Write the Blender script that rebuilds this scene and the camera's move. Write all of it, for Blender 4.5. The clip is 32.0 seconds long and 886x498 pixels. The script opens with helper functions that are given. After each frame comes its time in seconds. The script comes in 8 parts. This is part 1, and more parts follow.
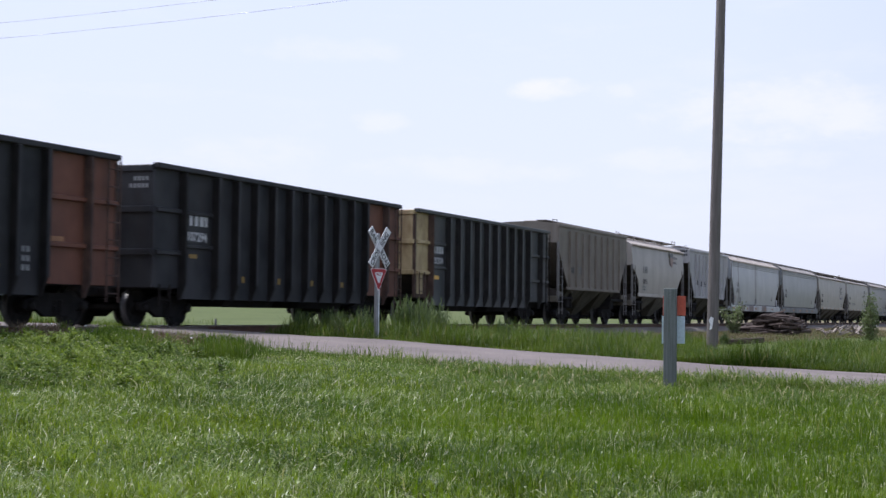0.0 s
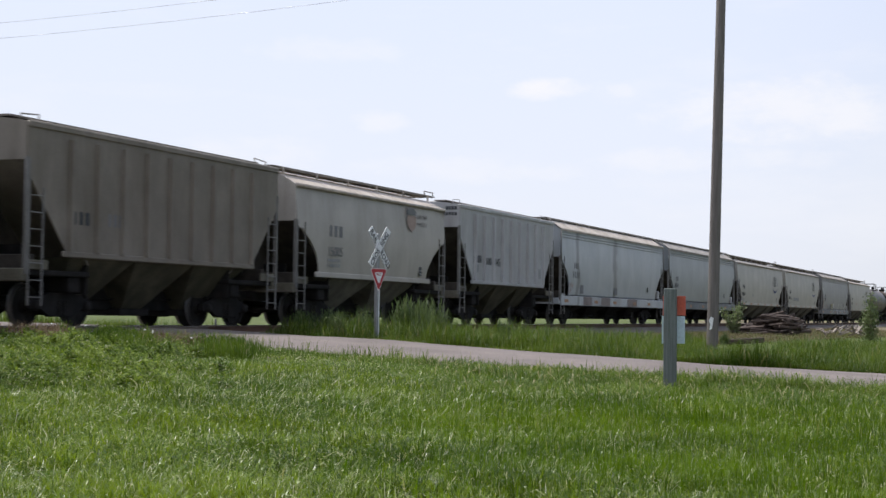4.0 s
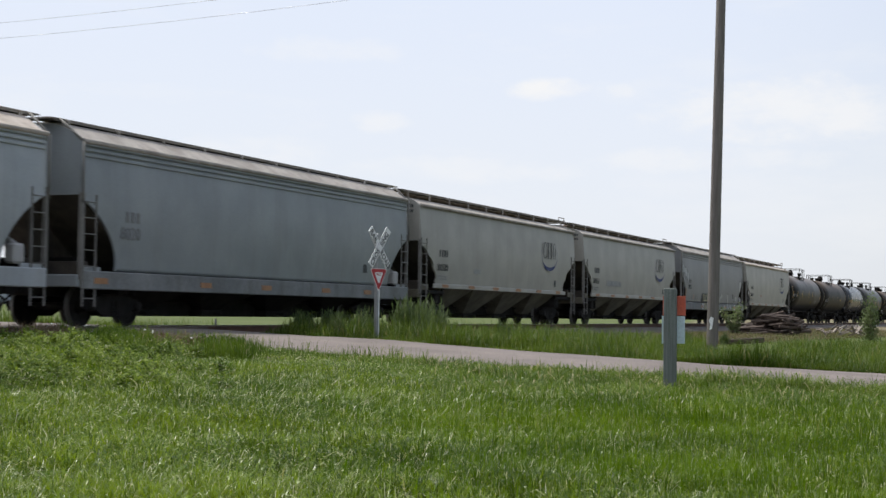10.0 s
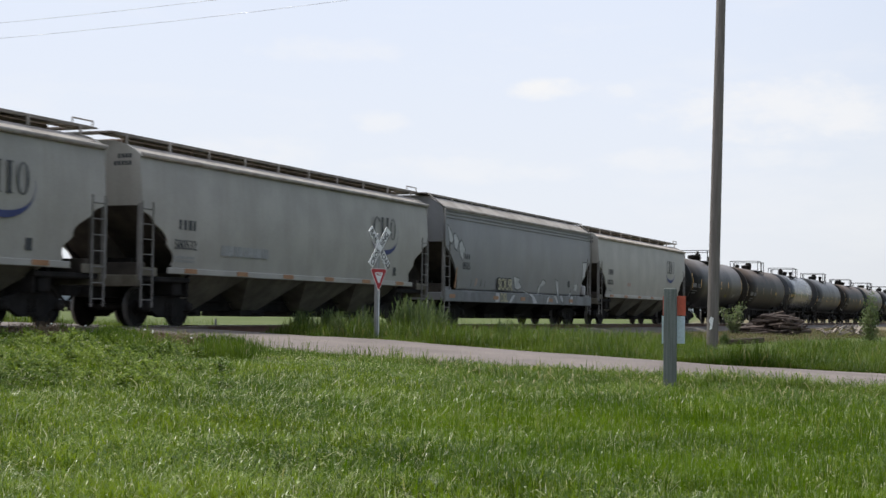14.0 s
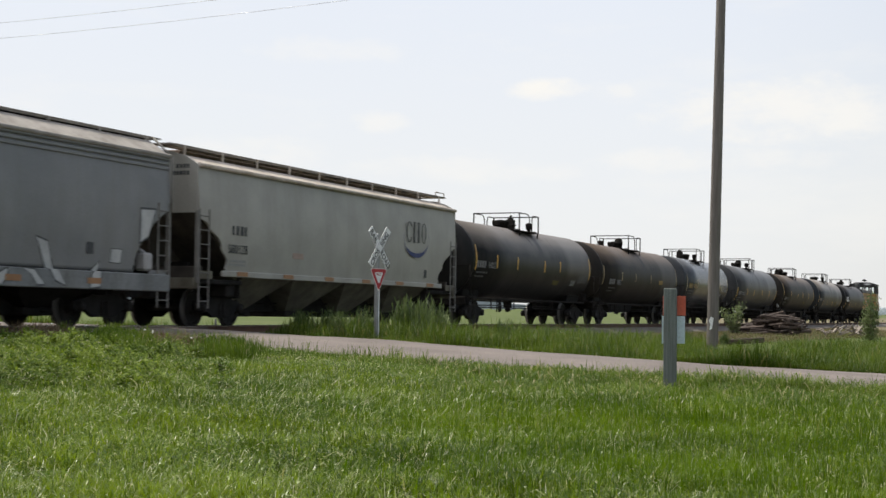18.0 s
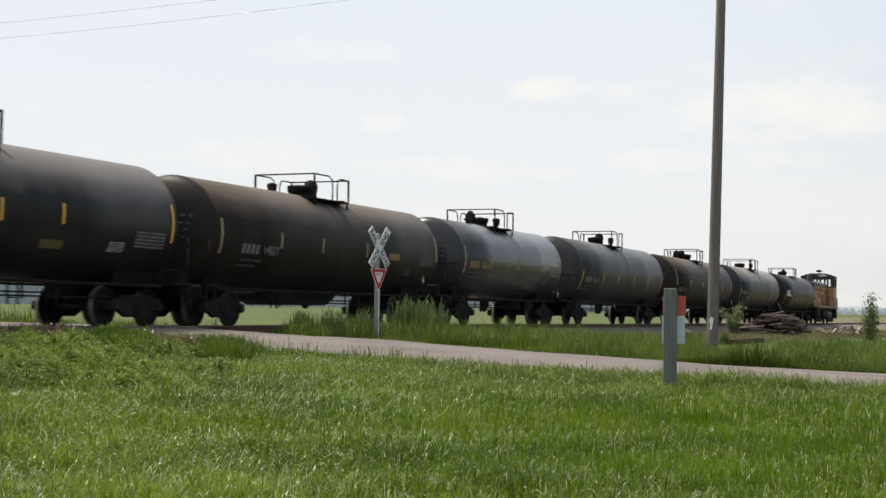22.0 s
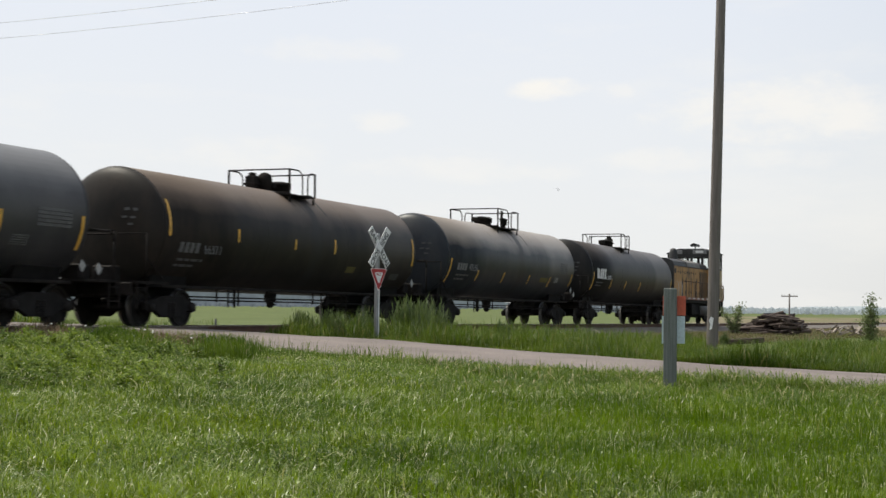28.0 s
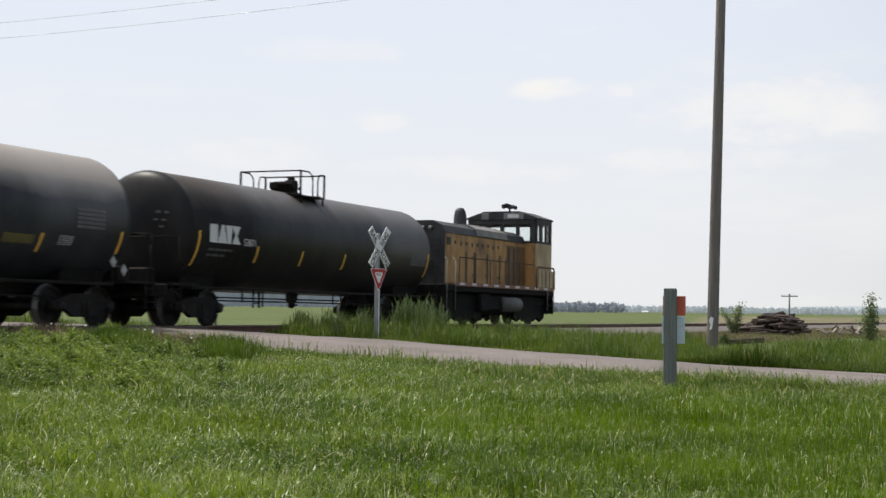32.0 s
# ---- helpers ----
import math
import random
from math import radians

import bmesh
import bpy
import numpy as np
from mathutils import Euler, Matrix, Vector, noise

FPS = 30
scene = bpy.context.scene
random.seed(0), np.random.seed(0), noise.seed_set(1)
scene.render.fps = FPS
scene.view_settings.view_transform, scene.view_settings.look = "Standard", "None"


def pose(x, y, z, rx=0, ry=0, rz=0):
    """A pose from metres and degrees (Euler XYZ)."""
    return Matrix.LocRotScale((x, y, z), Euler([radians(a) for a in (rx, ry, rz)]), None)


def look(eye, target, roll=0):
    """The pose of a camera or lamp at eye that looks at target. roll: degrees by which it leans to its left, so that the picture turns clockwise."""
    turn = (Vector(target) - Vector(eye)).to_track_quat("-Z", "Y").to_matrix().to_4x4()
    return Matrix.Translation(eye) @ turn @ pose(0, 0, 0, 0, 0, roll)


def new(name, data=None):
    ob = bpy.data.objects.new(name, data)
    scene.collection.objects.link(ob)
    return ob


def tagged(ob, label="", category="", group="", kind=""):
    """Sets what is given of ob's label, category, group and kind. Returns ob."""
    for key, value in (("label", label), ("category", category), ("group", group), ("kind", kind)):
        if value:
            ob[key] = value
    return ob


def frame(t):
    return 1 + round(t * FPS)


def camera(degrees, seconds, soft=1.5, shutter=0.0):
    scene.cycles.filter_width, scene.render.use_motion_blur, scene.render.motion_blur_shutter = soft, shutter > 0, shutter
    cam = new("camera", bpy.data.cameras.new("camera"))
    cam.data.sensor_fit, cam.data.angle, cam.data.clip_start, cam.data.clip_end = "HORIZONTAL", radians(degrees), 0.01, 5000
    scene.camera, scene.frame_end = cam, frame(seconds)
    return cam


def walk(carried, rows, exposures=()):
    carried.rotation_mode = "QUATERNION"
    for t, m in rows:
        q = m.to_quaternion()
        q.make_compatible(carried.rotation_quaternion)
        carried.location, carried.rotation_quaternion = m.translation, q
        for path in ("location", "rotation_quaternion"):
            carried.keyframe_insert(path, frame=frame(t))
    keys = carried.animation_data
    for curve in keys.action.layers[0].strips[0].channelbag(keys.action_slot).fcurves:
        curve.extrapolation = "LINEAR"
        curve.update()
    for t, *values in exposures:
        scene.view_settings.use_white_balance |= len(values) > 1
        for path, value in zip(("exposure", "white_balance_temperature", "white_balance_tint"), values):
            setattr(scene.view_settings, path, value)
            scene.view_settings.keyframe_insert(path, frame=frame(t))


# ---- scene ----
cam = camera(32.85, 32.0, soft=1.5, shutter=0.4)
EYE = (0.0, -21.1, 1.5)
YAW, PITCH, ROLL = 22.48, 2.2, 0.6
AIM = (EYE[0] + math.cos(radians(YAW)) * math.cos(radians(PITCH)),
       EYE[1] + math.sin(radians(YAW)) * math.cos(radians(PITCH)),
       EYE[2] + math.sin(radians(PITCH)))
walk(cam, [(0.0, look(EYE, AIM, ROLL)), (32.0, look(EYE, AIM, ROLL))],
     exposures=[(0.0, 0.0, 5760, 17), (3.0, 0.0, 6000, 14), (6.0, -0.05, 6400, 8), (13.0, -0.05, 6280, 9), (19.0, -0.01, 6750, 7), (28.0, -0.04, 6740, 7), (32.0, -0.06, 6570, 8)])

# ---- world and sun ----
SUN_EL, SUN_AZ = 60.0, 78.0          # azimuth counted from +x (along the track) towards +y
world = bpy.data.worlds.new("sky")
scene.world = world
world.use_nodes = True
wt = world.node_tree
wt.nodes.clear()
wo = wt.nodes.new("ShaderNodeOutputWorld")
bg = wt.nodes.new("ShaderNodeBackground")
sky = wt.nodes.new("ShaderNodeTexSky")
sky.sky_type, sky.sun_disc = "NISHITA", False
sky.sun_elevation, sky.sun_rotation = radians(SUN_EL), radians(90 - SUN_AZ)
sky.air_density, sky.dust_density, sky.ozone_density = 1.0, 2.5, 1.0
gain = wt.nodes.new("ShaderNodeMix")
gain.data_type, gain.blend_type = "RGBA", "MULTIPLY"
gain.inputs["Factor"].default_value = 1.0
gain.inputs[7].default_value = (0.115, 0.115, 0.115, 1)
wt.links.new(sky.outputs[0], gain.inputs[6])
tc = wt.nodes.new("ShaderNodeTexCoord")
# summer haze: brightest towards the sun, thinner and bluer away from it
mp = wt.nodes.new("ShaderNodeMapping")
mp.inputs["Scale"].default_value = (2.0, 2.0, 8.0)
wt.links.new(tc.outputs["Generated"], mp.inputs[0])
cn = wt.nodes.new("ShaderNodeTexNoise")
cn.inputs["Scale"].default_value, cn.inputs["Detail"].default_value, cn.inputs["Roughness"].default_value = 2.6, 7, 0.6
wt.links.new(mp.outputs[0], cn.inputs["Vector"])
cr = wt.nodes.new("ShaderNodeValToRGB")
cr.color_ramp.elements[0].position, cr.color_ramp.elements[0].color = 0.50, (0.0, 0.0, 0.0, 1)
cr.color_ramp.elements[1].position, cr.color_ramp.elements[1].color = 0.78, (0.5, 0.5, 0.5, 1)
wt.links.new(cn.outputs[0], cr.inputs[0])
dot = wt.nodes.new("ShaderNodeVectorMath")
dot.operation = "DOT_PRODUCT"
dot.inputs[1].default_value = (math.cos(radians(112.0)), math.sin(radians(112.0)), 0.0)
wt.links.new(tc.outputs["Generated"], dot.inputs[0])
hf = wt.nodes.new("ShaderNodeMapRange")
hf.inputs[1].default_value, hf.inputs[2].default_value = -1.0, -0.1
hf.inputs[3].default_value, hf.inputs[4].default_value = 0.08, 0.92
hf.interpolation_type = "SMOOTHSTEP"
wt.links.new(dot.outputs["Value"], hf.inputs[0])
sep = wt.nodes.new("ShaderNodeSeparateXYZ")
wt.links.new(tc.outputs["Generated"], sep.inputs[0])
el = wt.nodes.new("ShaderNodeMapRange")
el.inputs[1].default_value, el.inputs[2].default_value = 0.0, 0.26
wt.links.new(sep.outputs["Z"], el.inputs[0])
hc = wt.nodes.new("ShaderNodeMix")
hc.data_type = "RGBA"
hc.inputs[6].default_value, hc.inputs[7].default_value = (0.925, 0.935, 0.965, 1), (0.83, 0.885, 1.03, 1)
wt.links.new(el.outputs[0], hc.inputs["Factor"])
hz = wt.nodes.new("ShaderNodeMix")
hz.data_type = "RGBA"
wt.links.new(hf.outputs[0], hz.inputs["Factor"])
wt.links.new(gain.outputs[2], hz.inputs[6])
wt.links.new(hc.outputs[2], hz.inputs[7])
cl = wt.nodes.new("ShaderNodeMix")
cl.data_type = "RGBA"
cl.inputs[7].default_value = (0.985, 0.96, 0.945, 1)
cf = wt.nodes.new("ShaderNodeMath")
cf.operation = "MULTIPLY"
wt.links.new(cr.outputs[0], cf.inputs[0])
wt.links.new(hf.outputs[0], cf.inputs[1])
wt.links.new(cf.outputs[0], cl.inputs["Factor"])
wt.links.new(hz.outputs[2], cl.inputs[6])
wt.links.new(cl.outputs[2], bg.inputs[0])
# soft low cumulus over the plain: azimuth, elevation, half width, half height (degrees), strength
CLOUDS = [(18.4, 8.3, 1.5, 0.42, 0.9), (15.6, 8.25, 0.9, 0.32, 0.55), (26.8, 9.7, 3.0, 0.5, 0.35), (9.5, 7.4, 5.0, 1.2, 0.7), (25.0, 7.0, 1.0, 0.4, 0.5),
          (30.0, 5.7, 4.0, 0.6, 0.4), (22.0, 5.2, 5.0, 0.5, 0.4), (12.5, 5.6, 4.5, 0.5, 0.45)]
ax = wt.nodes.new("ShaderNodeMath")
ax.operation = "ARCTAN2"
wt.links.new(sep.outputs["Y"], ax.inputs[0])
wt.links.new(sep.outputs["X"], ax.inputs[1])
fn = wt.nodes.new("ShaderNodeTexNoise")
fn.inputs["Scale"].default_value, fn.inputs["Detail"].default_value, fn.inputs["Roughness"].default_value = 26.0, 6, 0.6
fm = wt.nodes.new("ShaderNodeMapping")
fm.inputs["Scale"].default_value = (1.0, 1.0, 2.2)
wt.links.new(tc.outputs["Generated"], fm.inputs[0])
wt.links.new(fm.outputs[0], fn.inputs["Vector"])


def wmath(op, a, b, c=None):
    q = wt.nodes.new("ShaderNodeMath")
    q.operation = op
    for k, v in enumerate((a, b, c)):
        if v is None:
            continue
        if isinstance(v, (int, float)):
            q.inputs[k].default_value = v
        else:
            wt.links.new(v, q.inputs[k])
    return q.outputs[0]


cover = cf.outputs[0]
for az_, el_, cw_, ch_, cs_ in CLOUDS:
    da = wmath("DIVIDE", wmath("SUBTRACT", ax.outputs[0], radians(az_)), radians(cw_))
    de = wmath("DIVIDE", wmath("SUBTRACT", sep.outputs["Z"], math.sin(radians(el_))), radians(ch_))
    d2 = wmath("ADD", wmath("MULTIPLY", da, da), wmath("MULTIPLY", de, de))
    d2 = wmath("ADD", d2, wmath("MULTIPLY", wmath("SUBTRACT", fn.outputs[0], 0.5), 4.5))
    puff = wt.nodes.new("ShaderNodeMapRange")
    puff.interpolation_type = "SMOOTHSTEP"
    puff.inputs[1].default_value, puff.inputs[2].default_value = 1.5, -0.6
    puff.inputs[3].default_value, puff.inputs[4].default_value = 0.0, cs_
    wt.links.new(d2, puff.inputs[0])
    cover = wmath("MAXIMUM", cover, puff.outputs[0])
wt.links.new(cover, cl.inputs["Factor"])
bg.inputs[1].default_value = 1.0
wt.links.new(bg.outputs[0], wo.inputs[0])

sun_data = bpy.data.lights.new("sun", "SUN")
sun_data.energy, sun_data.angle, sun_data.color = 4.6, radians(0.6), (1.0, 0.95, 0.86)
sun = new("sun", sun_data)
sd = Vector((math.cos(radians(SUN_EL)) * math.cos(radians(SUN_AZ)), math.cos(radians(SUN_EL)) * math.sin(radians(SUN_AZ)), math.sin(radians(SUN_EL))))
sun.matrix_world = look(sd * 100, (0, 0, 0))


# ---- materials ----
def surface(name, c1, c2, rough=0.6, metal=0.0, scale=3.0, stretch=(1, 1, 1), fine=40.0, dirt=None, dirt_amount=0.4,
            bump=0.15, streak=0.0, transl=0.0, coords="Object", spec=0.4, per_object=0.0, dust=None, bands=(), grain=0.14, dark_bands=()):
    """A painted, weathered or mineral surface: two tones in large patches, dirt in streaks, fine grain and relief."""
    m = bpy.data.materials.new(name)
    m.use_nodes = True
    nt = m.node_tree
    n, l = nt.nodes, nt.links
    b = n["Principled BSDF"]
    b.inputs["Roughness"].default_value, b.inputs["Metallic"].default_value = rough, metal
    b.inputs["Specular IOR Level"].default_value = spec
    t = n.new("ShaderNodeTexCoord")
    q = n.new("ShaderNodeMapping")
    q.inputs["Scale"].default_value = stretch
    l.new(t.outputs[coords], q.inputs[0])
    a = n.new("ShaderNodeTexNoise")
    a.inputs["Scale"].default_value, a.inputs["Detail"].default_value = scale, 6
    l.new(q.outputs[0], a.inputs["Vector"])
    mix = n.new("ShaderNodeMix")
    mix.data_type = "RGBA"
    mix.inputs[6].default_value, mix.inputs[7].default_value = (*c1, 1), (*c2, 1)
    r = n.new("ShaderNodeMapRange")
    r.inputs[1].default_value, r.inputs[2].default_value = 0.35, 0.65
    l.new(a.outputs[0], r.inputs[0])
    l.new(r.outputs[0], mix.inputs["Factor"])
    out = mix.outputs[2]
    if dirt:
        q2 = n.new("ShaderNodeMapping")
        q2.inputs["Scale"].default_value = (1.0, 1.0, 1.0 - 0.93 * streak)
        l.new(t.outputs[coords], q2.inputs[0])
        d = n.new("ShaderNodeTexNoise")
        d.inputs["Scale"].default_value, d.inputs["Detail"].default_value, d.inputs["Roughness"].default_value = 2.3, 8, 0.62
        l.new(q2.outputs[0], d.inputs["Vector"])
        rr = n.new("ShaderNodeMapRange")
        rr.inputs[1].default_value, rr.inputs[2].default_value = 0.46, 0.78
        rr.inputs[4].default_value = dirt_amount
        l.new(d.outputs[0], rr.inputs[0])
        mx = n.new("ShaderNodeMix")
        mx.data_type = "RGBA"
        mx.inputs[7].default_value = (*dirt, 1)
        l.new(rr.outputs[0], mx.inputs["Factor"])
        l.new(out, mx.inputs[6])
        out = mx.outputs[2]
    if dust or bands or dark_bands:
        sp = n.new("ShaderNodeSeparateXYZ")
        l.new(t.outputs[coords], sp.inputs[0])
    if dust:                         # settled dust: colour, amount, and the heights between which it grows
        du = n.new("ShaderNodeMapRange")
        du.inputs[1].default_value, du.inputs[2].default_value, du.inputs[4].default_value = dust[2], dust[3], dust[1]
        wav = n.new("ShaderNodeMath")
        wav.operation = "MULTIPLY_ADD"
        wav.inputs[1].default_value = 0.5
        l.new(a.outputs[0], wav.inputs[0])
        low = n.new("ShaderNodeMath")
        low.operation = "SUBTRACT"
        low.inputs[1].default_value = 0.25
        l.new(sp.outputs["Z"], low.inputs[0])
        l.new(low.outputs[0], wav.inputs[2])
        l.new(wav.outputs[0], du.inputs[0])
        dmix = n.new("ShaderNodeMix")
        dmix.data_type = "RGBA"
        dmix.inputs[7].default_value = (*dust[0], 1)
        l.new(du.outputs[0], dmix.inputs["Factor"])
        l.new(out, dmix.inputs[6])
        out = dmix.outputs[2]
    for sc, sx0, sw0 in dark_bands:       # soot, spilled load and painted platform shade as dark bands: colour, centre, half width
        sw = n.new("ShaderNodeMath")
        sw.operation = "MULTIPLY_ADD"
        sw.inputs[1].default_value = 1.3
        l.new(a.outputs[0], sw.inputs[0])
        l.new(sp.outputs["X"], sw.inputs[2])
        off = n.new("ShaderNodeMath")
        off.operation = "SUBTRACT"
        off.inputs[1].default_value = 0.65 + sx0
        l.new(sw.outputs[0], off.inputs[0])
        ab = n.new("ShaderNodeMath")
        ab.operation = "ABSOLUTE"
        l.new(off.outputs[0], ab.inputs[0])
        sr = n.new("ShaderNodeMapRange")
        sr.inputs[1].default_value, sr.inputs[2].default_value, sr.inputs[3].default_value, sr.inputs[4].default_value = sw0 * 0.5, sw0 * 1.4, 0.8, 0.0
        l.new(ab.outputs[0], sr.inputs[0])
        smix = n.new("ShaderNodeMix")
        smix.data_type = "RGBA"
        smix.inputs[7].default_value = (*sc, 1)
        l.new(sr.outputs[0], smix.inputs["Factor"])
        l.new(out, smix.inputs[6])
        out = smix.outputs[2]
    for colour, lo, hi, soft_ in bands:   # strips of bare gravel along y
        up, dn = n.new("ShaderNodeMapRange"), n.new("ShaderNodeMapRange")
        up.inputs[1].default_value, up.inputs[2].default_value = lo - soft_, lo + soft_
        dn.inputs[1].default_value, dn.inputs[2].default_value, dn.inputs[3].default_value, dn.inputs[4].default_value = hi - soft_, hi + soft_, 1, 0
        l.new(sp.outputs["Y"], up.inputs[0])
        l.new(sp.outputs["Y"], dn.inputs[0])
        mu2 = n.new("ShaderNodeMath")
        mu2.operation = "MULTIPLY"
        l.new(up.outputs[0], mu2.inputs[0])
        l.new(dn.outputs[0], mu2.inputs[1])
        bmix = n.new("ShaderNodeMix")
        bmix.data_type = "RGBA"
        bmix.inputs[7].default_value = (*colour, 1)
        l.new(mu2.outputs[0], bmix.inputs["Factor"])
        l.new(out, bmix.inputs[6])
        out = bmix.outputs[2]
    f = n.new("ShaderNodeTexNoise")
    f.inputs["Scale"].default_value, f.inputs["Detail"].default_value = fine, 4
    l.new(t.outputs[coords], f.inputs["Vector"])
    hs = n.new("ShaderNodeHueSaturation")
    fr = n.new("ShaderNodeMapRange")
    fr.inputs[1].default_value, fr.inputs[2].default_value, fr.inputs[3].default_value, fr.inputs[4].default_value = 0.3, 0.7, 1 - grain, 1 + grain
    l.new(f.outputs[0], fr.inputs[0])
    val = fr.outputs[0]
    if per_object:
        oi = n.new("ShaderNodeObjectInfo")
        orr = n.new("ShaderNodeMapRange")
        orr.inputs[3].default_value, orr.inputs[4].default_value = 1 - per_object, 1 + per_object
        l.new(oi.outputs["Random"], orr.inputs[0])
        mu = n.new("ShaderNodeMath")
        mu.operation = "MULTIPLY"
        l.new(val, mu.inputs[0])
        l.new(orr.outputs[0], mu.inputs[1])
        val = mu.outputs[0]
    l.new(val, hs.inputs["Value"])
    l.new(out, hs.inputs["Color"])
    l.new(hs.outputs[0], b.inputs["Base Color"])
    if bump:
        bp = n.new("ShaderNodeBump")
        bp.inputs["Strength"].default_value, bp.inputs["Distance"].default_value = bump, 0.02
        l.new(f.outputs[0], bp.inputs["Height"])
        l.new(bp.outputs[0], b.inputs["Normal"])
    if transl:
        tr = n.new("ShaderNodeBsdfTranslucent")
        l.new(hs.outputs[0], tr.inputs[0])
        sm = n.new("ShaderNodeMixShader")
        sm.inputs[0].default_value = transl
        l.new(b.outputs[0], sm.inputs[1])
        l.new(tr.outputs[0], sm.inputs[2])
        l.new(sm.outputs[0], n["Material Output"].inputs[0])
    return m


def foliage(name, dark, light, dry, dry_share=0.06, gloss=0.45, transl=0.45, patch=0.35, vary=0.6, spec=0.4, haze=None):
    """Leaves and blades: every island has its own tone, some are dry, light shines through."""
    m = bpy.data.materials.new(name)
    m.use_nodes = True
    nt = m.node_tree
    n, l = nt.nodes, nt.links
    b = n["Principled BSDF"]
    b.inputs["Roughness"].default_value = gloss
    b.inputs["Specular IOR Level"].default_value = spec
    g = n.new("ShaderNodeNewGeometry")
    t = n.new("ShaderNodeTexCoord")
    a = n.new("ShaderNodeTexNoise")
    a.inputs["Scale"].default_value, a.inputs["Detail"].default_value = patch, 4
    l.new(t.outputs["Object"], a.inputs["Vector"])
    sum_ = n.new("ShaderNodeMath")
    sum_.operation = "MULTIPLY_ADD"
    sum_.inputs[1].default_value, sum_.inputs[2].default_value = vary, -vary / 2
    l.new(g.outputs["Random Per Island"], sum_.inputs[0])
    ad = n.new("ShaderNodeMath")
    l.new(sum_.outputs[0], ad.inputs[0])
    rr = n.new("ShaderNodeMapRange")
    rr.inputs[1].default_value, rr.inputs[2].default_value = 0.35, 0.65
    l.new(a.outputs[0], rr.inputs[0])
    l.new(rr.outputs[0], ad.inputs[1])
    mix = n.new("ShaderNodeMix")
    mix.data_type = "RGBA"
    mix.inputs[6].default_value, mix.inputs[7].default_value = (*dark, 1), (*light, 1)
    l.new(ad.outputs[0], mix.inputs["Factor"])
    gt = n.new("ShaderNodeMath")
    gt.operation = "GREATER_THAN"
    gt.inputs[1].default_value = 1 - dry_share
    l.new(g.outputs["Random Per Island"], gt.inputs[0])
    dm = n.new("ShaderNodeMix")
    dm.data_type = "RGBA"
    dm.inputs[7].default_value = (*dry, 1)
    l.new(gt.outputs[0], dm.inputs["Factor"])
    l.new(mix.outputs[2], dm.inputs[6])
    l.new(dm.outputs[2], b.inputs["Base Color"])
    if haze:                         # distance haze put in as an even glow of the leaves
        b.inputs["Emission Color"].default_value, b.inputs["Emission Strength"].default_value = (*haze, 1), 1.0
    tr = n.new("ShaderNodeBsdfTranslucent")
    l.new(dm.outputs[2], tr.inputs[0])
    sm = n.new("ShaderNodeMixShader")
    sm.inputs[0].default_value = transl
    l.new(b.outputs[0], sm.inputs[1])
    l.new(tr.outputs[0], sm.inputs[2])
    l.new(sm.outputs[0], n["Material Output"].inputs[0])
    return m


SOIL = surface("soil", (0.075, 0.098, 0.032), (0.105, 0.130, 0.045), 0.95, scale=0.05, fine=3.0, dirt=(0.15, 0.135, 0.075), dirt_amount=0.3, bump=0.3, spec=0.1, bands=[((0.105, 0.088, 0.066), -9.5, 4.2, 1.6)])
ROADM = surface("worn_asphalt", (0.138, 0.113, 0.1), (0.195, 0.16, 0.143), 0.85, scale=0.6, fine=18.0, dirt=(0.11, 0.095, 0.09), dirt_amount=0.8, bump=0.5)
BALLAST = surface("ballast", (0.095, 0.083, 0.072), (0.165, 0.145, 0.126), 0.9, scale=6.0, fine=14.0, dirt=(0.12, 0.10, 0.08), bump=1.0)
GRAVEL = surface("pale_gravel", (0.36, 0.345, 0.32), (0.48, 0.46, 0.43), 0.9, scale=3.0, fine=14.0, dirt=(0.18, 0.16, 0.14), bump=0.8)
STEEL = surface("rusty_rail", (0.09, 0.05, 0.035), (0.15, 0.08, 0.05), 0.7, 0.3, fine=30)
SHINE = surface("worn_rail_head", (0.45, 0.45, 0.46), (0.55, 0.54, 0.53), 0.3, 0.9, fine=30)
TIE = surface("tie_wood", (0.07, 0.055, 0.045), (0.14, 0.11, 0.09), 0.85, scale=3, stretch=(4, 0.5, 4), fine=30, per_object=0.3)
OLDTIE = surface("old_tie_wood", (0.035, 0.025, 0.021), (0.10, 0.075, 0.062), 0.9, scale=3, stretch=(0.6, 4, 4), fine=30, per_object=0.5)
PALEW = surface("pale_broken_wood", (0.16, 0.13, 0.105), (0.30, 0.26, 0.22), 0.9, scale=3, stretch=(0.6, 4, 4), fine=30, per_object=0.5)
POLEW = surface("weathered_pole", (0.125, 0.11, 0.10), (0.18, 0.16, 0.147), 0.85, grain=0.06, scale=4, stretch=(6, 6, 0.3), fine=30, dirt=(0.11, 0.08, 0.07), streak=1.0, bump=0.5)
POSTW = surface("grey_post_wood", (0.10, 0.112, 0.105), (0.16, 0.176, 0.166), 0.85, grain=0.06, scale=4, stretch=(8, 8, 0.4), fine=35, dirt=(0.11, 0.12, 0.11), streak=1.0, bump=0.5)
WHITE = surface("white_sheeting", (0.74, 0.75, 0.75), (0.80, 0.80, 0.79), 0.45, fine=30, bump=0.03, dirt=(0.5, 0.48, 0.45), dirt_amount=0.25)
BLACKP = surface("black_paint", (0.02, 0.02, 0.022), (0.035, 0.035, 0.036), 0.5, fine=30, bump=0.05)
REDP = surface("red_sheeting", (0.36, 0.028, 0.034), (0.43, 0.04, 0.044), 0.5, fine=30, bump=0.03)
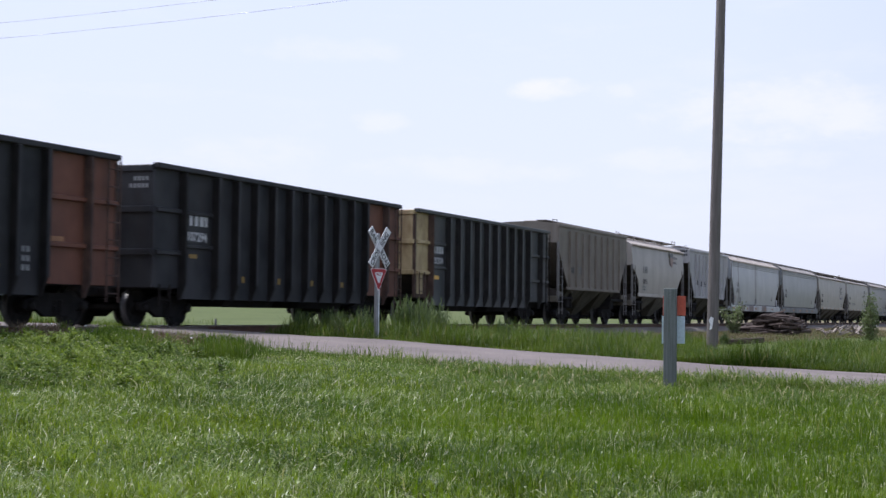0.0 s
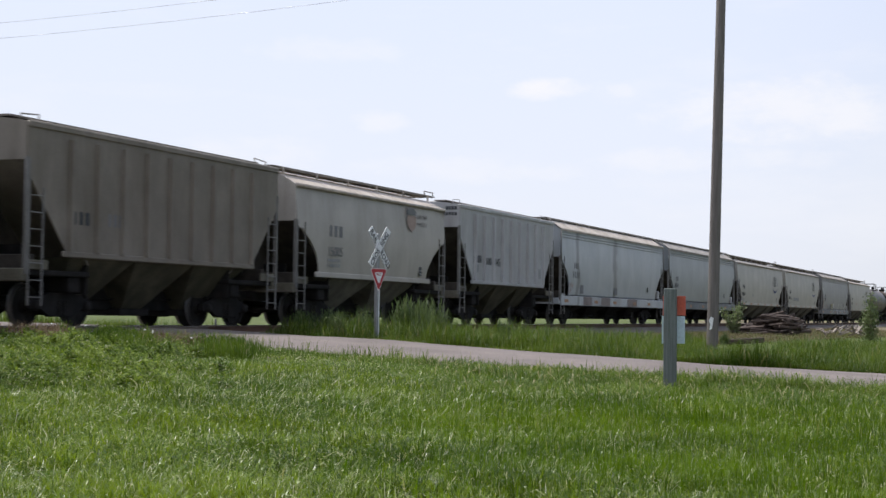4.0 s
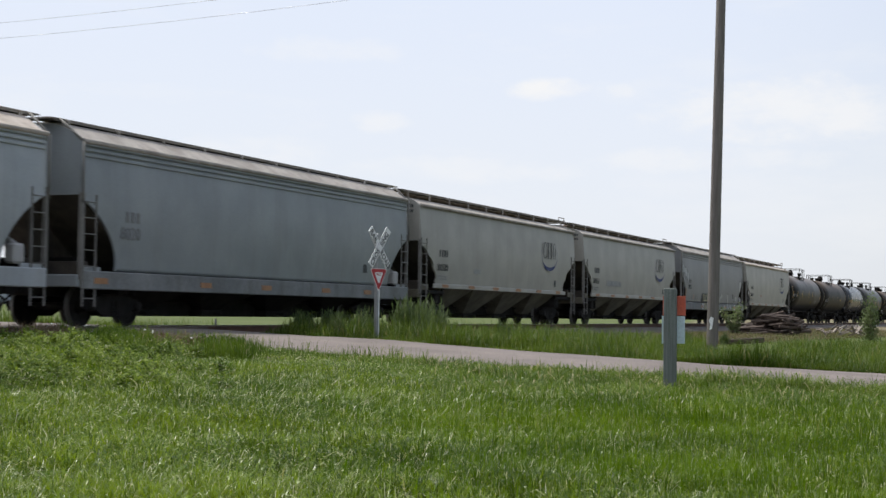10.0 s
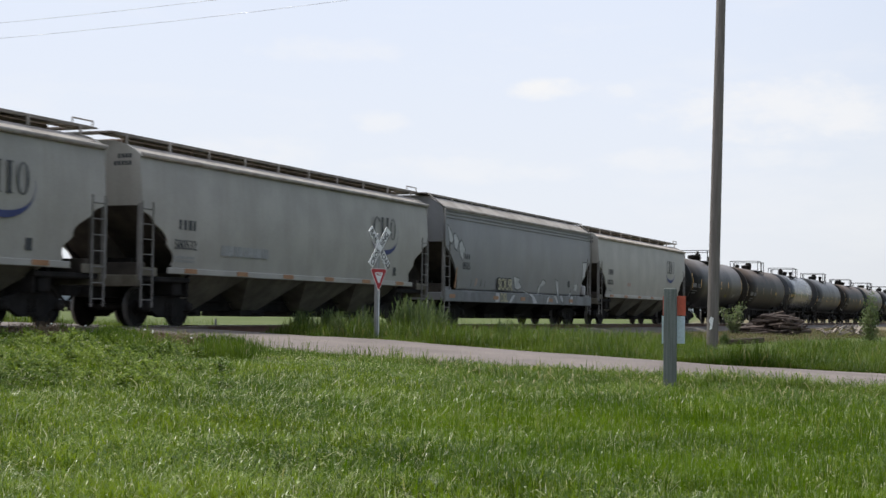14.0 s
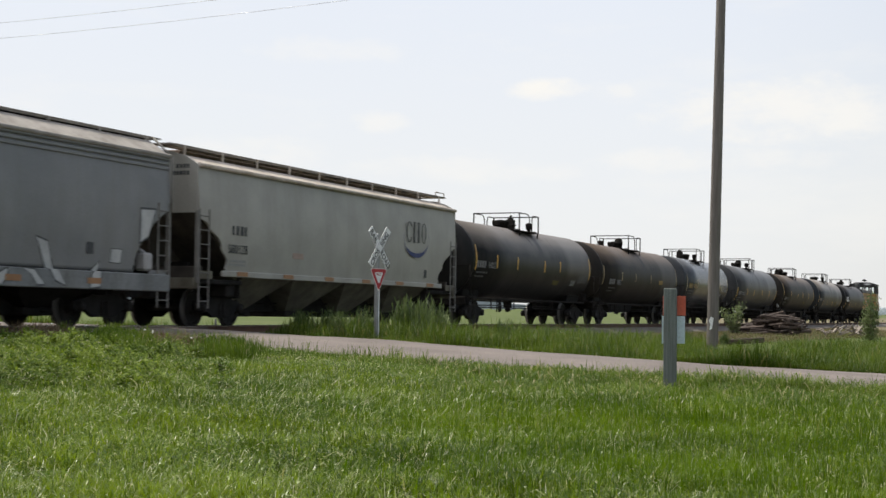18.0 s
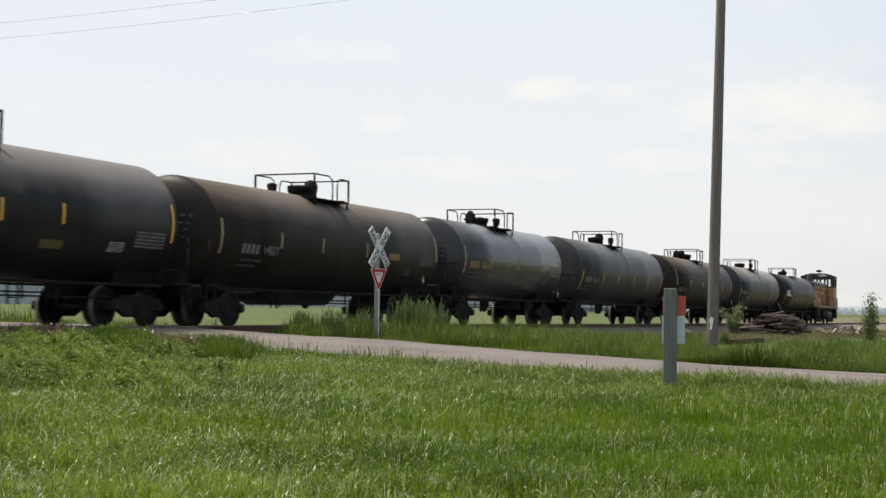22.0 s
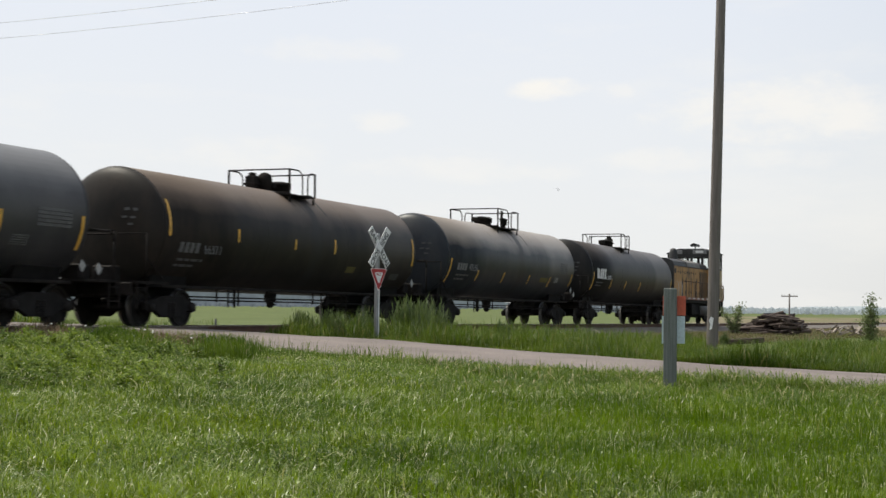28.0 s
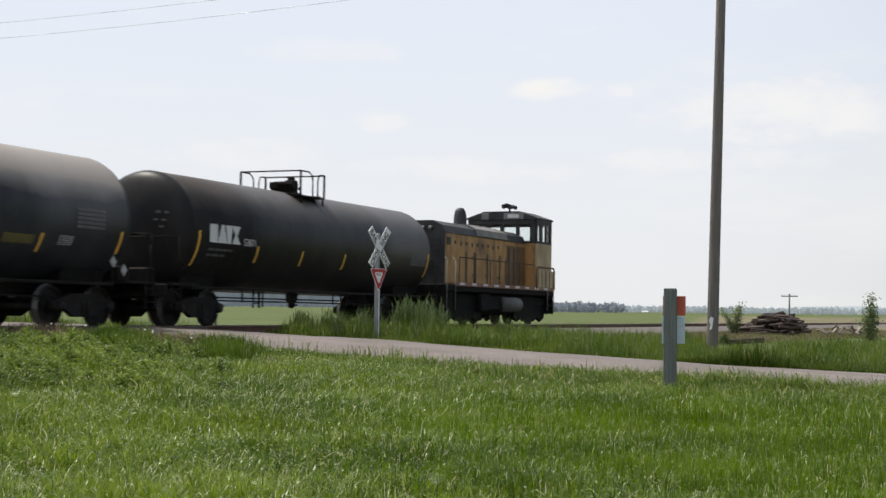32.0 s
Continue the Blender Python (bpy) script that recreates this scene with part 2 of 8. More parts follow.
ORANGE = surface("faded_orange", (0.46, 0.085, 0.05), (0.53, 0.12, 0.07), 0.6, fine=30, bump=0.03)
PALEBLUE = surface("pale_blue_white", (0.45, 0.56, 0.62), (0.55, 0.65, 0.70), 0.6, fine=30, bump=0.03)
GALV = surface("galvanised", (0.26, 0.265, 0.27), (0.34, 0.345, 0.35), 0.5, 0.5, fine=30, bump=0.05)
WIREM = surface("wire", (0.5, 0.5, 0.52), (0.58, 0.58, 0.6), 0.5, 0.3, fine=30, bump=0)
# rolling stock
GONB = surface("black_car_paint", (0.027, 0.02768, 0.0297), (0.04995, 0.04995, 0.0513), 0.6, scale=1.2, fine=25, dirt=(0.05, 0.04, 0.034), dirt_amount=0.5, spec=0.2, streak=0.9, grain=0.05)
GONG = surface("dark_grey_green_car_paint", (0.066, 0.069, 0.067), (0.103, 0.105, 0.101), 0.6, spec=0.25, scale=1.2, fine=25, dirt=(0.12, 0.10, 0.085), dirt_amount=0.5, streak=0.9, grain=0.05)
GONR = surface("rust_orange_car_paint", (0.138, 0.056, 0.034), (0.185, 0.078, 0.048), 0.65, scale=1.4, fine=25, dirt=(0.07, 0.04, 0.03), dirt_amount=0.6, streak=0.8, grain=0.05)
GONY = surface("cream_yellow_car_paint", (0.44, 0.34, 0.17), (0.54, 0.43, 0.235), 0.6, scale=1.4, fine=25, dirt=(0.16, 0.085, 0.04), dirt_amount=0.85, streak=0.55, grain=0.05)
TANH = surface("dirty_tan_car_paint", (0.172, 0.148, 0.118), (0.225, 0.195, 0.158), 0.65, scale=1.0, fine=22, dirt=(0.11, 0.085, 0.06), dirt_amount=0.6, streak=0.9, grain=0.05)
GREYH = surface("light_grey_car_paint", (0.37, 0.362, 0.36), (0.44, 0.43, 0.425), 0.6, scale=1.0, fine=22, dirt=(0.20, 0.17, 0.14), dirt_amount=0.5, streak=0.9, grain=0.05)
WARMH = surface("warm_grey_car_paint", (0.36, 0.325, 0.285), (0.43, 0.392, 0.345), 0.42, scale=0.8, fine=22, dirt=(0.24, 0.20, 0.15), dirt_amount=0.5, streak=0.95, grain=0.05)
GRAINP = surface("grey_beige_car_paint", (0.31, 0.295, 0.265), (0.375, 0.357, 0.322), 0.42, scale=0.8, fine=22, dirt=(0.22, 0.20, 0.16), dirt_amount=0.4, streak=0.95, grain=0.05)
BLUEH = surface("blue_grey_car_paint", (0.2137, 0.2308, 0.2422), (0.2707, 0.2878, 0.2964), 0.36, scale=0.7, fine=22, dirt=(0.14, 0.13, 0.12), dirt_amount=0.32, streak=0.97, grain=0.05)
BLUES = surface("sooted_blue_grey_car_paint", (0.33, 0.35, 0.37), (0.405, 0.42, 0.435), 0.36, scale=0.7, fine=22, dirt=(0.14, 0.13, 0.12), dirt_amount=0.32, streak=0.97, grain=0.05, dark_bands=[((0.12, 0.118, 0.12), -0.37, 0.3), ((0.15, 0.148, 0.15), -6.2, 0.2)])
GRAFH = surface("dull_grey_car_paint", (0.182, 0.183, 0.19), (0.226, 0.225, 0.23), 0.42, scale=0.7, fine=22, dirt=(0.17, 0.155, 0.14), dirt_amount=0.5, streak=0.97, grain=0.05)
ROOFD = surface("grimy_brown_roof", (0.29, 0.26, 0.232), (0.4, 0.36, 0.325), 0.8, scale=1.5, fine=18, dirt=(0.12, 0.09, 0.07), dirt_amount=0.6)
# Sill grime, with shade along the lower side put into the colour.
DARKSILL = surface("grimy_shaded_sill_paint", (0.15, 0.157, 0.158), (0.22, 0.226, 0.222), 0.65, scale=1.0, fine=20, dirt=(0.085, 0.08, 0.068), dirt_amount=0.8, streak=0.6)
# Shade under the running boards put into the brown of the hatch sides.
ROOFS = surface("shaded_hatch_sides", (0.12, 0.095, 0.08), (0.18, 0.145, 0.122), 0.85, scale=2.0, fine=20, dirt=(0.03, 0.024, 0.02), dirt_amount=0.5, spec=0.1)
ROOFM = surface("dusty_roof", (0.42, 0.36, 0.30), (0.55, 0.48, 0.42), 0.75, scale=1.5, fine=18, dirt=(0.20, 0.14, 0.10), dirt_amount=0.6)
# Chutes and end trim, darker than the body paints.
CHUTE = surface("dark_chute_paint", (0.115, 0.105, 0.08), (0.175, 0.16, 0.125), 0.75, scale=1.5, fine=22, dirt=(0.05, 0.042, 0.03), dirt_amount=0.6, spec=0.2)
OLIVE = surface("dark_olive_chute_paint", (0.06, 0.055, 0.036), (0.10, 0.09, 0.06), 0.75, scale=1.5, fine=22, dirt=(0.03, 0.025, 0.018), dirt_amount=0.6, spec=0.2)
# Gondola rib webs: shade of their sides put into darker, dusty paint.
RIBB = surface("shaded_dusty_black_rib_paint", (0.0105, 0.0102, 0.00975), (0.0195, 0.0183, 0.01725), 0.65, scale=2, fine=25, dirt=(0.03, 0.025, 0.021), dirt_amount=0.5, spec=0.2)
RIBG = surface("shaded_dusty_grey_rib_paint", (0.018, 0.018, 0.0175), (0.032, 0.031, 0.029), 0.65, scale=2, fine=25, dirt=(0.05, 0.043, 0.037), dirt_amount=0.5, spec=0.2)
RUSTL = surface("rusty_dark_red_steel", (0.055, 0.033, 0.026), (0.10, 0.06, 0.042), 0.75, scale=3, fine=25, dirt=(0.03, 0.022, 0.02), dirt_amount=0.5)
LADM = surface("dull_grey_step_paint", (0.15, 0.143, 0.132), (0.21, 0.2, 0.186), 0.7, scale=2, fine=25, dirt=(0.08, 0.068, 0.056), dirt_amount=0.5)
RUSTP = surface("brownish_sill_patch_paint", (0.19, 0.155, 0.14), (0.25, 0.205, 0.185), 0.65, scale=2, fine=25, dirt=(0.1, 0.08, 0.07), dirt_amount=0.5)
PALEST = surface("dull_dark_stencil", (0.15, 0.148, 0.15), (0.19, 0.187, 0.187), 0.7, fine=30, bump=0)
GREYR = surface("grimy_grey_rib_paint", (0.2, 0.196, 0.192), (0.26, 0.255, 0.25), 0.65, scale=1.5, fine=22, dirt=(0.12, 0.10, 0.08), dirt_amount=0.5)
TANR = surface("grimy_tan_rib_paint", (0.105, 0.088, 0.068), (0.15, 0.125, 0.098), 0.65, scale=1.5, fine=22, dirt=(0.07, 0.055, 0.04), dirt_amount=0.5)
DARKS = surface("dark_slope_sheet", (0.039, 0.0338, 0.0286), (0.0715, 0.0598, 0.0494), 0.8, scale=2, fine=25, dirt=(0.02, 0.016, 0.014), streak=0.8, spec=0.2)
BROWN = surface("rust_brown_slope_sheet", (0.075, 0.05, 0.038), (0.115, 0.078, 0.058), 0.8, scale=2, fine=25, dirt=(0.05, 0.035, 0.03), streak=0.8)
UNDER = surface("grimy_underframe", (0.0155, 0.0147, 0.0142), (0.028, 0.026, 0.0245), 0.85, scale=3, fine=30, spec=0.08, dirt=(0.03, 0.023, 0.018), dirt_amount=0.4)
OILY = surface("oily_black_steel", (0.007, 0.0066, 0.0064), (0.014, 0.013, 0.0125), 0.7, scale=4, fine=30, spec=0.06, dirt=(0.02, 0.017, 0.015), dirt_amount=0.3)
WHEELM = surface("wheel_steel", (0.014, 0.01232, 0.0112), (0.0266, 0.0231, 0.0203), 0.6, 0.1, scale=4, fine=30, spec=0.12)
TREAD = surface("wheel_tread", (0.12, 0.115, 0.11), (0.18, 0.172, 0.165), 0.45, 0.5, fine=30, bump=0.03)
RAILING = surface("dark_railing", (0.012, 0.011, 0.01), (0.026, 0.022, 0.02), 0.8, fine=30, bump=0.05, spec=0.08)
BOARD = surface("running_board_grating", (0.17, 0.145, 0.125), (0.26, 0.22, 0.185), 0.7, scale=3, fine=30)
TANKB = surface("black_tank_paint", (0.012, 0.0118, 0.012), (0.021, 0.0202, 0.0195), 0.42, scale=0.8, fine=22, dirt=(0.045, 0.039, 0.034), dirt_amount=0.45, spec=0.15, dust=((0.12, 0.104, 0.094), 0.7, 2.85, 3.5), streak=0.6, bump=0.05, grain=0.05, dark_bands=[((0.028, 0.026, 0.025), 0.45, 0.3)])
TANKD = surface("dusty_black_tank_paint", (0.012, 0.0118, 0.012), (0.021, 0.0202, 0.0195), 0.42, scale=0.8, fine=22, dirt=(0.045, 0.039, 0.034), dirt_amount=0.45, spec=0.15, dust=((0.20, 0.172, 0.152), 0.85, 2.75, 3.35), streak=0.6, bump=0.05, grain=0.05, dark_bands=[((0.028, 0.026, 0.025), 0.45, 0.3)])
TANKBH = surface("black_tank_shaded_head", (0.012, 0.0118, 0.012), (0.021, 0.0202, 0.0195), 0.42, scale=0.8, fine=22, dirt=(0.045, 0.039, 0.034), dirt_amount=0.45, spec=0.12, streak=0.6, bump=0.05, grain=0.05)
TANKBR = surface("brown_grimed_tank_paint", (0.016, 0.014, 0.0125), (0.027, 0.023, 0.019), 0.5, scale=0.8, fine=22, dirt=(0.05, 0.037, 0.028), dirt_amount=0.5, spec=0.15, dust=((0.165, 0.125, 0.097), 0.88, 2.8, 3.4), streak=0.6, bump=0.05, grain=0.05, dark_bands=[((0.028, 0.026, 0.025), 0.45, 0.3)])
TANKBRH = surface("brown_grimed_tank_shaded_head", (0.016, 0.014, 0.0125), (0.027, 0.023, 0.019), 0.5, scale=0.8, fine=22, dirt=(0.05, 0.037, 0.028), dirt_amount=0.5, spec=0.12, streak=0.6, bump=0.05, grain=0.05)
TANKGL = surface("glossy_black_tank_paint", (0.0375, 0.03875, 0.0425), (0.0625, 0.06375, 0.0675), 0.26, scale=0.8, fine=22, dirt=(0.09, 0.08, 0.075), dirt_amount=0.4, spec=0.5, dust=((0.17, 0.168, 0.17), 0.8, 2.9, 3.4), streak=0.6, bump=0.04, grain=0.05, dark_bands=[((0.028, 0.026, 0.025), 0.45, 0.3)])
TANKGLH = surface("glossy_black_tank_shaded_head", (0.026, 0.027, 0.03), (0.042, 0.043, 0.046), 0.26, scale=0.8, fine=22, dirt=(0.09, 0.08, 0.075), dirt_amount=0.4, spec=0.25, streak=0.6, bump=0.04, grain=0.05)
TANKSL = surface("slate_tank_paint", (0.0375, 0.0375, 0.04), (0.065, 0.06375, 0.065), 0.4, scale=0.8, fine=22, dirt=(0.09, 0.085, 0.08), dirt_amount=0.4, spec=0.15, dust=((0.17, 0.166, 0.165), 0.85, 2.8, 3.4), streak=0.6, bump=0.05, grain=0.05, dark_bands=[((0.028, 0.026, 0.025), 0.45, 0.3)])
TANKSLH = surface("slate_tank_shaded_head", (0.0345, 0.0345, 0.0368), (0.0598, 0.05865, 0.0598), 0.4, scale=0.8, fine=22, dirt=(0.09, 0.085, 0.08), dirt_amount=0.4, spec=0.12, streak=0.6, bump=0.05, grain=0.05)
TANKGR = surface("dark_grey_tank_paint", (0.022, 0.025, 0.03), (0.038, 0.042, 0.048), 0.4, scale=0.8, fine=22, dirt=(0.07, 0.064, 0.058), dirt_amount=0.4, spec=0.15, dust=((0.32, 0.275, 0.235), 0.95, 2.75, 3.2), streak=0.6, bump=0.05, grain=0.05, dark_bands=[((0.028, 0.026, 0.025), 0.45, 0.3)])
TANKGRH = surface("dark_grey_tank_shaded_head", (0.022, 0.025, 0.03), (0.038, 0.042, 0.048), 0.4, scale=0.8, fine=22, dirt=(0.07, 0.064, 0.058), dirt_amount=0.4, spec=0.12, streak=0.6, bump=0.05, grain=0.05)
YSTRIPE = surface("yellow_reflective_stripe", (0.75, 0.40, 0.05), (0.80, 0.46, 0.08), 0.4, fine=30, bump=0)
SPRAYW = surface("grey_white_spray_paint", (0.40, 0.40, 0.40), (0.50, 0.50, 0.49), 0.6, fine=30, bump=0)
DULLY = surface("dull_olive_patch", (0.105, 0.088, 0.026), (0.14, 0.118, 0.036), 0.7, fine=30, bump=0)
PANELST = surface("grey_panel_stencil", (0.085, 0.086, 0.088), (0.135, 0.134, 0.132), 0.7, fine=30, bump=0)
DRIPSHADE = surface("drip_and_shade", (0.012, 0.011, 0.011), (0.022, 0.02, 0.019), 0.5, scale=4.0, fine=30, bump=0.05, spec=0.2)
DIMST = surface("dim_grey_stencil", (0.062, 0.062, 0.062), (0.092, 0.09, 0.088), 0.7, fine=30, bump=0)
OLDSTR = surface("faded_tan_stripe", (0.34, 0.25, 0.13), (0.42, 0.32, 0.18), 0.5, fine=30, bump=0)
FADEY = surface("grimy_yellow_patch", (0.26, 0.165, 0.045), (0.32, 0.21, 0.06), 0.6, fine=30, bump=0)
PALEY = surface("pale_yellow_spray_paint", (0.36, 0.34, 0.22), (0.44, 0.41, 0.27), 0.7, fine=30, bump=0)
OSTRIPE = surface("orange_reflective_patch", (0.28, 0.14, 0.065), (0.36, 0.185, 0.085), 0.5, fine=30, bump=0)
WSTRIPE = surface("white_lettering", (0.55, 0.55, 0.54), (0.62, 0.62, 0.61), 0.6, fine=30, bump=0)
DSTRIPE = surface("dark_lettering", (0.03, 0.033, 0.036), (0.05, 0.052, 0.055), 0.6, fine=30, bump=0)
FADED = surface("faded_lettering", (0.25, 0.255, 0.25), (0.32, 0.322, 0.31), 0.7, fine=30, bump=0)
PALEL = surface("faded_blue_lettering", (0.30, 0.28, 0.265), (0.35, 0.325, 0.305), 0.7, fine=30, bump=0)
BLUEL = surface("blue_lettering", (0.032, 0.042, 0.13), (0.045, 0.058, 0.165), 0.6, fine=30, bump=0)
REDL = surface("faded_red_lettering", (0.33, 0.24, 0.205), (0.38, 0.285, 0.24), 0.7, fine=30, bump=0)
LOCOY = surface("faded_yellow_loco_paint", (0.36, 0.19, 0.062), (0.45, 0.25, 0.088), 0.6, scale=2.2, fine=25, dirt=(0.06, 0.038, 0.025), dirt_amount=1.3, streak=0.85, grain=0.05)
LOCOC = surface("pale_cream_cab_paint", (0.36, 0.27, 0.15), (0.44, 0.345, 0.205), 0.6, scale=1.8, fine=25, dirt=(0.14, 0.095, 0.055), dirt_amount=0.8, streak=0.8, grain=0.05)
LOCOD = surface("dark_brown_yellow_loco_paint", (0.115, 0.066, 0.03), (0.18, 0.10, 0.042), 0.6, scale=1.4, fine=25, dirt=(0.05, 0.033, 0.022), dirt_amount=0.7, streak=0.9, grain=0.05)
LOCOG = surface("sooty_grey_loco_paint", (0.017, 0.0165, 0.0165), (0.036, 0.035, 0.035), 0.6, scale=2, fine=25, dirt=(0.03, 0.03, 0.03), dirt_amount=0.5, grain=0.05)
LOCOR = surface("red_sill_paint", (0.20, 0.085, 0.055), (0.27, 0.125, 0.085), 0.6, fine=25, dirt=(0.15, 0.08, 0.05))


# Head paints: dust left out, shade of the heads put into the colour.
SHADED_HEADS = {TANKB.name: TANKBH, TANKD.name: TANKBH, TANKBR.name: TANKBRH, TANKGL.name: TANKGLH, TANKSL.name: TANKSLH, TANKGR.name: TANKGRH}


def glass_mat(name):
    m = bpy.data.materials.new(name)
    m.use_nodes = True
    b = m.node_tree.nodes["Principled BSDF"]
    b.inputs["Base Color"].default_value = (0.9, 0.93, 0.92, 1)
    b.inputs["Roughness"].default_value, b.inputs["Transmission Weight"].default_value, b.inputs["IOR"].default_value = 0.02, 1.0, 1.2
    return m


GLASS = glass_mat("cab_glass")
# Pale share of LAWN: dry blades, and glints put in as pale ones.
LAWN = foliage("lawn_blades", (0.04, 0.082, 0.0015), (0.205, 0.285, 0.009), (0.58, 0.56, 0.33), 0.05, gloss=0.3, transl=0.5, patch=0.4, vary=1.7, spec=0.36)
CLOVER = foliage("clover_leaves", (0.05, 0.095, 0.012), (0.17, 0.25, 0.035), (0.40, 0.45, 0.22), 0.10, gloss=0.6, transl=0.45, patch=0.6, vary=1.2, spec=0.18)
LUSH = foliage("lush_blades", (0.05, 0.105, 0.002), (0.14, 0.225, 0.007), (0.3, 0.3, 0.1), 0.02, gloss=0.42, transl=0.5, patch=0.6, spec=0.2)
# Glints on bent blades put into the light tones and the pale share.
ARCH = foliage("arching_blades", (0.085, 0.145, 0.008), (0.225, 0.305, 0.035), (0.55, 0.56, 0.34), 0.15, gloss=0.32, transl=0.4, patch=0.5, vary=1.3, spec=0.42)
REDG = foliage("reddish_dry_blades", (0.13, 0.085, 0.05), (0.2, 0.14, 0.085), (0.25, 0.2, 0.12), 0.2, patch=0.5)
DRYG = foliage("dry_blades", (0.10, 0.088, 0.04), (0.17, 0.14, 0.07), (0.26, 0.22, 0.12), 0.2, patch=0.5, spec=0.2)
VERGE = foliage("verge_blades", (0.04, 0.078, 0.005), (0.125, 0.18, 0.016), (0.25, 0.23, 0.08), 0.05, patch=0.45, vary=0.9, spec=0.25)
WEED = foliage("weed_leaves", (0.055, 0.088, 0.026), (0.118, 0.16, 0.054), (0.17, 0.19, 0.08), 0.05, patch=0.8)
SHRUBL = foliage("shrub_leaves", (0.10, 0.14, 0.05), (0.2, 0.245, 0.1), (0.24, 0.26, 0.12), 0.05, patch=0.8)
CLUMP = foliage("dark_clump_blades", (0.04, 0.078, 0.007), (0.115, 0.175, 0.016), (0.3, 0.28, 0.12), 0.04, patch=0.8, vary=0.9, spec=0.2)
ROADG = foliage("roadside_blades", (0.07, 0.118, 0.012), (0.16, 0.225, 0.03), (0.42, 0.38, 0.2), 0.1, patch=0.8, vary=1.0, spec=0.25)
BANK = foliage("bank_leaves", (0.055, 0.10, 0.010), (0.215, 0.285, 0.04), (0.42, 0.43, 0.26), 0.04, gloss=0.6, patch=0.9, vary=1.4, spec=0.22)
# Distance haze put into these leaf colours; HTREE and PTREE also glow with it.
WOODS = foliage("far_tree_leaves", (0.15, 0.178, 0.178), (0.20, 0.225, 0.215), (0.09, 0.10, 0.07), 0.05, patch=0.1)
HTREE = foliage("hazed_tree_leaves", (0.135, 0.16, 0.19), (0.185, 0.21, 0.245), (0.18, 0.2, 0.23), 0.05, patch=0.1, haze=(0.10, 0.115, 0.13))
PTREE = foliage("hazed_backdrop_leaves", (0.25, 0.285, 0.31), (0.32, 0.355, 0.38), (0.3, 0.33, 0.35), 0.05, patch=0.1, haze=(0.28, 0.31, 0.33))
# Haze before the far hills put into a pale base and a glow.
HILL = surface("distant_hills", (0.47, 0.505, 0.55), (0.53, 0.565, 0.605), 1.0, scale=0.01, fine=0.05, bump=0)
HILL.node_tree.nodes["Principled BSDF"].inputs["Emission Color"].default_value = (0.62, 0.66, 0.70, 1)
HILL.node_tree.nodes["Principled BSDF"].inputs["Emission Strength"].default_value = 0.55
DRYF = surface("dry_field", (0.145, 0.122, 0.075), (0.185, 0.155, 0.1), 0.95, scale=0.04, fine=2.0, dirt=(0.10, 0.12, 0.05), dirt_amount=0.5, bump=0.3, spec=0.1)
# Haze before the ridge put into its blue-grey base.
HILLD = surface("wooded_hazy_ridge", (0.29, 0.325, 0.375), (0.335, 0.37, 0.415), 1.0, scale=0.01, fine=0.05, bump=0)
BARK = surface("bark", (0.08, 0.065, 0.05), (0.13, 0.105, 0.085), 0.9, fine=30, bump=0.5)
FLOWER = surface("white_flower", (0.75, 0.75, 0.7), (0.8, 0.8, 0.75), 0.7, fine=30, bump=0)


# ---- mesh helpers ----
def box(bm, x0, x1, y0, y1, z0, z1):
    v = [bm.verts.new((x, y, z)) for x in (x0, x1) for y in (y0, y1) for z in (z0, z1)]
    for q in ((0, 1, 3, 2), (4, 6, 7, 5), (0, 4, 5, 1), (2, 3, 7, 6), (0, 2, 6, 4), (1, 5, 7, 3)):
        bm.faces.new([v[i] for i in q])


def bbox(bm, x0, x1, y0, y1, z0, z1, w=0.02):
    """A box with chamfered long edges."""
    b2 = bmesh.new()
    box(b2, x0, x1, y0, y1, z0, z1)
    bmesh.ops.bevel(b2, geom=b2.edges[:], offset=w, segments=1, affect="EDGES")
    join(bm, b2)


def join(bm, b2, m=None):
    if m:
        b2.transform(m)
    idx = {}
    for v in b2.verts:
        idx[v] = bm.verts.new(v.co)
    for f in b2.faces:
        nf = bm.faces.new([idx[v] for v in f.verts])
        nf.smooth = f.smooth
    b2.free()


def tube(bm, p0, p1, r, seg=8, r1=None, smooth=True):
    """A round bar from p0 to p1."""
    p0, p1 = Vector(p0), Vector(p1)
    d = (p1 - p0).normalized()
    u = d.orthogonal().normalized()
    w = d.cross(u)
    r1 = r if r1 is None else r1
    rings = []
    for p, rr in ((p0, r), (p1, r1)):
        rings.append([bm.verts.new(p + (u * math.cos(2 * math.pi * i / seg) + w * math.sin(2 * math.pi * i / seg)) * rr) for i in range(seg)])
    for i in range(seg):
        f = bm.faces.new((rings[0][i], rings[0][(i + 1) % seg], rings[1][(i + 1) % seg], rings[1][i]))
        f.smooth = smooth
    bm.faces.new(rings[0][::-1])
    bm.faces.new(rings[1])


def pipe(bm, pts, r, seg=6):
    for a, b in zip(pts, pts[1:]):
        tube(bm, a, b, r, seg)


def prism(bm, pts, a0, a1, axis="x"):
    """A closed outline swept along x (points are y, z) or along y (points are x, z)."""
    def at(p, a):
        return (a, p[0], p[1]) if axis == "x" else (p[0], a, p[1])
    r0 = [bm.verts.new(at(p, a0)) for p in pts]
    r1 = [bm.verts.new(at(p, a1)) for p in pts]
    k = len(pts)
    for i in range(k):
        bm.faces.new((r0[i], r0[(i + 1) % k], r1[(i + 1) % k], r1[i]))
    bm.faces.new(r0[::-1])
    bm.faces.new(r1)


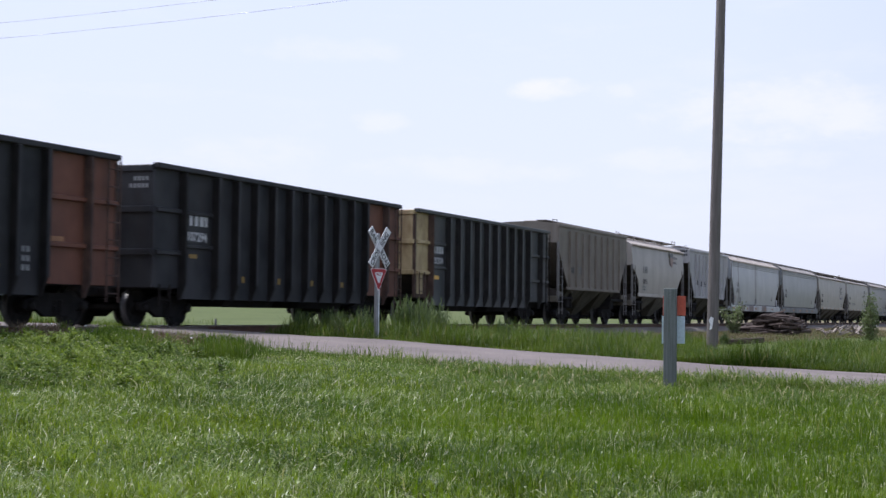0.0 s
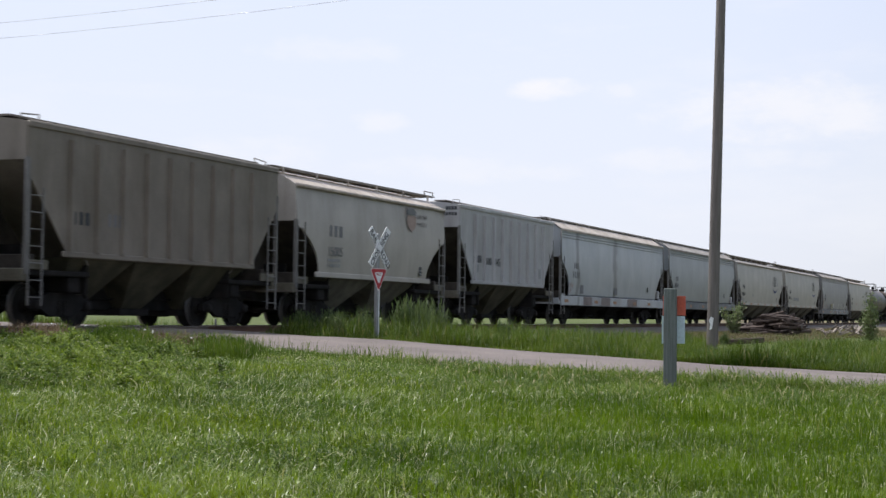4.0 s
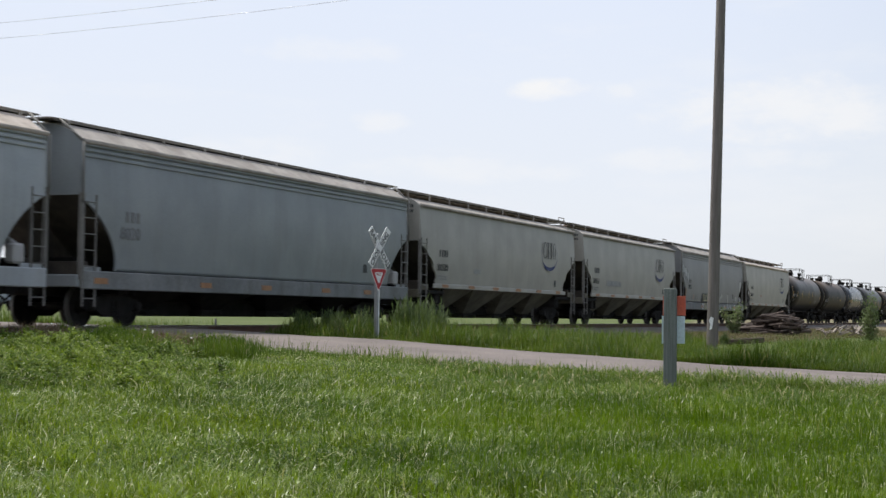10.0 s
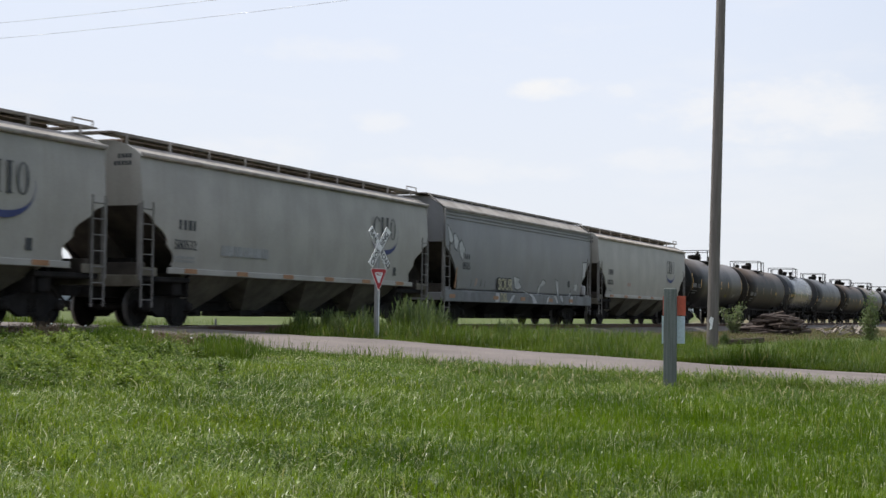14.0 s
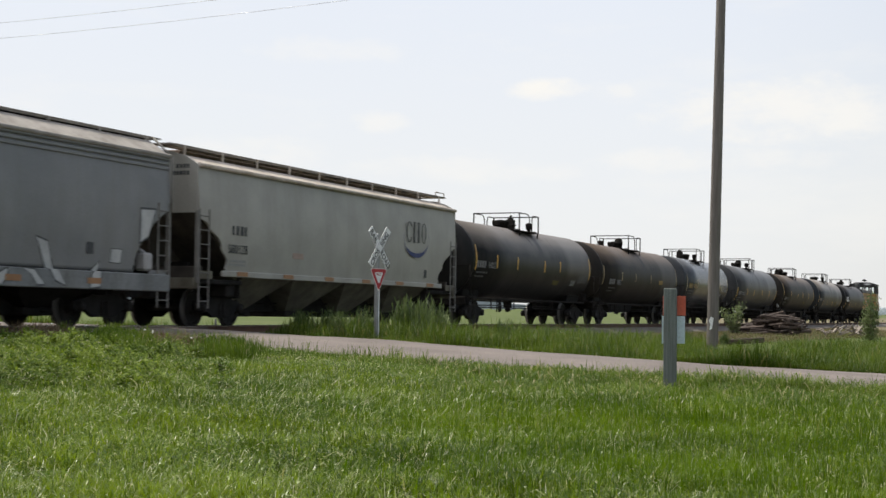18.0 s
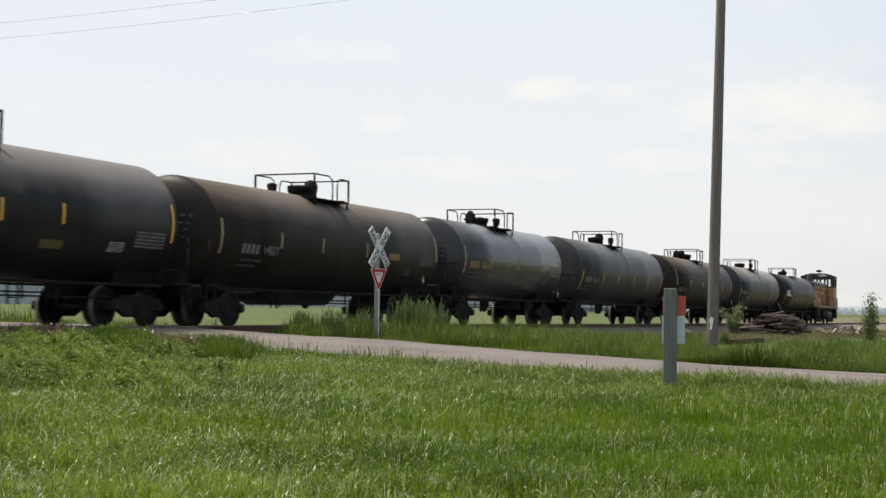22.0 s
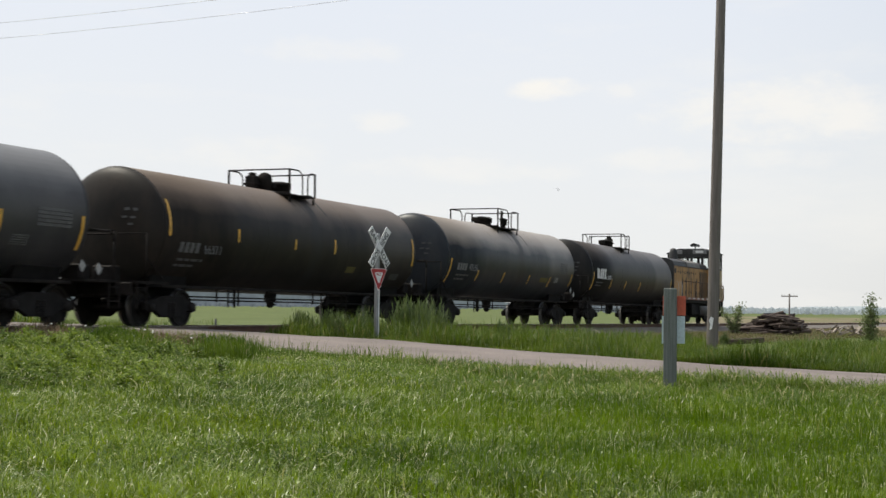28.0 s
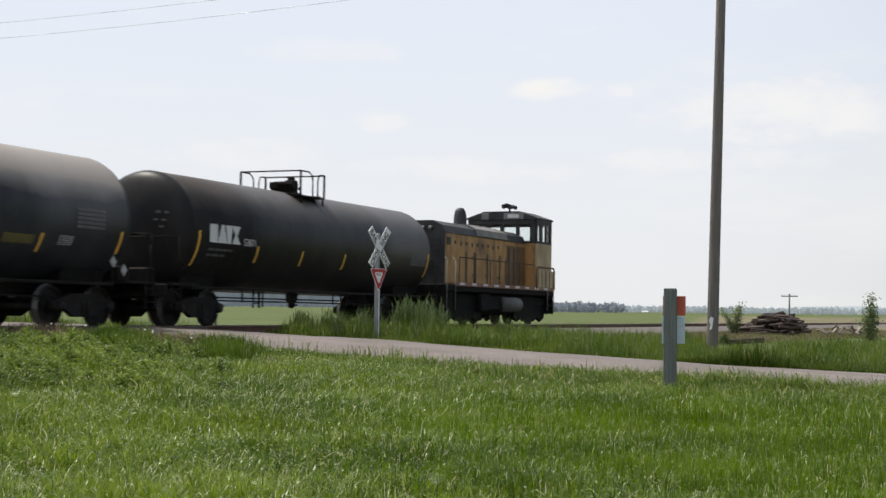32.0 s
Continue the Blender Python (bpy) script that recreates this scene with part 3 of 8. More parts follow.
def lathe(bm, prof, axis="x", seg=32, centre=(0, 0, 0), smooth=True):
    """A turned solid: prof holds (place along the axis, radius)."""
    rings = []
    for a, r in prof:
        ring = []
        for i in range(seg):
            c, s = math.cos(2 * math.pi * i / seg) * r, math.sin(2 * math.pi * i / seg) * r
            p = (a, c, s) if axis == "x" else ((s, a, c) if axis == "y" else (c, s, a))
            ring.append(bm.verts.new(Vector(p) + Vector(centre)))
        rings.append(ring)
    for r0, r1 in zip(rings, rings[1:]):
        for i in range(seg):
            f = bm.faces.new((r0[i], r0[(i + 1) % seg], r1[(i + 1) % seg], r1[i]))
            f.smooth = smooth
    bm.faces.new(rings[0][::-1])
    bm.faces.new(rings[-1])


def mesh_of(name, bm, material):
    bmesh.ops.recalc_face_normals(bm, faces=bm.faces[:])
    me = bpy.data.meshes.new(name)
    bm.to_mesh(me)
    bm.free()
    me.materials.append(material)
    return me


def part(name, bm, material, parent, label="", at=None):
    """One mesh object under a thing or a part."""
    ob = new(name, bm if isinstance(bm, bpy.types.Mesh) else mesh_of(name, bm, material))
    ob.parent = parent
    if at is not None:
        ob.matrix_basis = at
    if label:
        ob["label"] = label
    return ob


def thing(name, bm, material, label, category, group="", kind="", at=None):
    ob = new(name, mesh_of(name, bm, material) if bm is not None else None)
    if at is not None:
        ob.matrix_basis = at
    return tagged(ob, label, category, group, kind)


def sheet_mesh(name, verts, faces, material, smooth=False):
    """A mesh from arrays made by the code above it: verts (n, 3), faces (m, k)."""
    me = bpy.data.meshes.new(name)
    k = faces.shape[1]
    me.vertices.add(len(verts))
    me.vertices.foreach_set("co", verts.astype(np.float32).ravel())
    me.loops.add(faces.size)
    me.loops.foreach_set("vertex_index", faces.astype(np.int32).ravel())
    me.polygons.add(len(faces))
    me.polygons.foreach_set("loop_start", np.arange(0, faces.size, k, dtype=np.int32))
    if smooth:
        me.polygons.foreach_set("use_smooth", np.ones(len(faces), dtype=bool))
    me.update(calc_edges=True)
    me.validate()
    me.materials.append(material)
    return me


def lettering(text, size, material, parent, m, name="lettering", bold=0.0):
    cu = bpy.data.curves.new(name, "FONT")
    cu.body, cu.size, cu.extrude, cu.offset = text, size, 0.003, bold
    tmp = bpy.data.objects.new("tmp", cu)
    me = bpy.data.meshes.new_from_object(tmp)
    bpy.data.objects.remove(tmp)
    me.materials.clear()
    me.materials.append(material)
    return part(name, me, material, parent, at=m)


# ---- the lie of the land ----
RAIL0, FALL = 1.12, 0.0054
TRACK_END = 520.0


def rail_z(x):
    """Height of the rail heads along the track, which falls slowly away."""
    return RAIL0 - FALL * np.asarray(x)


BASE_Y = np.array([-60.0, -30.0, -18.0, -14.0, -10.7, -6.5, -4.2, -2.6, 0.0, 2.6, 6.0, 14.0, 40.0])
ROAD_Z = np.array([0.0, 0.05, 0.20, 0.33, 0.48, 0.70, 0.79, 0.87, 0.94, 0.985, 0.96, 0.6, 0.3])
LAND_Z = np.array([0.0, 0.03, 0.16, 0.25, 0.36, 0.50, 0.54, 0.56, 0.58, 0.5, 0.35, 0.2, 0.1])
ROAD_X0, ROAD_X1 = 25.5, 32.4


def step(a, b, x):
    q = np.clip((x - a) / (b - a), 0, 1)
    return q * q * (3 - 2 * q)


def wobble(x, y, f, seed):
    """Smooth unevenness of the ground, about -1 to 1."""
    return (np.sin(x * f * 1.1 + seed) * np.cos(y * f * 0.9 + 1.7 * seed) + 0.5 * np.sin(x * f * 2.3 + y * f * 1.9 + 2.1 * seed)
            + 0.35 * np.sin(x * f * 4.7 - y * f * 3.9 + 0.7 * seed)) / 1.6


def land_z(x, y):
    x, y = np.asarray(x, float), np.asarray(y, float)
    road = np.interp(y, BASE_Y, ROAD_Z)
    land = np.interp(y, BASE_Y, LAND_Z)
    fall = FALL * np.clip(x - 29, -60, 491)
    near = road - 0.06
    w = step(9.0, 24.5, x)
    lawn = near * w + np.clip(near * 0.3, -0.1, 0.25) * (1 - w)
    z = np.where(x < 29, lawn, np.where(x < ROAD_X1 + 0.3, near, near + (land - near) * step(ROAD_X1 + 0.3, ROAD_X1 + 4, x)))
    bed = step(9.0, 3.5, np.abs(y))
    z = z - fall * np.where(x < 29, bed, np.where(np.abs(y) < 60, 1.0, 1.0))
    rough = np.where((x > ROAD_X0 - 0.3) & (x < ROAD_X1 + 0.3), 0.0, 0.05) * (1 - bed)
    return z + rough * wobble(x, y, 0.8, 1.0)


def grid_axis(spans):
    out = []
    for a, b, d in spans:
        out.append(np.arange(a, b, d))
    return np.unique(np.concatenate(out + [[spans[-1][1]]]))


gx = grid_axis([(-4000, -400, 400), (-400, -40, 30), (-40, 0, 4), (0, 60, 0.5), (60, 130, 2), (130, 520, 10), (520, 1000, 60), (1000, 4600, 400)])
gy = grid_axis([(-4000, -400, 400), (-400, -60, 30), (-60, -24, 3), (-24, 14, 0.5), (14, 60, 3), (60, 400, 20), (400, 4400, 400)])
GX, GY = np.meshgrid(gx, gy, indexing="ij")
gv = np.stack([GX, GY, land_z(GX, GY)], -1).reshape(-1, 3)
ni, nj = len(gx), len(gy)
ii, jj = np.meshgrid(np.arange(ni - 1), np.arange(nj - 1), indexing="ij")
a0 = (ii * nj + jj).ravel()
gf = np.stack([a0, a0 + nj, a0 + nj + 1, a0 + 1], 1)
ground = new("ground", sheet_mesh("ground", gv, gf, SOIL, True))
tagged(ground, "green prairie field running flat to the horizon", "ground", kind="structure")

# ---- road over the crossing ----
ry = grid_axis([(-80, -24, 4), (-24, 10, 0.5), (10, 120, 5)])
bm = bmesh.new()
rows = []
for k, yy in enumerate(ry):
    zz = float(np.interp(yy, BASE_Y, ROAD_Z))
    e0, e1 = 0.12 * math.sin(yy * 1.3) + 0.07 * math.sin(yy * 3.1), 0.12 * math.sin(yy * 1.1 + 2) + 0.07 * math.sin(yy * 2.7)
    xs = [ROAD_X0 + e0, ROAD_X0 + e0 + 0.25, 29.0, ROAD_X1 + e1 - 0.25, ROAD_X1 + e1]
    zs = [zz - 0.09, zz, zz + 0.05, zz, zz - 0.09]
    if abs(yy) < 1.2:
        zs = [min(z, 0.94) for z in zs]
    rows.append([bm.verts.new((x, yy, z - (FALL * (x - 29) if abs(yy) < 5 else 0))) for x, z in zip(xs, zs)])
for r0, r1 in zip(rows, rows[1:]):
    for i in range(4):
        bm.faces.new((r0[i], r0[i + 1], r1[i + 1], r1[i]))
road = thing("road", bm, ROADM, "worn pinkish-grey asphalt country road rising to the level crossing", "road", kind="structure")

# gravel strip beyond the track, leading up to the road
bm = bmesh.new()
prev = None
for x in grid_axis([(-60, 0, 6), (0, 25.6, 0.8)]):
    z = RAIL0 - FALL * x - 0.03
    j = 0.15 * math.sin(x * 1.7) + 0.1 * math.sin(x * 3.3)
    cur = [bm.verts.new((x, yy, z + dz)) for yy, dz in ((1.7, -0.12), (2.2, 0.0), (9.5 + j, 0.0), (11.2 + j, -0.6))]
    if prev:
        for i in range(3):
            bm.faces.new((prev[i], cur[i], cur[i + 1], prev[i + 1]))
    prev = cur
thing("gravel_strip", bm, GRAVEL, "pale grey gravel strip beyond the track", "gravel", kind="structure")
# dry field far along the track
fx_ = grid_axis([(95, 200, 5), (200, 900, 40)])
fq_ = np.linspace(0, 1, 14)
FX, FQ = np.meshgrid(fx_, fq_, indexing="ij")
FY = -19.0 + FQ * (0.215 * FX + 5 + 3 * np.sin(FX * 0.11))
fv = np.stack([FX, FY, land_z(FX, FY) + 0.03], -1).reshape(-1, 3)
i2, j2 = np.meshgrid(np.arange(len(fx_) - 1), np.arange(13), indexing="ij")
b0 = (i2 * 14 + j2).ravel()
tagged(new("ground_dry_field", sheet_mesh("ground_dry_field", fv, np.stack([b0, b0 + 14, b0 + 15, b0 + 1], 1), DRYF, True)), "dry olive field along the track", "ground", kind="structure")

# ---- track ----
track = thing("railway_track", None, None, "single railway track with rusty rails on a gravel bed", "railway track", kind="structure")
bm = bmesh.new()
secs = []
for x in grid_axis([(-320, 0, 20), (0, 110, 1.0), (110, TRACK_END, 20)]):
    z = float(rail_z(x)) - 0.17
    j = 0.06 * math.sin(x * 2.1) + 0.04 * math.sin(x * 5.3)
    secs.append([bm.verts.new((x, yy, z + dz)) for yy, dz in ((-3.6 + j, -0.55), (-2.0 + j, -0.03), (-1.3, 0.01), (0, 0.0), (1.3, 0.01), (2.0, -0.03), (3.6, -0.55))])
for r0, r1 in zip(secs, secs[1:]):
    for i in range(6):
        bm.faces.new((r0[i], r0[i + 1], r1[i + 1], r1[i]))
part("ballast_bed", bm, BALLAST, track, "gravel ballast")
RAILP = [(-0.07, 0), (0.07, 0), (0.07, 0.012), (0.012, 0.03), (0.012, 0.13), (0.036, 0.14), (0.036, 0.165), (0.028, 0.172), (-0.028, 0.172), (-0.036, 0.165), (-0.036, 0.14), (-0.012, 0.13), (-0.012, 0.03), (-0.07, 0.012)]
tilt = math.degrees(math.atan(FALL))
for sgn in (-1, 1):
    bm = bmesh.new()
    prism(bm, [(p[0], p[1] - 0.172) for p in RAILP], -320, TRACK_END)
    r = part("rail", bm, STEEL, track, at=pose(0, sgn * 0.7525, RAIL0, 0, tilt, 0))
    bm = bmesh.new()
    box(bm, -320, TRACK_END, -0.03, 0.03, 0.0, 0.003)
    part("rail_head", bm, SHINE, r, "bright worn running surface")
bm = bmesh.new()
bbox(bm, -0.115, 0.115, -1.3, 1.3, -0.16, 0.0, 0.012)
tie_me = mesh_of("tie", bm, TIE)
x = 8.0
while x < 150:
    if not ROAD_X0 < x < ROAD_X1:
        part("tie", tie_me, TIE, track, at=pose(x, random.uniform(-0.03, 0.03), float(rail_z(x)) - 0.165, 0, tilt, random.uniform(-1, 1)))
    x += 0.56
# crossing planks between and beside the rails
bm = bmesh.new()
bbox(bm, -3.4, 3.4, -0.13, 0.13, -0.1, 0.0, 0.012)
plank_me = mesh_of("crossing_plank", bm, TIE)
for yy in (-1.28, -0.99, -0.52, -0.26, 0.0, 0.26, 0.52, 0.99, 1.28):
    part("crossing_plank", plank_me, TIE, track, at=pose(28.95, yy, float(rail_z(28.95)) - 0.004, 0, tilt, 0))

# ---- rolling stock: shared running gear ----
WHEEL_R = 0.457


def wheelset_mesh():
    bm = bmesh.new()
    for s in (-1, 1):
        prof = [(s * 0.68, 0.10), (s * 0.68, 0.36), (s * 0.665, 0.48), (s * 0.695, 0.485), (s * 0.71, WHEEL_R), (s * 0.80, WHEEL_R - 0.006),
                (s * 0.80, 0.39), (s * 0.76, 0.36), (s * 0.745, 0.18), (s * 0.80, 0.13), (s * 0.80, 0.06)]
        lathe(bm, prof, "y", 32, smooth=False)
        # cast marks on the disc, which show that the wheel turns
        for k in range(3):
            a = k * 2.1
            tube(bm, (0.27 * math.cos(a), s * 0.74, 0.27 * math.sin(a)), (0.27 * math.cos(a), s * 0.765, 0.27 * math.sin(a)), 0.04, 8)
    tube(bm, (0, -0.8, 0), (0, 0.8, 0), 0.085, 12)
    me = mesh_of("wheelset", bm, WHEELM)
    me.materials.append(TREAD)
    for f in me.polygons:            # the tread is polished by the rail
        c = f.center
        if 0.70 < abs(c.y) < 0.802 and math.hypot(c.x, c.z) > 0.425:
            f.material_index = 1
    return me


def bearing_mesh():
    bm = bmesh.new()
    lathe(bm, [(-0.12, 0.10), (-0.10, 0.115), (0.06, 0.115), (0.09, 0.09), (0.10, 0.03)], "y", 14)
    return mesh_of("bearing_cap", bm, WHEELM)


def side_frame_mesh():
    bm = bmesh.new()
    out = [(-1.12, 0.56), (-1.12, 0.40), (-1.05, 0.36), (-0.72, 0.40), (-0.40, 0.22), (0.40, 0.22), (0.72, 0.40), (1.05, 0.36), (1.12, 0.40), (1.12, 0.56),
           (0.62, 0.66), (0.45, 0.74), (-0.45, 0.74), (-0.62, 0.66)]
    prism(bm, out, -0.07, 0.07, "y")
    bmesh.ops.bevel(bm, geom=bm.edges[:], offset=0.012, segments=1, affect="EDGES")
    return mesh_of("side_frame", bm, UNDER)


def spring_mesh():
    bm = bmesh.new()
    for k in range(6):
        lathe(bm, [(0.26 + k * 0.055, 0.05), (0.275 + k * 0.055, 0.065), (0.295 + k * 0.055, 0.065), (0.312 + k * 0.055, 0.05)], "z", 10)
    return mesh_of("spring", bm, WHEELM)


WSET, BEAR, SFRAME, SPRING = wheelset_mesh(), bearing_mesh(), side_frame_mesh(), spring_mesh()
WHEELSETS = []                       # (wheelset, vehicle's place along the train)


def truck(parent, x, at_s, base=1.78):
    bm = bmesh.new()
    bbox(bm, -0.2, 0.2, -0.95, 0.95, 0.42, 0.68, 0.03)
    bbox(bm, -0.55, -0.45, -0.7, 0.7, 0.45, 0.58, 0.02)
    bbox(bm, 0.45, 0.55, -0.7, 0.7, 0.45, 0.58, 0.02)
    lathe(bm, [(0.66, 0.2), (0.80, 0.2)], "z", 14)
    t = part("truck", bm, UNDER, parent, "grimy cast-steel freight truck", at=pose(x, 0, 0))
    for s in (-1, 1):
        part("side_frame", SFRAME, UNDER, t, at=pose(0, s * 1.0, 0))
        for dx in (-0.09, 0.09):
            part("spring", SPRING, WHEELM, t, at=pose(dx, s * 1.05, 0))
    for dx in (-base / 2, base / 2):
        w = part("wheelset", WSET, WHEELM, t, at=pose(dx, 0, WHEEL_R))
        WHEELSETS.append((w, dx, at_s))
        for s in (-1, 1):
            part("bearing_cap", BEAR, WHEELM, t, at=pose(dx, s * 1.04, WHEEL_R, 0, 0, 0 if s > 0 else 180))
    return t


def coupler_mesh():
    bm = bmesh.new()
    bbox(bm, -0.9, -0.16, -0.08, 0.08, 0.74, 0.92, 0.02)
    prism(bm, [(-0.2, 0.7), (-0.02, 0.7), (0.06, 0.76), (0.06, 0.92), (-0.02, 0.98), (-0.2, 0.98)], -0.13, 0.13, "y")
    pipe(bm, [(-0.75, -0.35, 0.75), (-0.45, -0.35, 0.55), (-0.15, -0.22, 0.40), (0.05, -0.05, 0.36)], 0.03)
    return mesh_of("coupler", bm, UNDER)


COUP = coupler_mesh()


def couplers(car, half):
    part("coupler", COUP, UNDER, car, at=pose(half, 0, 0))
    part("coupler", COUP, UNDER, car, at=pose(-half, 0, 0, 0, 0, 180))


def ladder(bm, x0, x1, y, z0, z1, rungs, r=0.014):
    for x in (x0, x1):
        box(bm, x - 0.018, x + 0.018, y - 0.015, y + 0.015, z0, z1)
    for k in range(rungs):
        z = z0 + (z1 - z0) * (k + 0.5) / rungs
        tube(bm, (x0, y, z), (x1, y, z), r, 6)


def brake_gear(car, half):
    """Brake reservoir, cylinder and rods under the sill."""
    bm = bmesh.new()
    lathe(bm, [(-0.5, 0.05), (-0.45, 0.18), (0.45, 0.18), (0.5, 0.05)], "x", 12, (0.2 * half, 0.5, 0.86))
    part("air_reservoir", bm, UNDER, car)
    bm = bmesh.new()
    tube(bm, (-half * 0.5, -0.35, 0.62), (half * 0.5, -0.35, 0.66), 0.02)
    tube(bm, (-half * 0.5, 0.3, 0.66), (half * 0.5, 0.3, 0.6), 0.02)
    part("brake_rod", bm, UNDER, car)


def number_panel(car, x0, x1, z0, z1, y=-1.524):
    bm = bmesh.new()
    box(bm, x0, x1, y, y + 0.004, z0, z1)
    part("number_panel", bm, BLACKP, car, "black painted number panel")


def bars(car, x, y, z, rows, material, w=0.06, gap=0.03, h=0.08, n=5, name="stencil"):
    """Illegible small stencils as plain bars on a side facing -y."""
    bm = bmesh.new()
    for r in range(rows):
        for k in range(n):
            x0 = x + k * (w + gap)
            box(bm, x0, x0 + w * (0.7 + 0.3 * ((k * 7 + r * 3) % 3) / 2), y - 0.004, y, z - r * h * 1.6, z - r * h * 1.6 + h)
    return tagged(part(name, bm, material, car), kind="stuff" if rows * n > 1 else "")


def end_bars(car, x, y0, z, rows, material, w=0.075, gap=0.035, h=0.1, n=4):
    """Illegible stencils as plain bars on an end facing -x."""
    bm = bmesh.new()
    for r in range(rows):
        for k in range(n + r):
            y = y0 + k * (w + gap)
            box(bm, x - 0.004, x, y, y + w, z - r * h * 1.7, z - r * h * 1.7 + h)
    return tagged(part("end_stencil", bm, material, car), kind="stuff")


def hug(z, high, z_bot, eave):
    """Where a mark from z upwards lies on a bowed side facing -y."""
    return -max(1.44 + 0.085 * math.sin(math.pi * min(1, max(0, (q - z_bot) / (eave - z_bot)))) for q in (z, z + high / 2, z + high)) - 0.004


SIDE = (90, 0, 0)                    # turn of lettering that faces -y


def side_text(car, text, size, x, y, z, material, bold=0.0):
    return lettering(text, size, material, car, pose(x, y, z, *SIDE), bold=bold)


def vehicle(name, label, category, s0):
    ob = new(name)
    tagged(ob, label, category, "vehicles of the freight train")
    ob["along"] = s0
    TRAIN.append((ob, s0))
    return ob


TRAIN = []


# ---- gondolas ----
def gondola(L, R, main, end_a, end_b, label):
    """A tall ribbed gondola; end_a and end_b paint its end panels."""
    s0, h = (L + R) / 2, (R - L) / 2
    car = vehicle("gondola", label, "freight car", s0)
    W, Z0, Z1 = 1.5, 1.02, 3.77
    ribs = [-h + 1.1] + [-h + 2.6 + k * (2 * h - 5.25) / 9 for k in range(10)] + [h - 1.15]
    n_rib = len(ribs)
    a_end, b_start = ribs[0], ribs[-2]
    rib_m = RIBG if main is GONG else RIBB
    for sy in (-1, 1):
        bm = bmesh.new()
        box(bm, a_end, b_start, sy * W - 0.02, sy * W + 0.02, Z0 - 0.35, Z1)
        part("side_sheet", bm, main, car)
        for a, b, m in ((-h, a_end, end_a), (b_start, h, end_b)):
            bm = bmesh.new()
            box(bm, a, b, sy * (W - 0.01) - 0.02, sy * (W - 0.01) + 0.02, 1.75 if m is GONY else Z0 - 0.1, Z1 - 0.02)
            part("end_panel", bm, m, car)
            if m is GONY:
                bm = bmesh.new()
                box(bm, a, b, sy * (W - 0.01) - 0.02, sy * (W - 0.01) + 0.02, Z0 - 0.1, 1.75)
                part("end_panel", bm, RUSTL, car, "dark rusty lower end panel")
                bm = bmesh.new()
                box(bm, a + 0.12, a + 0.62, sy * (W + 0.016) - 0.004, sy * (W + 0.016) + 0.004, Z0 + 0.02, 1.68)
                part("paint_patch", bm, GONY, car, "worn cream paint patch")
            for zz in (1.75, 2.75):
                bm = bmesh.new()
                prism(bm, [(sy * W, zz - 0.07), (sy * (W + 0.1), zz - 0.04), (sy * (W + 0.1), zz + 0.04), (sy * W, zz + 0.07)], a + 0.03, b)
                part("brace", bm, m, car)
        bm = bmesh.new()
        bbox(bm, -h - 0.02, h + 0.02, sy * (W + 0.05) - 0.09, sy * (W + 0.05) + 0.09, Z1 - 0.06, Z1 + 0.07, 0.02)
        part("top_chord", bm, main, car)
        for k, x in enumerate(ribs):
            bm = bmesh.new()
            d = 0.22
            lo = Z0 - 0.38
            prism(bm, [(sy * (W + 0.01), lo), (sy * (W + 0.05), lo), (sy * (W + d), lo + 0.4), (sy * (W + d), Z1 - 0.08), (sy * (W + 0.01), Z1 - 0.08)], x - 0.04, x + 0.04)
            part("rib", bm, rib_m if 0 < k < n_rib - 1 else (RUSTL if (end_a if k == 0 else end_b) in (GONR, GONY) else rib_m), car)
            if 0 < k < n_rib - 1:
                bm = bmesh.new()
                bbox(bm, x - 0.055, x + 0.055, sy * (W + d + 0.01) - 0.012, sy * (W + d + 0.01) + 0.012, lo + 0.4, Z1 - 0.08, 0.006)
                part("rib_flange", bm, main, car)
        bm = bmesh.new()
        prism(bm, [(sy * W, 2.68), (sy * (W + 0.08), 2.71), (sy * (W + 0.08), 2.79), (sy * W, 2.82)], ribs[0] + 0.06, ribs[1] - 0.06)
        part("brace", bm, main, car)
        bm = bmesh.new()
        prism(bm, [(sy * W, 1.88), (sy * (W + 0.08), 1.91), (sy * (W + 0.08), 1.97), (sy * W, 2.0)], ribs[0] + 0.06, ribs[1] - 0.06)
        part("brace", bm, main, car)
    for sx, m in ((-1, end_a), (1, end_b)):
        bm = bmesh.new()
        box(bm, sx * h - 0.03, sx * h + 0.03, -W + 0.03, W - 0.03, Z0 - 0.1 if m is GONB else 1.75, Z1)
        for zz in (1.75, 2.75, Z1 - 0.06):
            bbox(bm, sx * h - 0.1, sx * h + 0.1, -W, W, zz - 0.08, zz + 0.08, 0.02)
        part("end_sheet", bm, m, car)
        if m is not GONB:
            bm = bmesh.new()
            prism(bm, [(sx * h, 1.72), (sx * (h - 0.06), 1.72), (sx * (h - 0.9), Z0), (sx * (h - 0.84), Z0)], -W + 0.04, W - 0.04, "y")
            part("end_slope", bm, DARKS, car, "dark lower end slope")
        bm = bmesh.new()
        if sx > 0:
            ladder(bm, h - 0.45, h, -W - 0.12, 0.55, 3.7, 8)
        else:
            ladder(bm, -h + 0.12, -h + 0.55, -W - 0.12, 0.5, 1.75 if m is GONY else 1.0, 3 if m is GONY else 2)
        part("ladder", bm, RUSTL if m in (GONR, GONY) else RAILING, car)
        for y in (-W + 0.02, W - 0.02):
            bm = bmesh.new()
            bbox(bm, sx * h - 0.05, sx * h + 0.05, y - 0.05, y + 0.05, Z0 - 0.1, Z1 - 0.1, 0.015)
            part("corner_post", bm, RUSTL if m in (GONR, GONY) else m, car, "rusty corner post" if m in (GONR, GONY) else "")
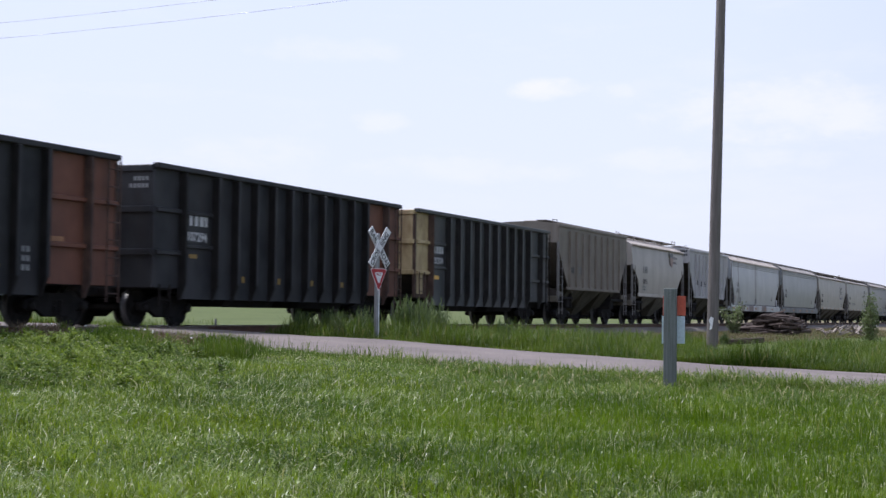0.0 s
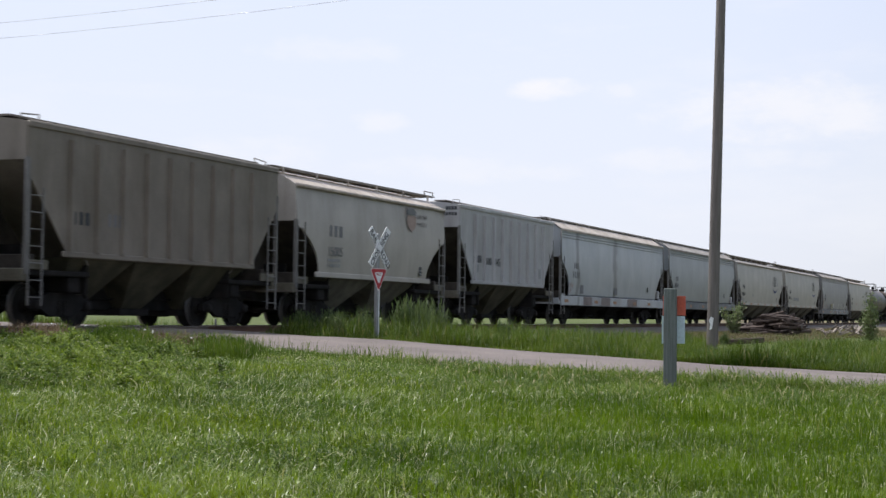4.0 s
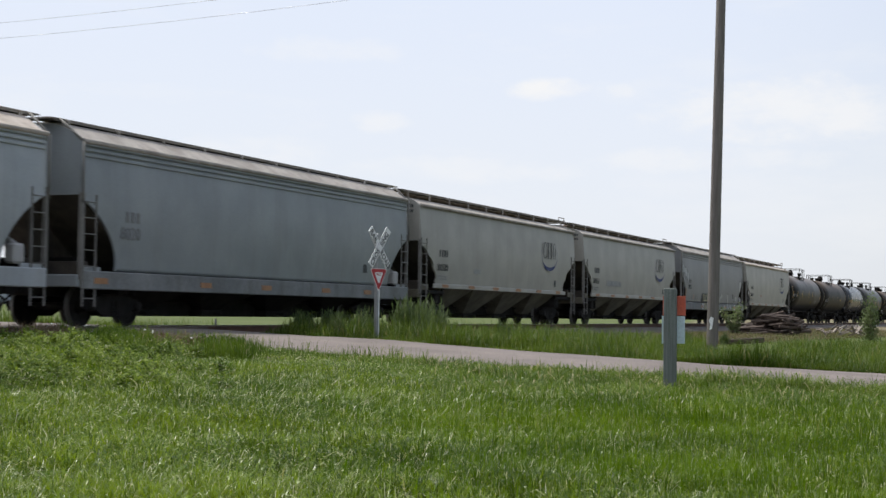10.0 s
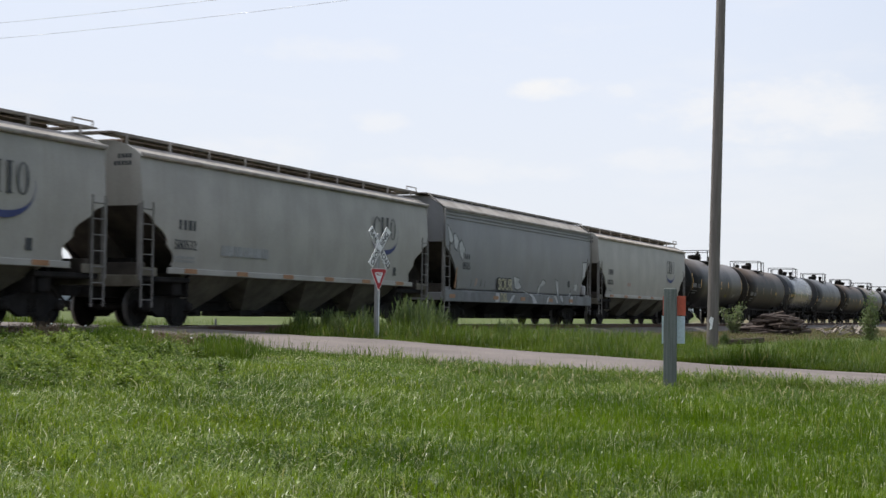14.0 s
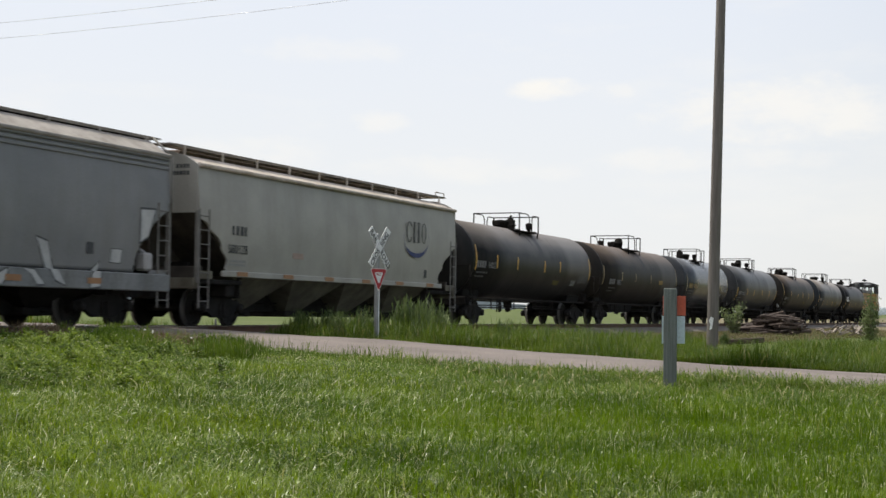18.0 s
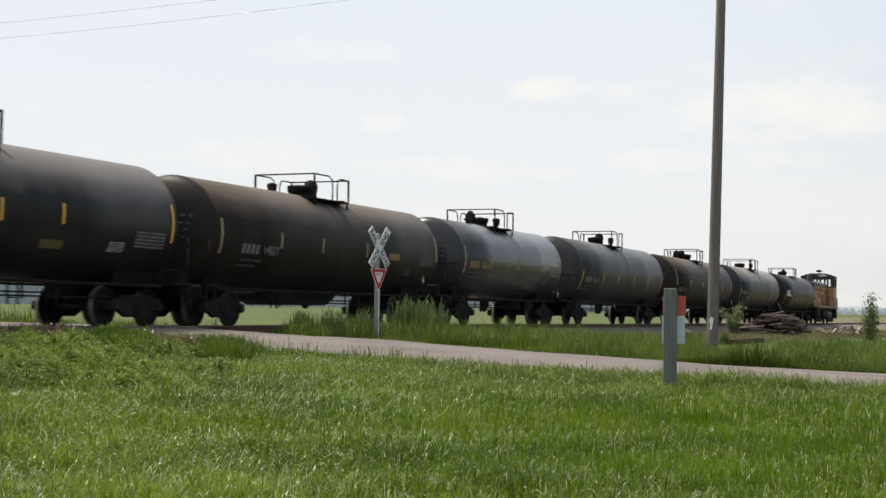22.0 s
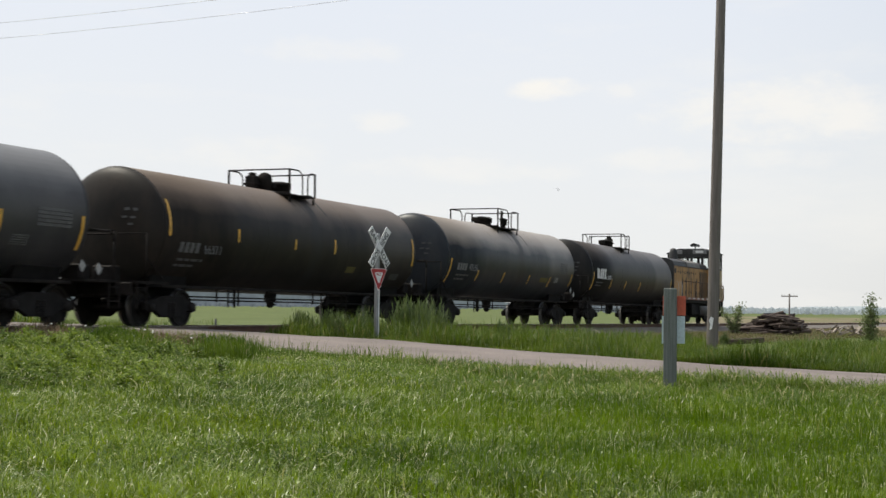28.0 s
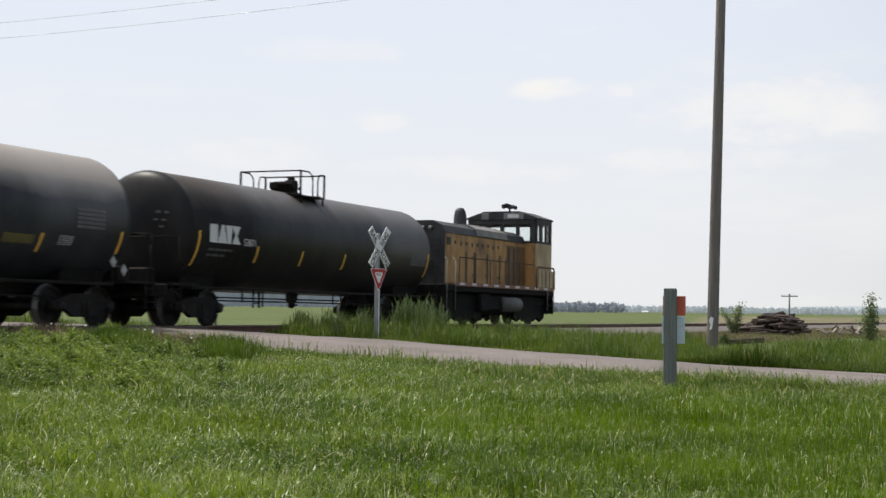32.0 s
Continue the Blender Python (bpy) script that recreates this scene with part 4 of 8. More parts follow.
    bm = bmesh.new()
    box(bm, -h + 0.1, h - 0.1, -W + 0.03, W - 0.03, Z0 - 0.12, Z0)
    bbox(bm, -h - 0.1, h + 0.1, -0.35, 0.35, 0.7, Z0 - 0.1, 0.03)
    part("floor_frame", bm, UNDER, car)
    bm = bmesh.new()
    prism(bm, [(-1.45, 0.9), (1.45, 0.9), (1.2, 0.5), (-1.2, 0.5)], -h + 3.6, -h + 6.2)
    part("belly", bm, UNDER, car)
    bm = bmesh.new()
    prism(bm, [(-1.45, 0.9), (1.45, 0.9), (1.2, 0.5), (-1.2, 0.5)], h - 6.2, h - 3.6)
    part("belly", bm, UNDER, car)
    brake_gear(car, h)
    for x in (-h + 1.3, h - 1.45):
        truck(car, x, s0)
    couplers(car, h + 0.7)
    return car, ribs


GON = "black ribbed steel gondola with orange ends on the track"
g1, rb = gondola(14.2, 28.17, GONB, GONB, GONR, GON)
bars(g1, rb[-2] - 0.75, -1.53, 1.55, 3, FADED, 0.10, 0.04, 0.12, 3)
bars(g1, rb[-2] + 0.12, -1.514, 1.72, 1, OSTRIPE, 0.95, 0, 0.2, 1, "reflective_patch")
g2, rb = gondola(29.7, 43.57, GONB, GONB, GONR, GON)
number_panel(g2, rb[0] + 0.12, rb[1] - 0.1, 2.03, 2.66)
side_text(g2, "107294", 0.31, rb[0] + 0.3, -1.53, 2.08, WSTRIPE, 0.005)
bars(g2, rb[0] + 0.42, -1.53, 2.45, 1, WSTRIPE, 0.17, 0.06, 0.26, 4, "reporting_mark")
bars(g2, rb[0] + 0.42, -1.53, 1.66, 1, FADEY, 0.5, 0, 0.1, 1, "reflective_patch")
for car in (g1, g2):
    for k in (2, 4, 6, 8):
        bars(car, rb[k] + 0.5, -1.524, 1.12, 1, FADEY, 0.22, 0, 0.16, 1, "reflective_patch")
end_bars(g2, -6.97, -1.36, 3.42, 2, FADED)
g3, rb = gondola(44.95, 58.5, GONG, GONY, GONG, "dark green ribbed gondola with a cream end, on the track")
number_panel(g3, rb[0] + 0.12, rb[1] - 0.1, 2.03, 2.66)
bars(g3, rb[0] + 0.4, -1.53, 1.55, 1, YSTRIPE, 0.7, 0, 0.13, 1, "reflective_patch")
side_text(g3, "101314", 0.31, rb[0] + 0.3, -1.53, 2.08, WSTRIPE, 0.005)
bars(g3, rb[0] + 0.42, -1.53, 2.42, 1, WSTRIPE, 0.17, 0.06, 0.24, 4, "reporting_mark")
bars(g3, rb[-2] + 0.12, -1.514, 1.48, 1, FADEY, 0.55, 0, 0.14, 1, "reflective_patch")
bars(g3, rb[-2] + 0.2, -1.514, 1.12, 1, DIMST, 0.4, 0, 0.28, 1, "panel_stencil")
bars(g3, rb[-2] + 0.62, -1.514, 1.2, 1, WSTRIPE, 0.12, 0, 0.16, 1, "panel_stencil")


# ---- covered hoppers ----
def side_skin(bm, levels, cut, h, yf, sy, t=0.04):
    """A side sheet as a thin bowed solid: cut(z) is how far its ends step in."""
    rows = []
    for z in levels:
        c = cut(z)
        xs = [-h + c, -h + c + 0.05] + [(-h + 2) + (2 * h - 4) * k / 6 for k in range(7)] + [h - c - 0.05, h - c]
        xs = sorted(xs)
        rows.append(([bm.verts.new((x, sy * yf(z), z)) for x in xs], [bm.verts.new((x, sy * (yf(z) - t), z)) for x in xs]))
    for (o0, i0), (o1, i1) in zip(rows, rows[1:]):
        for k in range(len(o0) - 1):
            for a, b in ((o0, o1), (i0, i1)):
                f = bm.faces.new((a[k], a[k + 1], b[k + 1], b[k]))
                f.smooth = True
        bm.faces.new((o0[0], o1[0], i1[0], i0[0]))
        bm.faces.new((o0[-1], o1[-1], i1[-1], i0[-1]))
    for o, i in (rows[0], rows[-1]):
        for k in range(len(o) - 1):
            bm.faces.new((o[k], o[k + 1], i[k + 1], i[k]))


def chute_mesh(bm, x, wt_, wb, z0, z1, yt=1.42, yb=0.5):
    v = []
    for w, y, z in ((wt_, yt, z1), (wb, yb, z0)):
        v.append([bm.verts.new(p) for p in ((x - w, -y, z), (x + w, -y, z), (x + w, y, z), (x - w, y, z))])
    for i in range(4):
        bm.faces.new((v[0][i], v[0][(i + 1) % 4], v[1][(i + 1) % 4], v[1][i]))
    bm.faces.new(v[0])
    bm.faces.new(v[1][::-1])


def hopper_top(car, h, eave, peak, half_w, board_z, boards=True, roof=ROOFM, posts=1.8, trough=True, shoulder=0.0, struts=False):
    """Roof with its hatches, running boards and their brackets: arched, or with straight slopes up to the height of its shoulder."""
    bm = bmesh.new()
    pts = []
    if shoulder:
        ridge = min(peak, shoulder + 0.07) if trough else peak
        pts = [(-half_w, eave), (-0.93, shoulder), (-0.45, ridge), (0.45, ridge), (0.93, shoulder), (half_w, eave)]
    else:
        for k in range(13):
            u = -1 + 2 * k / 12
            pts.append((half_w * u, eave + (peak - eave) * (1 - abs(u) ** 3.2)))
    prism(bm, pts, -h + 0.02, h - 0.02)
    if not shoulder:
        for f in bm.faces:
            f.smooth = len(f.verts) == 4
    part("roof", bm, roof, car, "dusty roof")
    for sy in (-1, 1):
        bm = bmesh.new()
        lathe(bm, [(-h, 0.055), (h, 0.055)], "x", 10, (0, sy * (half_w + 0.0), eave))
        part("eave_rail", bm, roof, car)
    # continuous hatch covers along the middle
    n = max(3, int(2 * h / 3.2))
    for k in range(n):
        x0 = -h + 0.7 + k * (2 * h - 1.4) / n
        bm = bmesh.new()
        wd = 0.5 if boards else 0.32
        bbox(bm, x0, x0 + (2 * h - 1.4) / n - 0.04, -wd, wd, peak - 0.24, max(peak + 0.03, board_z - 0.04) if boards and trough else peak + 0.08, 0.03)
        part("hatch_cover", bm, ROOFS if boards and trough else roof, car)
    if boards:
        for sy in (-1, 1):
            bm = bmesh.new()
            box(bm, -h - 0.25, h + 0.25, sy * 0.72 - 0.2, sy * 0.72 + 0.2, board_z - 0.03, board_z)
            for e in (-0.2, 0.2):
                box(bm, -h - 0.25, h + 0.25, sy * 0.72 + e - 0.012, sy * 0.72 + e + 0.012, board_z - 0.06, board_z + 0.01)
            part("running_board", bm, BOARD, car, "grated running board")
            m = int(2 * h / posts)
            for k in range(m + 1):
                x = -h + 0.2 + k * (2 * h - 0.4) / m
                bm = bmesh.new()
                yo = sy * 0.95
                box(bm, x - 0.028, x + 0.028, yo - 0.02, yo + 0.02, (shoulder or eave + (peak - eave) * 0.55) - 0.03, board_z)
                box(bm, x - 0.018, x + 0.018, sy * 0.5, yo, board_z - 0.06, board_z - 0.03)
                part("bracket", bm, roof, car)
        for sx in (-1, 1):
            bm = bmesh.new()
            xe = sx * (h + 0.25)
            if sx > 0 and not struts:
                pipe(bm, [(xe, -0.95, board_z), (xe, -0.95, board_z + 0.12), (xe - sx * 0.75, -0.95, board_z + 0.12), (xe - sx * 0.75, -0.95, board_z)], 0.018)
            box(bm, xe - 0.2, xe + 0.2, -0.95, 0.95, board_z - 0.03, board_z)
            part("end_platform", bm, BOARD, car)
            if struts:
                for sy in (-1, 1):
                    bm = bmesh.new()
                    xc = sx * (h + 0.03)
                    pipe(bm, [(sx * (h + 0.1), sy * 0.93, board_z), (xc, sy * (half_w + 0.04), eave - 0.02), (xc, sy * (half_w + 0.05), 2.7)], 0.026)
                    part("corner_handhold", bm, LADM, car)


def hopper_ends(car, h, paint, slope_z, inset, eave, peak, half_w, top_panel, z_floor=1.12, slope_m=None):
    """Slope sheets, top end panels, corner posts, ladders and end sills."""
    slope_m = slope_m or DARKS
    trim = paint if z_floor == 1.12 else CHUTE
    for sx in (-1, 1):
        # Slope sheets are darker than the body paint.
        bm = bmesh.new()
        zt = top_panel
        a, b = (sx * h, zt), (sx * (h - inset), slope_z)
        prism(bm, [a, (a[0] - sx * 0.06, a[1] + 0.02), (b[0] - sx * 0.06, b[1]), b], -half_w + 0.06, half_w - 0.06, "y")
        part("slope_sheet", bm, slope_m, car, "dark slope sheet")
        bm = bmesh.new()
        pts = [(-half_w, zt), (half_w, zt), (half_w, eave)] + [(half_w * u, eave + (peak - eave) * (1 - abs(u) ** 3.2)) for u in (0.9, 0.75, 0.5, 0, -0.5, -0.75, -0.9)] + [(-half_w, eave)]
        prism(bm, pts, sx * h - 0.03, sx * h + 0.03)
        part("end_panel", bm, paint, car)
        for sy in (-1, 1):
            bm = bmesh.new()
            box(bm, sx * h - 0.05, sx * h + 0.05, sy * half_w - 0.05, sy * half_w + 0.03, z_floor - 0.1, zt + 0.05)
            part("corner_post", bm, LADM, car)
            bm = bmesh.new()
            x0 = sx * h - sx * 0.48
            ladder(bm, min(x0, sx * (h - 0.03)), max(x0, sx * (h - 0.03)), sy * (half_w + 0.05), 0.45, min(2.9, zt + 0.2), 7)
            part("ladder", bm, LADM, car)
        bm = bmesh.new()
        bbox(bm, min(sx * h, sx * (h - 2.3)), max(sx * h, sx * (h - 2.3)), -half_w + 0.05, half_w - 0.05, z_floor - 0.12, z_floor, 0.02)
        part("end_floor", bm, UNDER, car)
        bm = bmesh.new()
        bbox(bm, sx * h - 0.1, sx * h + 0.1, -half_w, half_w, z_floor - 0.25, z_floor + 0.02, 0.02)
        part("end_sill", bm, trim, car)
        for sy in (-1, 1):
            bm = bmesh.new()
            bbox(bm, min(sx * h, sx * (h - 0.75)), max(sx * h, sx * (h - 0.75)), sy * (half_w - 0.02) - 0.03, sy * (half_w - 0.02) + 0.03, z_floor, z_floor + 0.2, 0.015)
            part("corner_gusset", bm, trim, car)
        bm = bmesh.new()
        bbox(bm, min(sx * (h + 0.2), sx * (h - 3.0)), max(sx * (h + 0.2), sx * (h - 3.0)), -0.3, 0.3, 0.68, z_floor - 0.1, 0.03)
        box(bm, sx * (h - 0.9) - 0.06, sx * (h - 0.9) + 0.06, -0.7, 0.7, z_floor, slope_z + 0.4)
        part("draft_sill", bm, UNDER, car)
        # Web, beam and bulkhead added to close the view of sky below the slope.
        bm = bmesh.new()
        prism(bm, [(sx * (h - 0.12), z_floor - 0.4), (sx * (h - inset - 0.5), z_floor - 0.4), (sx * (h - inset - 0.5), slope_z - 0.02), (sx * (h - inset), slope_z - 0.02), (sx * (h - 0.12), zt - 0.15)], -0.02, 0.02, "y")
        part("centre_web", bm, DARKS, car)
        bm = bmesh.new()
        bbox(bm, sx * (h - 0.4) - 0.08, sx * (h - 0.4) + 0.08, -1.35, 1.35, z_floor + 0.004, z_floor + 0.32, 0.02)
        part("sky_gap_beam", bm, DARKS, car)
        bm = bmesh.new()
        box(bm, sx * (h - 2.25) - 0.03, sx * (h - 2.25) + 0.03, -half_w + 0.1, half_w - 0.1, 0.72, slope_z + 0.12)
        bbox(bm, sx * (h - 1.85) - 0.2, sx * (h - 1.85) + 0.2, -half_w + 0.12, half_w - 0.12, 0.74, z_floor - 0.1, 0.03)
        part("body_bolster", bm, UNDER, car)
        if sx > 0:
            bm = bmesh.new()
            lathe(bm, [(-0.6, 0.04), (-0.55, 0.16), (0.3, 0.16), (0.35, 0.04)], "y", 12, (sx * (h - 0.75), -0.3, z_floor + 0.3))
            part("brake_cylinder", bm, UNDER, car)


def curved_hopper(L, R, paint, n_chutes, sill, label, z_bot=1.32, eave=3.98, peak=4.36, cut_d=1.45, cut_top=2.68, board_z=4.49, chute_span=None, band=False, roof=ROOFM, scallop=0.0):
    s0, h = (L + R) / 2, (R - L) / 2
    car = vehicle("covered_hopper", label, "freight car", s0)
    half_w = 1.5

    def cut(z):
        if z >= cut_top:
            return 0.0
        q = (z - (z_bot + 0.12)) / (cut_top - z_bot - 0.12)
        return cut_d * (1 - max(0.0, q) ** 1.7) ** 0.8 + scallop * (abs(math.sin(math.pi * 2.6 * q)) - 0.6) * (q < 0.97) if q > 0 else cut_d

    def yf(z):
        return 1.44 + 0.085 * math.sin(math.pi * min(1, max(0, (z - z_bot) / (eave - z_bot))))

    levels = sorted({z_bot + (eave - z_bot) * k / 34 for k in range(35)} | {cut_top, cut_top - 0.03})
    for sy in (-1, 1):
        bm = bmesh.new()
        side_skin(bm, levels, cut, h, yf, sy)
        part("side_sheet", bm, paint, car, "smooth bowed side sheet")
        if sill:
            bm = bmesh.new()
            bbox(bm, -h, h, sy * 1.5 - 0.07, sy * 1.5 + 0.03, z_bot - 0.42, z_bot - 0.02, 0.02)
            part("side_sill", bm, DARKSILL if roof is ROOFD else paint, car)
        else:
            bm = bmesh.new()
            bbox(bm, -h + cut_d - 0.25, h - cut_d + 0.25, sy * 1.47 - 0.04, sy * 1.47 + 0.03, z_bot - 0.06, z_bot + 0.09, 0.015)
            part("side_sill", bm, paint, car)
        if band:
            for k in range(3):
                bm = bmesh.new()
                bbox(bm, -h + 0.05, h - 0.05, sy * 1.475 - 0.03, sy * 1.475 + 0.02, eave - 0.10 - 0.12 * k, eave - 0.02 - 0.12 * k, 0.015)
                part("top_rib", bm, paint, car)
    hopper_top(car, h, eave, peak, half_w, board_z, trough=n_chutes != 2, shoulder=board_z - (0.1 if sill else 0.2 if n_chutes == 2 else 0.24), struts=sill, roof=roof)
    hopper_ends(car, h, paint, z_bot - 0.1, 2.3, eave, peak, half_w - 0.02, cut_top + 0.12, 1.18 if not sill else 1.12)
    cs = chute_span or (h - 1.9)
    pitch = 2 * cs / n_chutes
    for k in range(n_chutes):
        x = -cs + pitch * (k + 0.5)
        bm = bmesh.new()
        chute_mesh(bm, x, pitch / 2 - 0.02, 0.42, 0.42, z_bot - 0.03 if not sill else z_bot - 0.3, 1.40 if not sill else 1.2)
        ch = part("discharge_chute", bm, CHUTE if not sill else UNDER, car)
        bm = bmesh.new()
        bbox(bm, x - 0.62, x + 0.62, -0.62, 0.62, 0.25, 0.42, 0.02)
        tube(bm, (x, -0.85, 0.33), (x, 0.85, 0.33), 0.035)
        part("outlet_gate", bm, UNDER, ch)
    bm = bmesh.new()
    bbox(bm, -h + 2, h - 2, -0.25, 0.25, 0.24 if sill else 0.38, z_bot - 0.05, 0.02)
    part("centre_sill", bm, UNDER, car)
    brake_gear(car, h)
    for x in (-h + 1.9, h - 1.9):
        truck(car, x, s0)
    couplers(car, h + 0.65)
    return car, h


def ribbed_hopper(L, R, paint, label, z_bot=1.55, eave=4.22, peak=4.36, n=9, board=True):
    s0, h = (L + R) / 2, (R - L) / 2
    car = vehicle("covered_hopper", label, "freight car", s0)
    half_w = 1.5
    for sy in (-1, 1):
        bm = bmesh.new()
        prism(bm, [(-h, eave), (-h, 3.15), (-h + 1.35, z_bot), (h - 1.35, z_bot), (h, 3.15), (h, eave)], sy * half_w - 0.025, sy * half_w + 0.02, "y")
        part("side_sheet", bm, paint, car, "flat side sheet between ribs")
        bm = bmesh.new()
        bbox(bm, -h - 0.02, h + 0.02, sy * half_w - 0.06, sy * half_w + 0.06, eave - 0.1, eave + 0.03, 0.02)
        part("top_chord", bm, paint, car)
        bm = bmesh.new()
        bbox(bm, -h + 1.2, h - 1.2, sy * half_w - 0.05, sy * half_w + 0.05, z_bot - 0.06, z_bot + 0.07, 0.02)
        part("side_sill", bm, paint, car)
        for k in range(n):
            x = -h + 1.4 + k * (2 * h - 2.8) / (n - 1)
            bm = bmesh.new()
            y0, y1 = sy * (half_w + 0.015), sy * (half_w + 0.105)
            prism(bm, [(x - 0.07, y0), (x - 0.05, y1), (x + 0.05, y1), (x + 0.07, y0)], z_bot + 0.06, eave - 0.22, "x")
            # the outline is given in x, y: turn it upright
            for v in bm.verts:
                v.co = Vector((v.co.y, v.co.z, v.co.x))
            part("rib", bm, paint, car)
            bm = bmesh.new()
            bbox(bm, x - 0.05, x + 0.05, y1 - 0.012, y1 + 0.012, z_bot + 0.06, eave - 0.22, 0.006)
            part("rib_flange", bm, paint, car)
    hopper_top(car, h, eave, peak, half_w, peak + 0.14, boards=False, roof=paint)
    if board:
        bm = bmesh.new()
        box(bm, -h + 0.05, h - 0.05, -0.95, -0.5, peak + 0.02, peak + 0.06)
        part("running_board", bm, BOARD, car)
        for sx in (-1, 1):
            bm = bmesh.new()
            pipe(bm, [(sx * (h - 0.1), -1.2, eave), (sx * (h - 0.1), -1.2, eave + 0.2), (sx * (h - 0.7), -1.2, eave + 0.24), (sx * (h - 0.7), -1.2, eave)], 0.016)
            part("grab_iron", bm, paint, car)
    hopper_ends(car, h, paint, z_bot - 0.2, 2.2, eave, peak, half_w - 0.02, 3.45, 1.2, TANR if paint is TANH else DARKS)
    cs = h - 1.5
    for k in range(3):
        pitch = 2 * cs / 3
        x = -cs + pitch * (k + 0.5)
        bm = bmesh.new()
        chute_mesh(bm, x, pitch / 2 - 0.02, 0.4, 0.42, z_bot - 0.05, 1.44)
        ch = part("discharge_chute", bm, OLIVE, car)
        bm = bmesh.new()
        bbox(bm, x - 0.6, x + 0.6, -0.6, 0.6, 0.25, 0.42, 0.02)
        part("outlet_gate", bm, UNDER, ch)
    bm = bmesh.new()
    bbox(bm, -h + 2, h - 2, -0.25, 0.25, 0.38, 1.2, 0.02)
    part("centre_sill", bm, UNDER, car)
    brake_gear(car, h)
    for x in (-h + 1.8, h - 1.8):
        truck(car, x, s0)
    couplers(car, h + 0.6)
    return car, h


def swoosh(car, cx, y, cz, r0, material, wide=1.15):
    """A crescent under a company mark."""
    bm = bmesh.new()
    outer, inner = [], []
    for k in range(19):
        a = radians(170 + 200 * k / 18)
        outer.append((cx + r0 * wide * math.cos(a), cz + r0 * math.sin(a)))
        wd = 0.17 * r0 * 1.3 * math.sin(math.pi * min(1, max(0, k / 18)))
        inner.append((cx + r0 * wide * math.cos(a) * 0.985, cz + (r0 - wd) * math.sin(a)))
    for k in range(18):
        q = [outer[k], outer[k + 1], inner[k + 1], inner[k]]
        f = [bm.verts.new((p[0], y, p[1])) for p in q]
        bm.faces.new(f)
    part("company_mark", bm, material, car, "dark blue crescent mark")


h4, hh = ribbed_hopper(60.0, 70.5, TANH, "dirty tan ribbed covered hopper wagon on the track")
bars(h4, -hh + 1.52, -1.53, 2.2, 1, DSTRIPE, 0.15, 0.06, 0.28, 3, "reporting_mark")
bars(h4, -hh + 2.8, -1.53, 2.22, 1, PALEST, 0.12, 0.08, 0.28, 4, "reporting_mark")
h5, hh = curved_hopper(71.65, 82.35, WARMH, 2, False, "warm grey smooth covered hopper wagon with a faded shield", 1.45, 3.92, 4.3, 1.45, 2.8, 4.44, 3.3)
side_text(h5, "15005", 0.40, -hh + 1.9, hug(2.02, 0.3, 1.45, 3.95), 2.02, PALEST)
bars(h5, -hh + 2.0, hug(2.58, 0.33, 1.45, 3.95), 2.58, 1, PALEST, 0.22, 0.08, 0.33, 3, "reporting_mark")
bars(h5, -hh + 1.95, hug(1.7, 0.25, 1.45, 3.95), 1.85, 2, FADED, 0.10, 0.04, 0.09, 6)
for word, z in (("BUILDING", 3.5), ("AMERICA", 3.25)):
    side_text(h5, word, 0.2, 2.98, hug(z, 0.16, 1.45, 3.92) - 0.01, z, PALEL)
bm = bmesh.new()
prism(bm, [(2.15, 3.55), (2.78, 3.55), (2.83, 3.36), (2.76, 3.18), (2.5, 3.02), (2.22, 3.16), (2.12, 3.36)], -1.552, -1.546, "y")
part("company_mark", bm, REDL, h5, "faded red shield")
bm = bmesh.new()
prism(bm, [(2.1, 3.58), (2.84, 3.58), (2.84, 3.7), (2.6, 3.82), (2.3, 3.82), (2.1, 3.7)], -1.536, -1.53, "y")
part("company_mark", bm, PALEST, h5, "faded grey-blue shield top")
bars(h5, hh - 2.1, hug(1.62, 0.3, 1.45, 3.95), 1.62, 1, DSTRIPE, 0.3, 0.04, 0.3, 1, "panel_stencil")
bars(h5, hh - 2.02, hug(1.62, 0.3, 1.45, 3.95) - 0.004, 1.77, 2, FADED, 0.12, 0.02, 0.07, 1, "panel_stencil")
for x in (-1.6, 0.9, hh - 2.6):
    bm = bmesh.new()
    box(bm, x, x + 0.4, -1.507, -1.503, 1.42, 1.52)
    part("reflective_patch", bm, OSTRIPE, h5)
h6, hh = ribbed_hopper(83.75, 94.15, GREYH, "light grey ribbed covered hopper wagon on the track")
end_bars(h6, -hh - 0.034, -1.4, 4.06, 2, DSTRIPE, 0.08, 0.03, 0.12, 4)
side_text(h6, "100", 0.40, -hh + 2.53, -1.54, 2.2, DSTRIPE)
side_text(h6, "045", 0.40, -hh + 3.45, -1.54, 2.2, DSTRIPE)
bars(h6, -hh + 1.32, -1.53, 2.26, 1, DSTRIPE, 0.17, 0.05, 0.26, 4, "reporting_mark")
bars(h6, -hh + 1.5, -1.53, 1.9, 1, FADED, 0.5, 0.04, 0.3, 1, "panel_stencil")
bars(h6, hh - 1.9, -1.53, 1.85, 1, FADED, 0.45, 0.04, 0.38, 1, "panel_stencil")


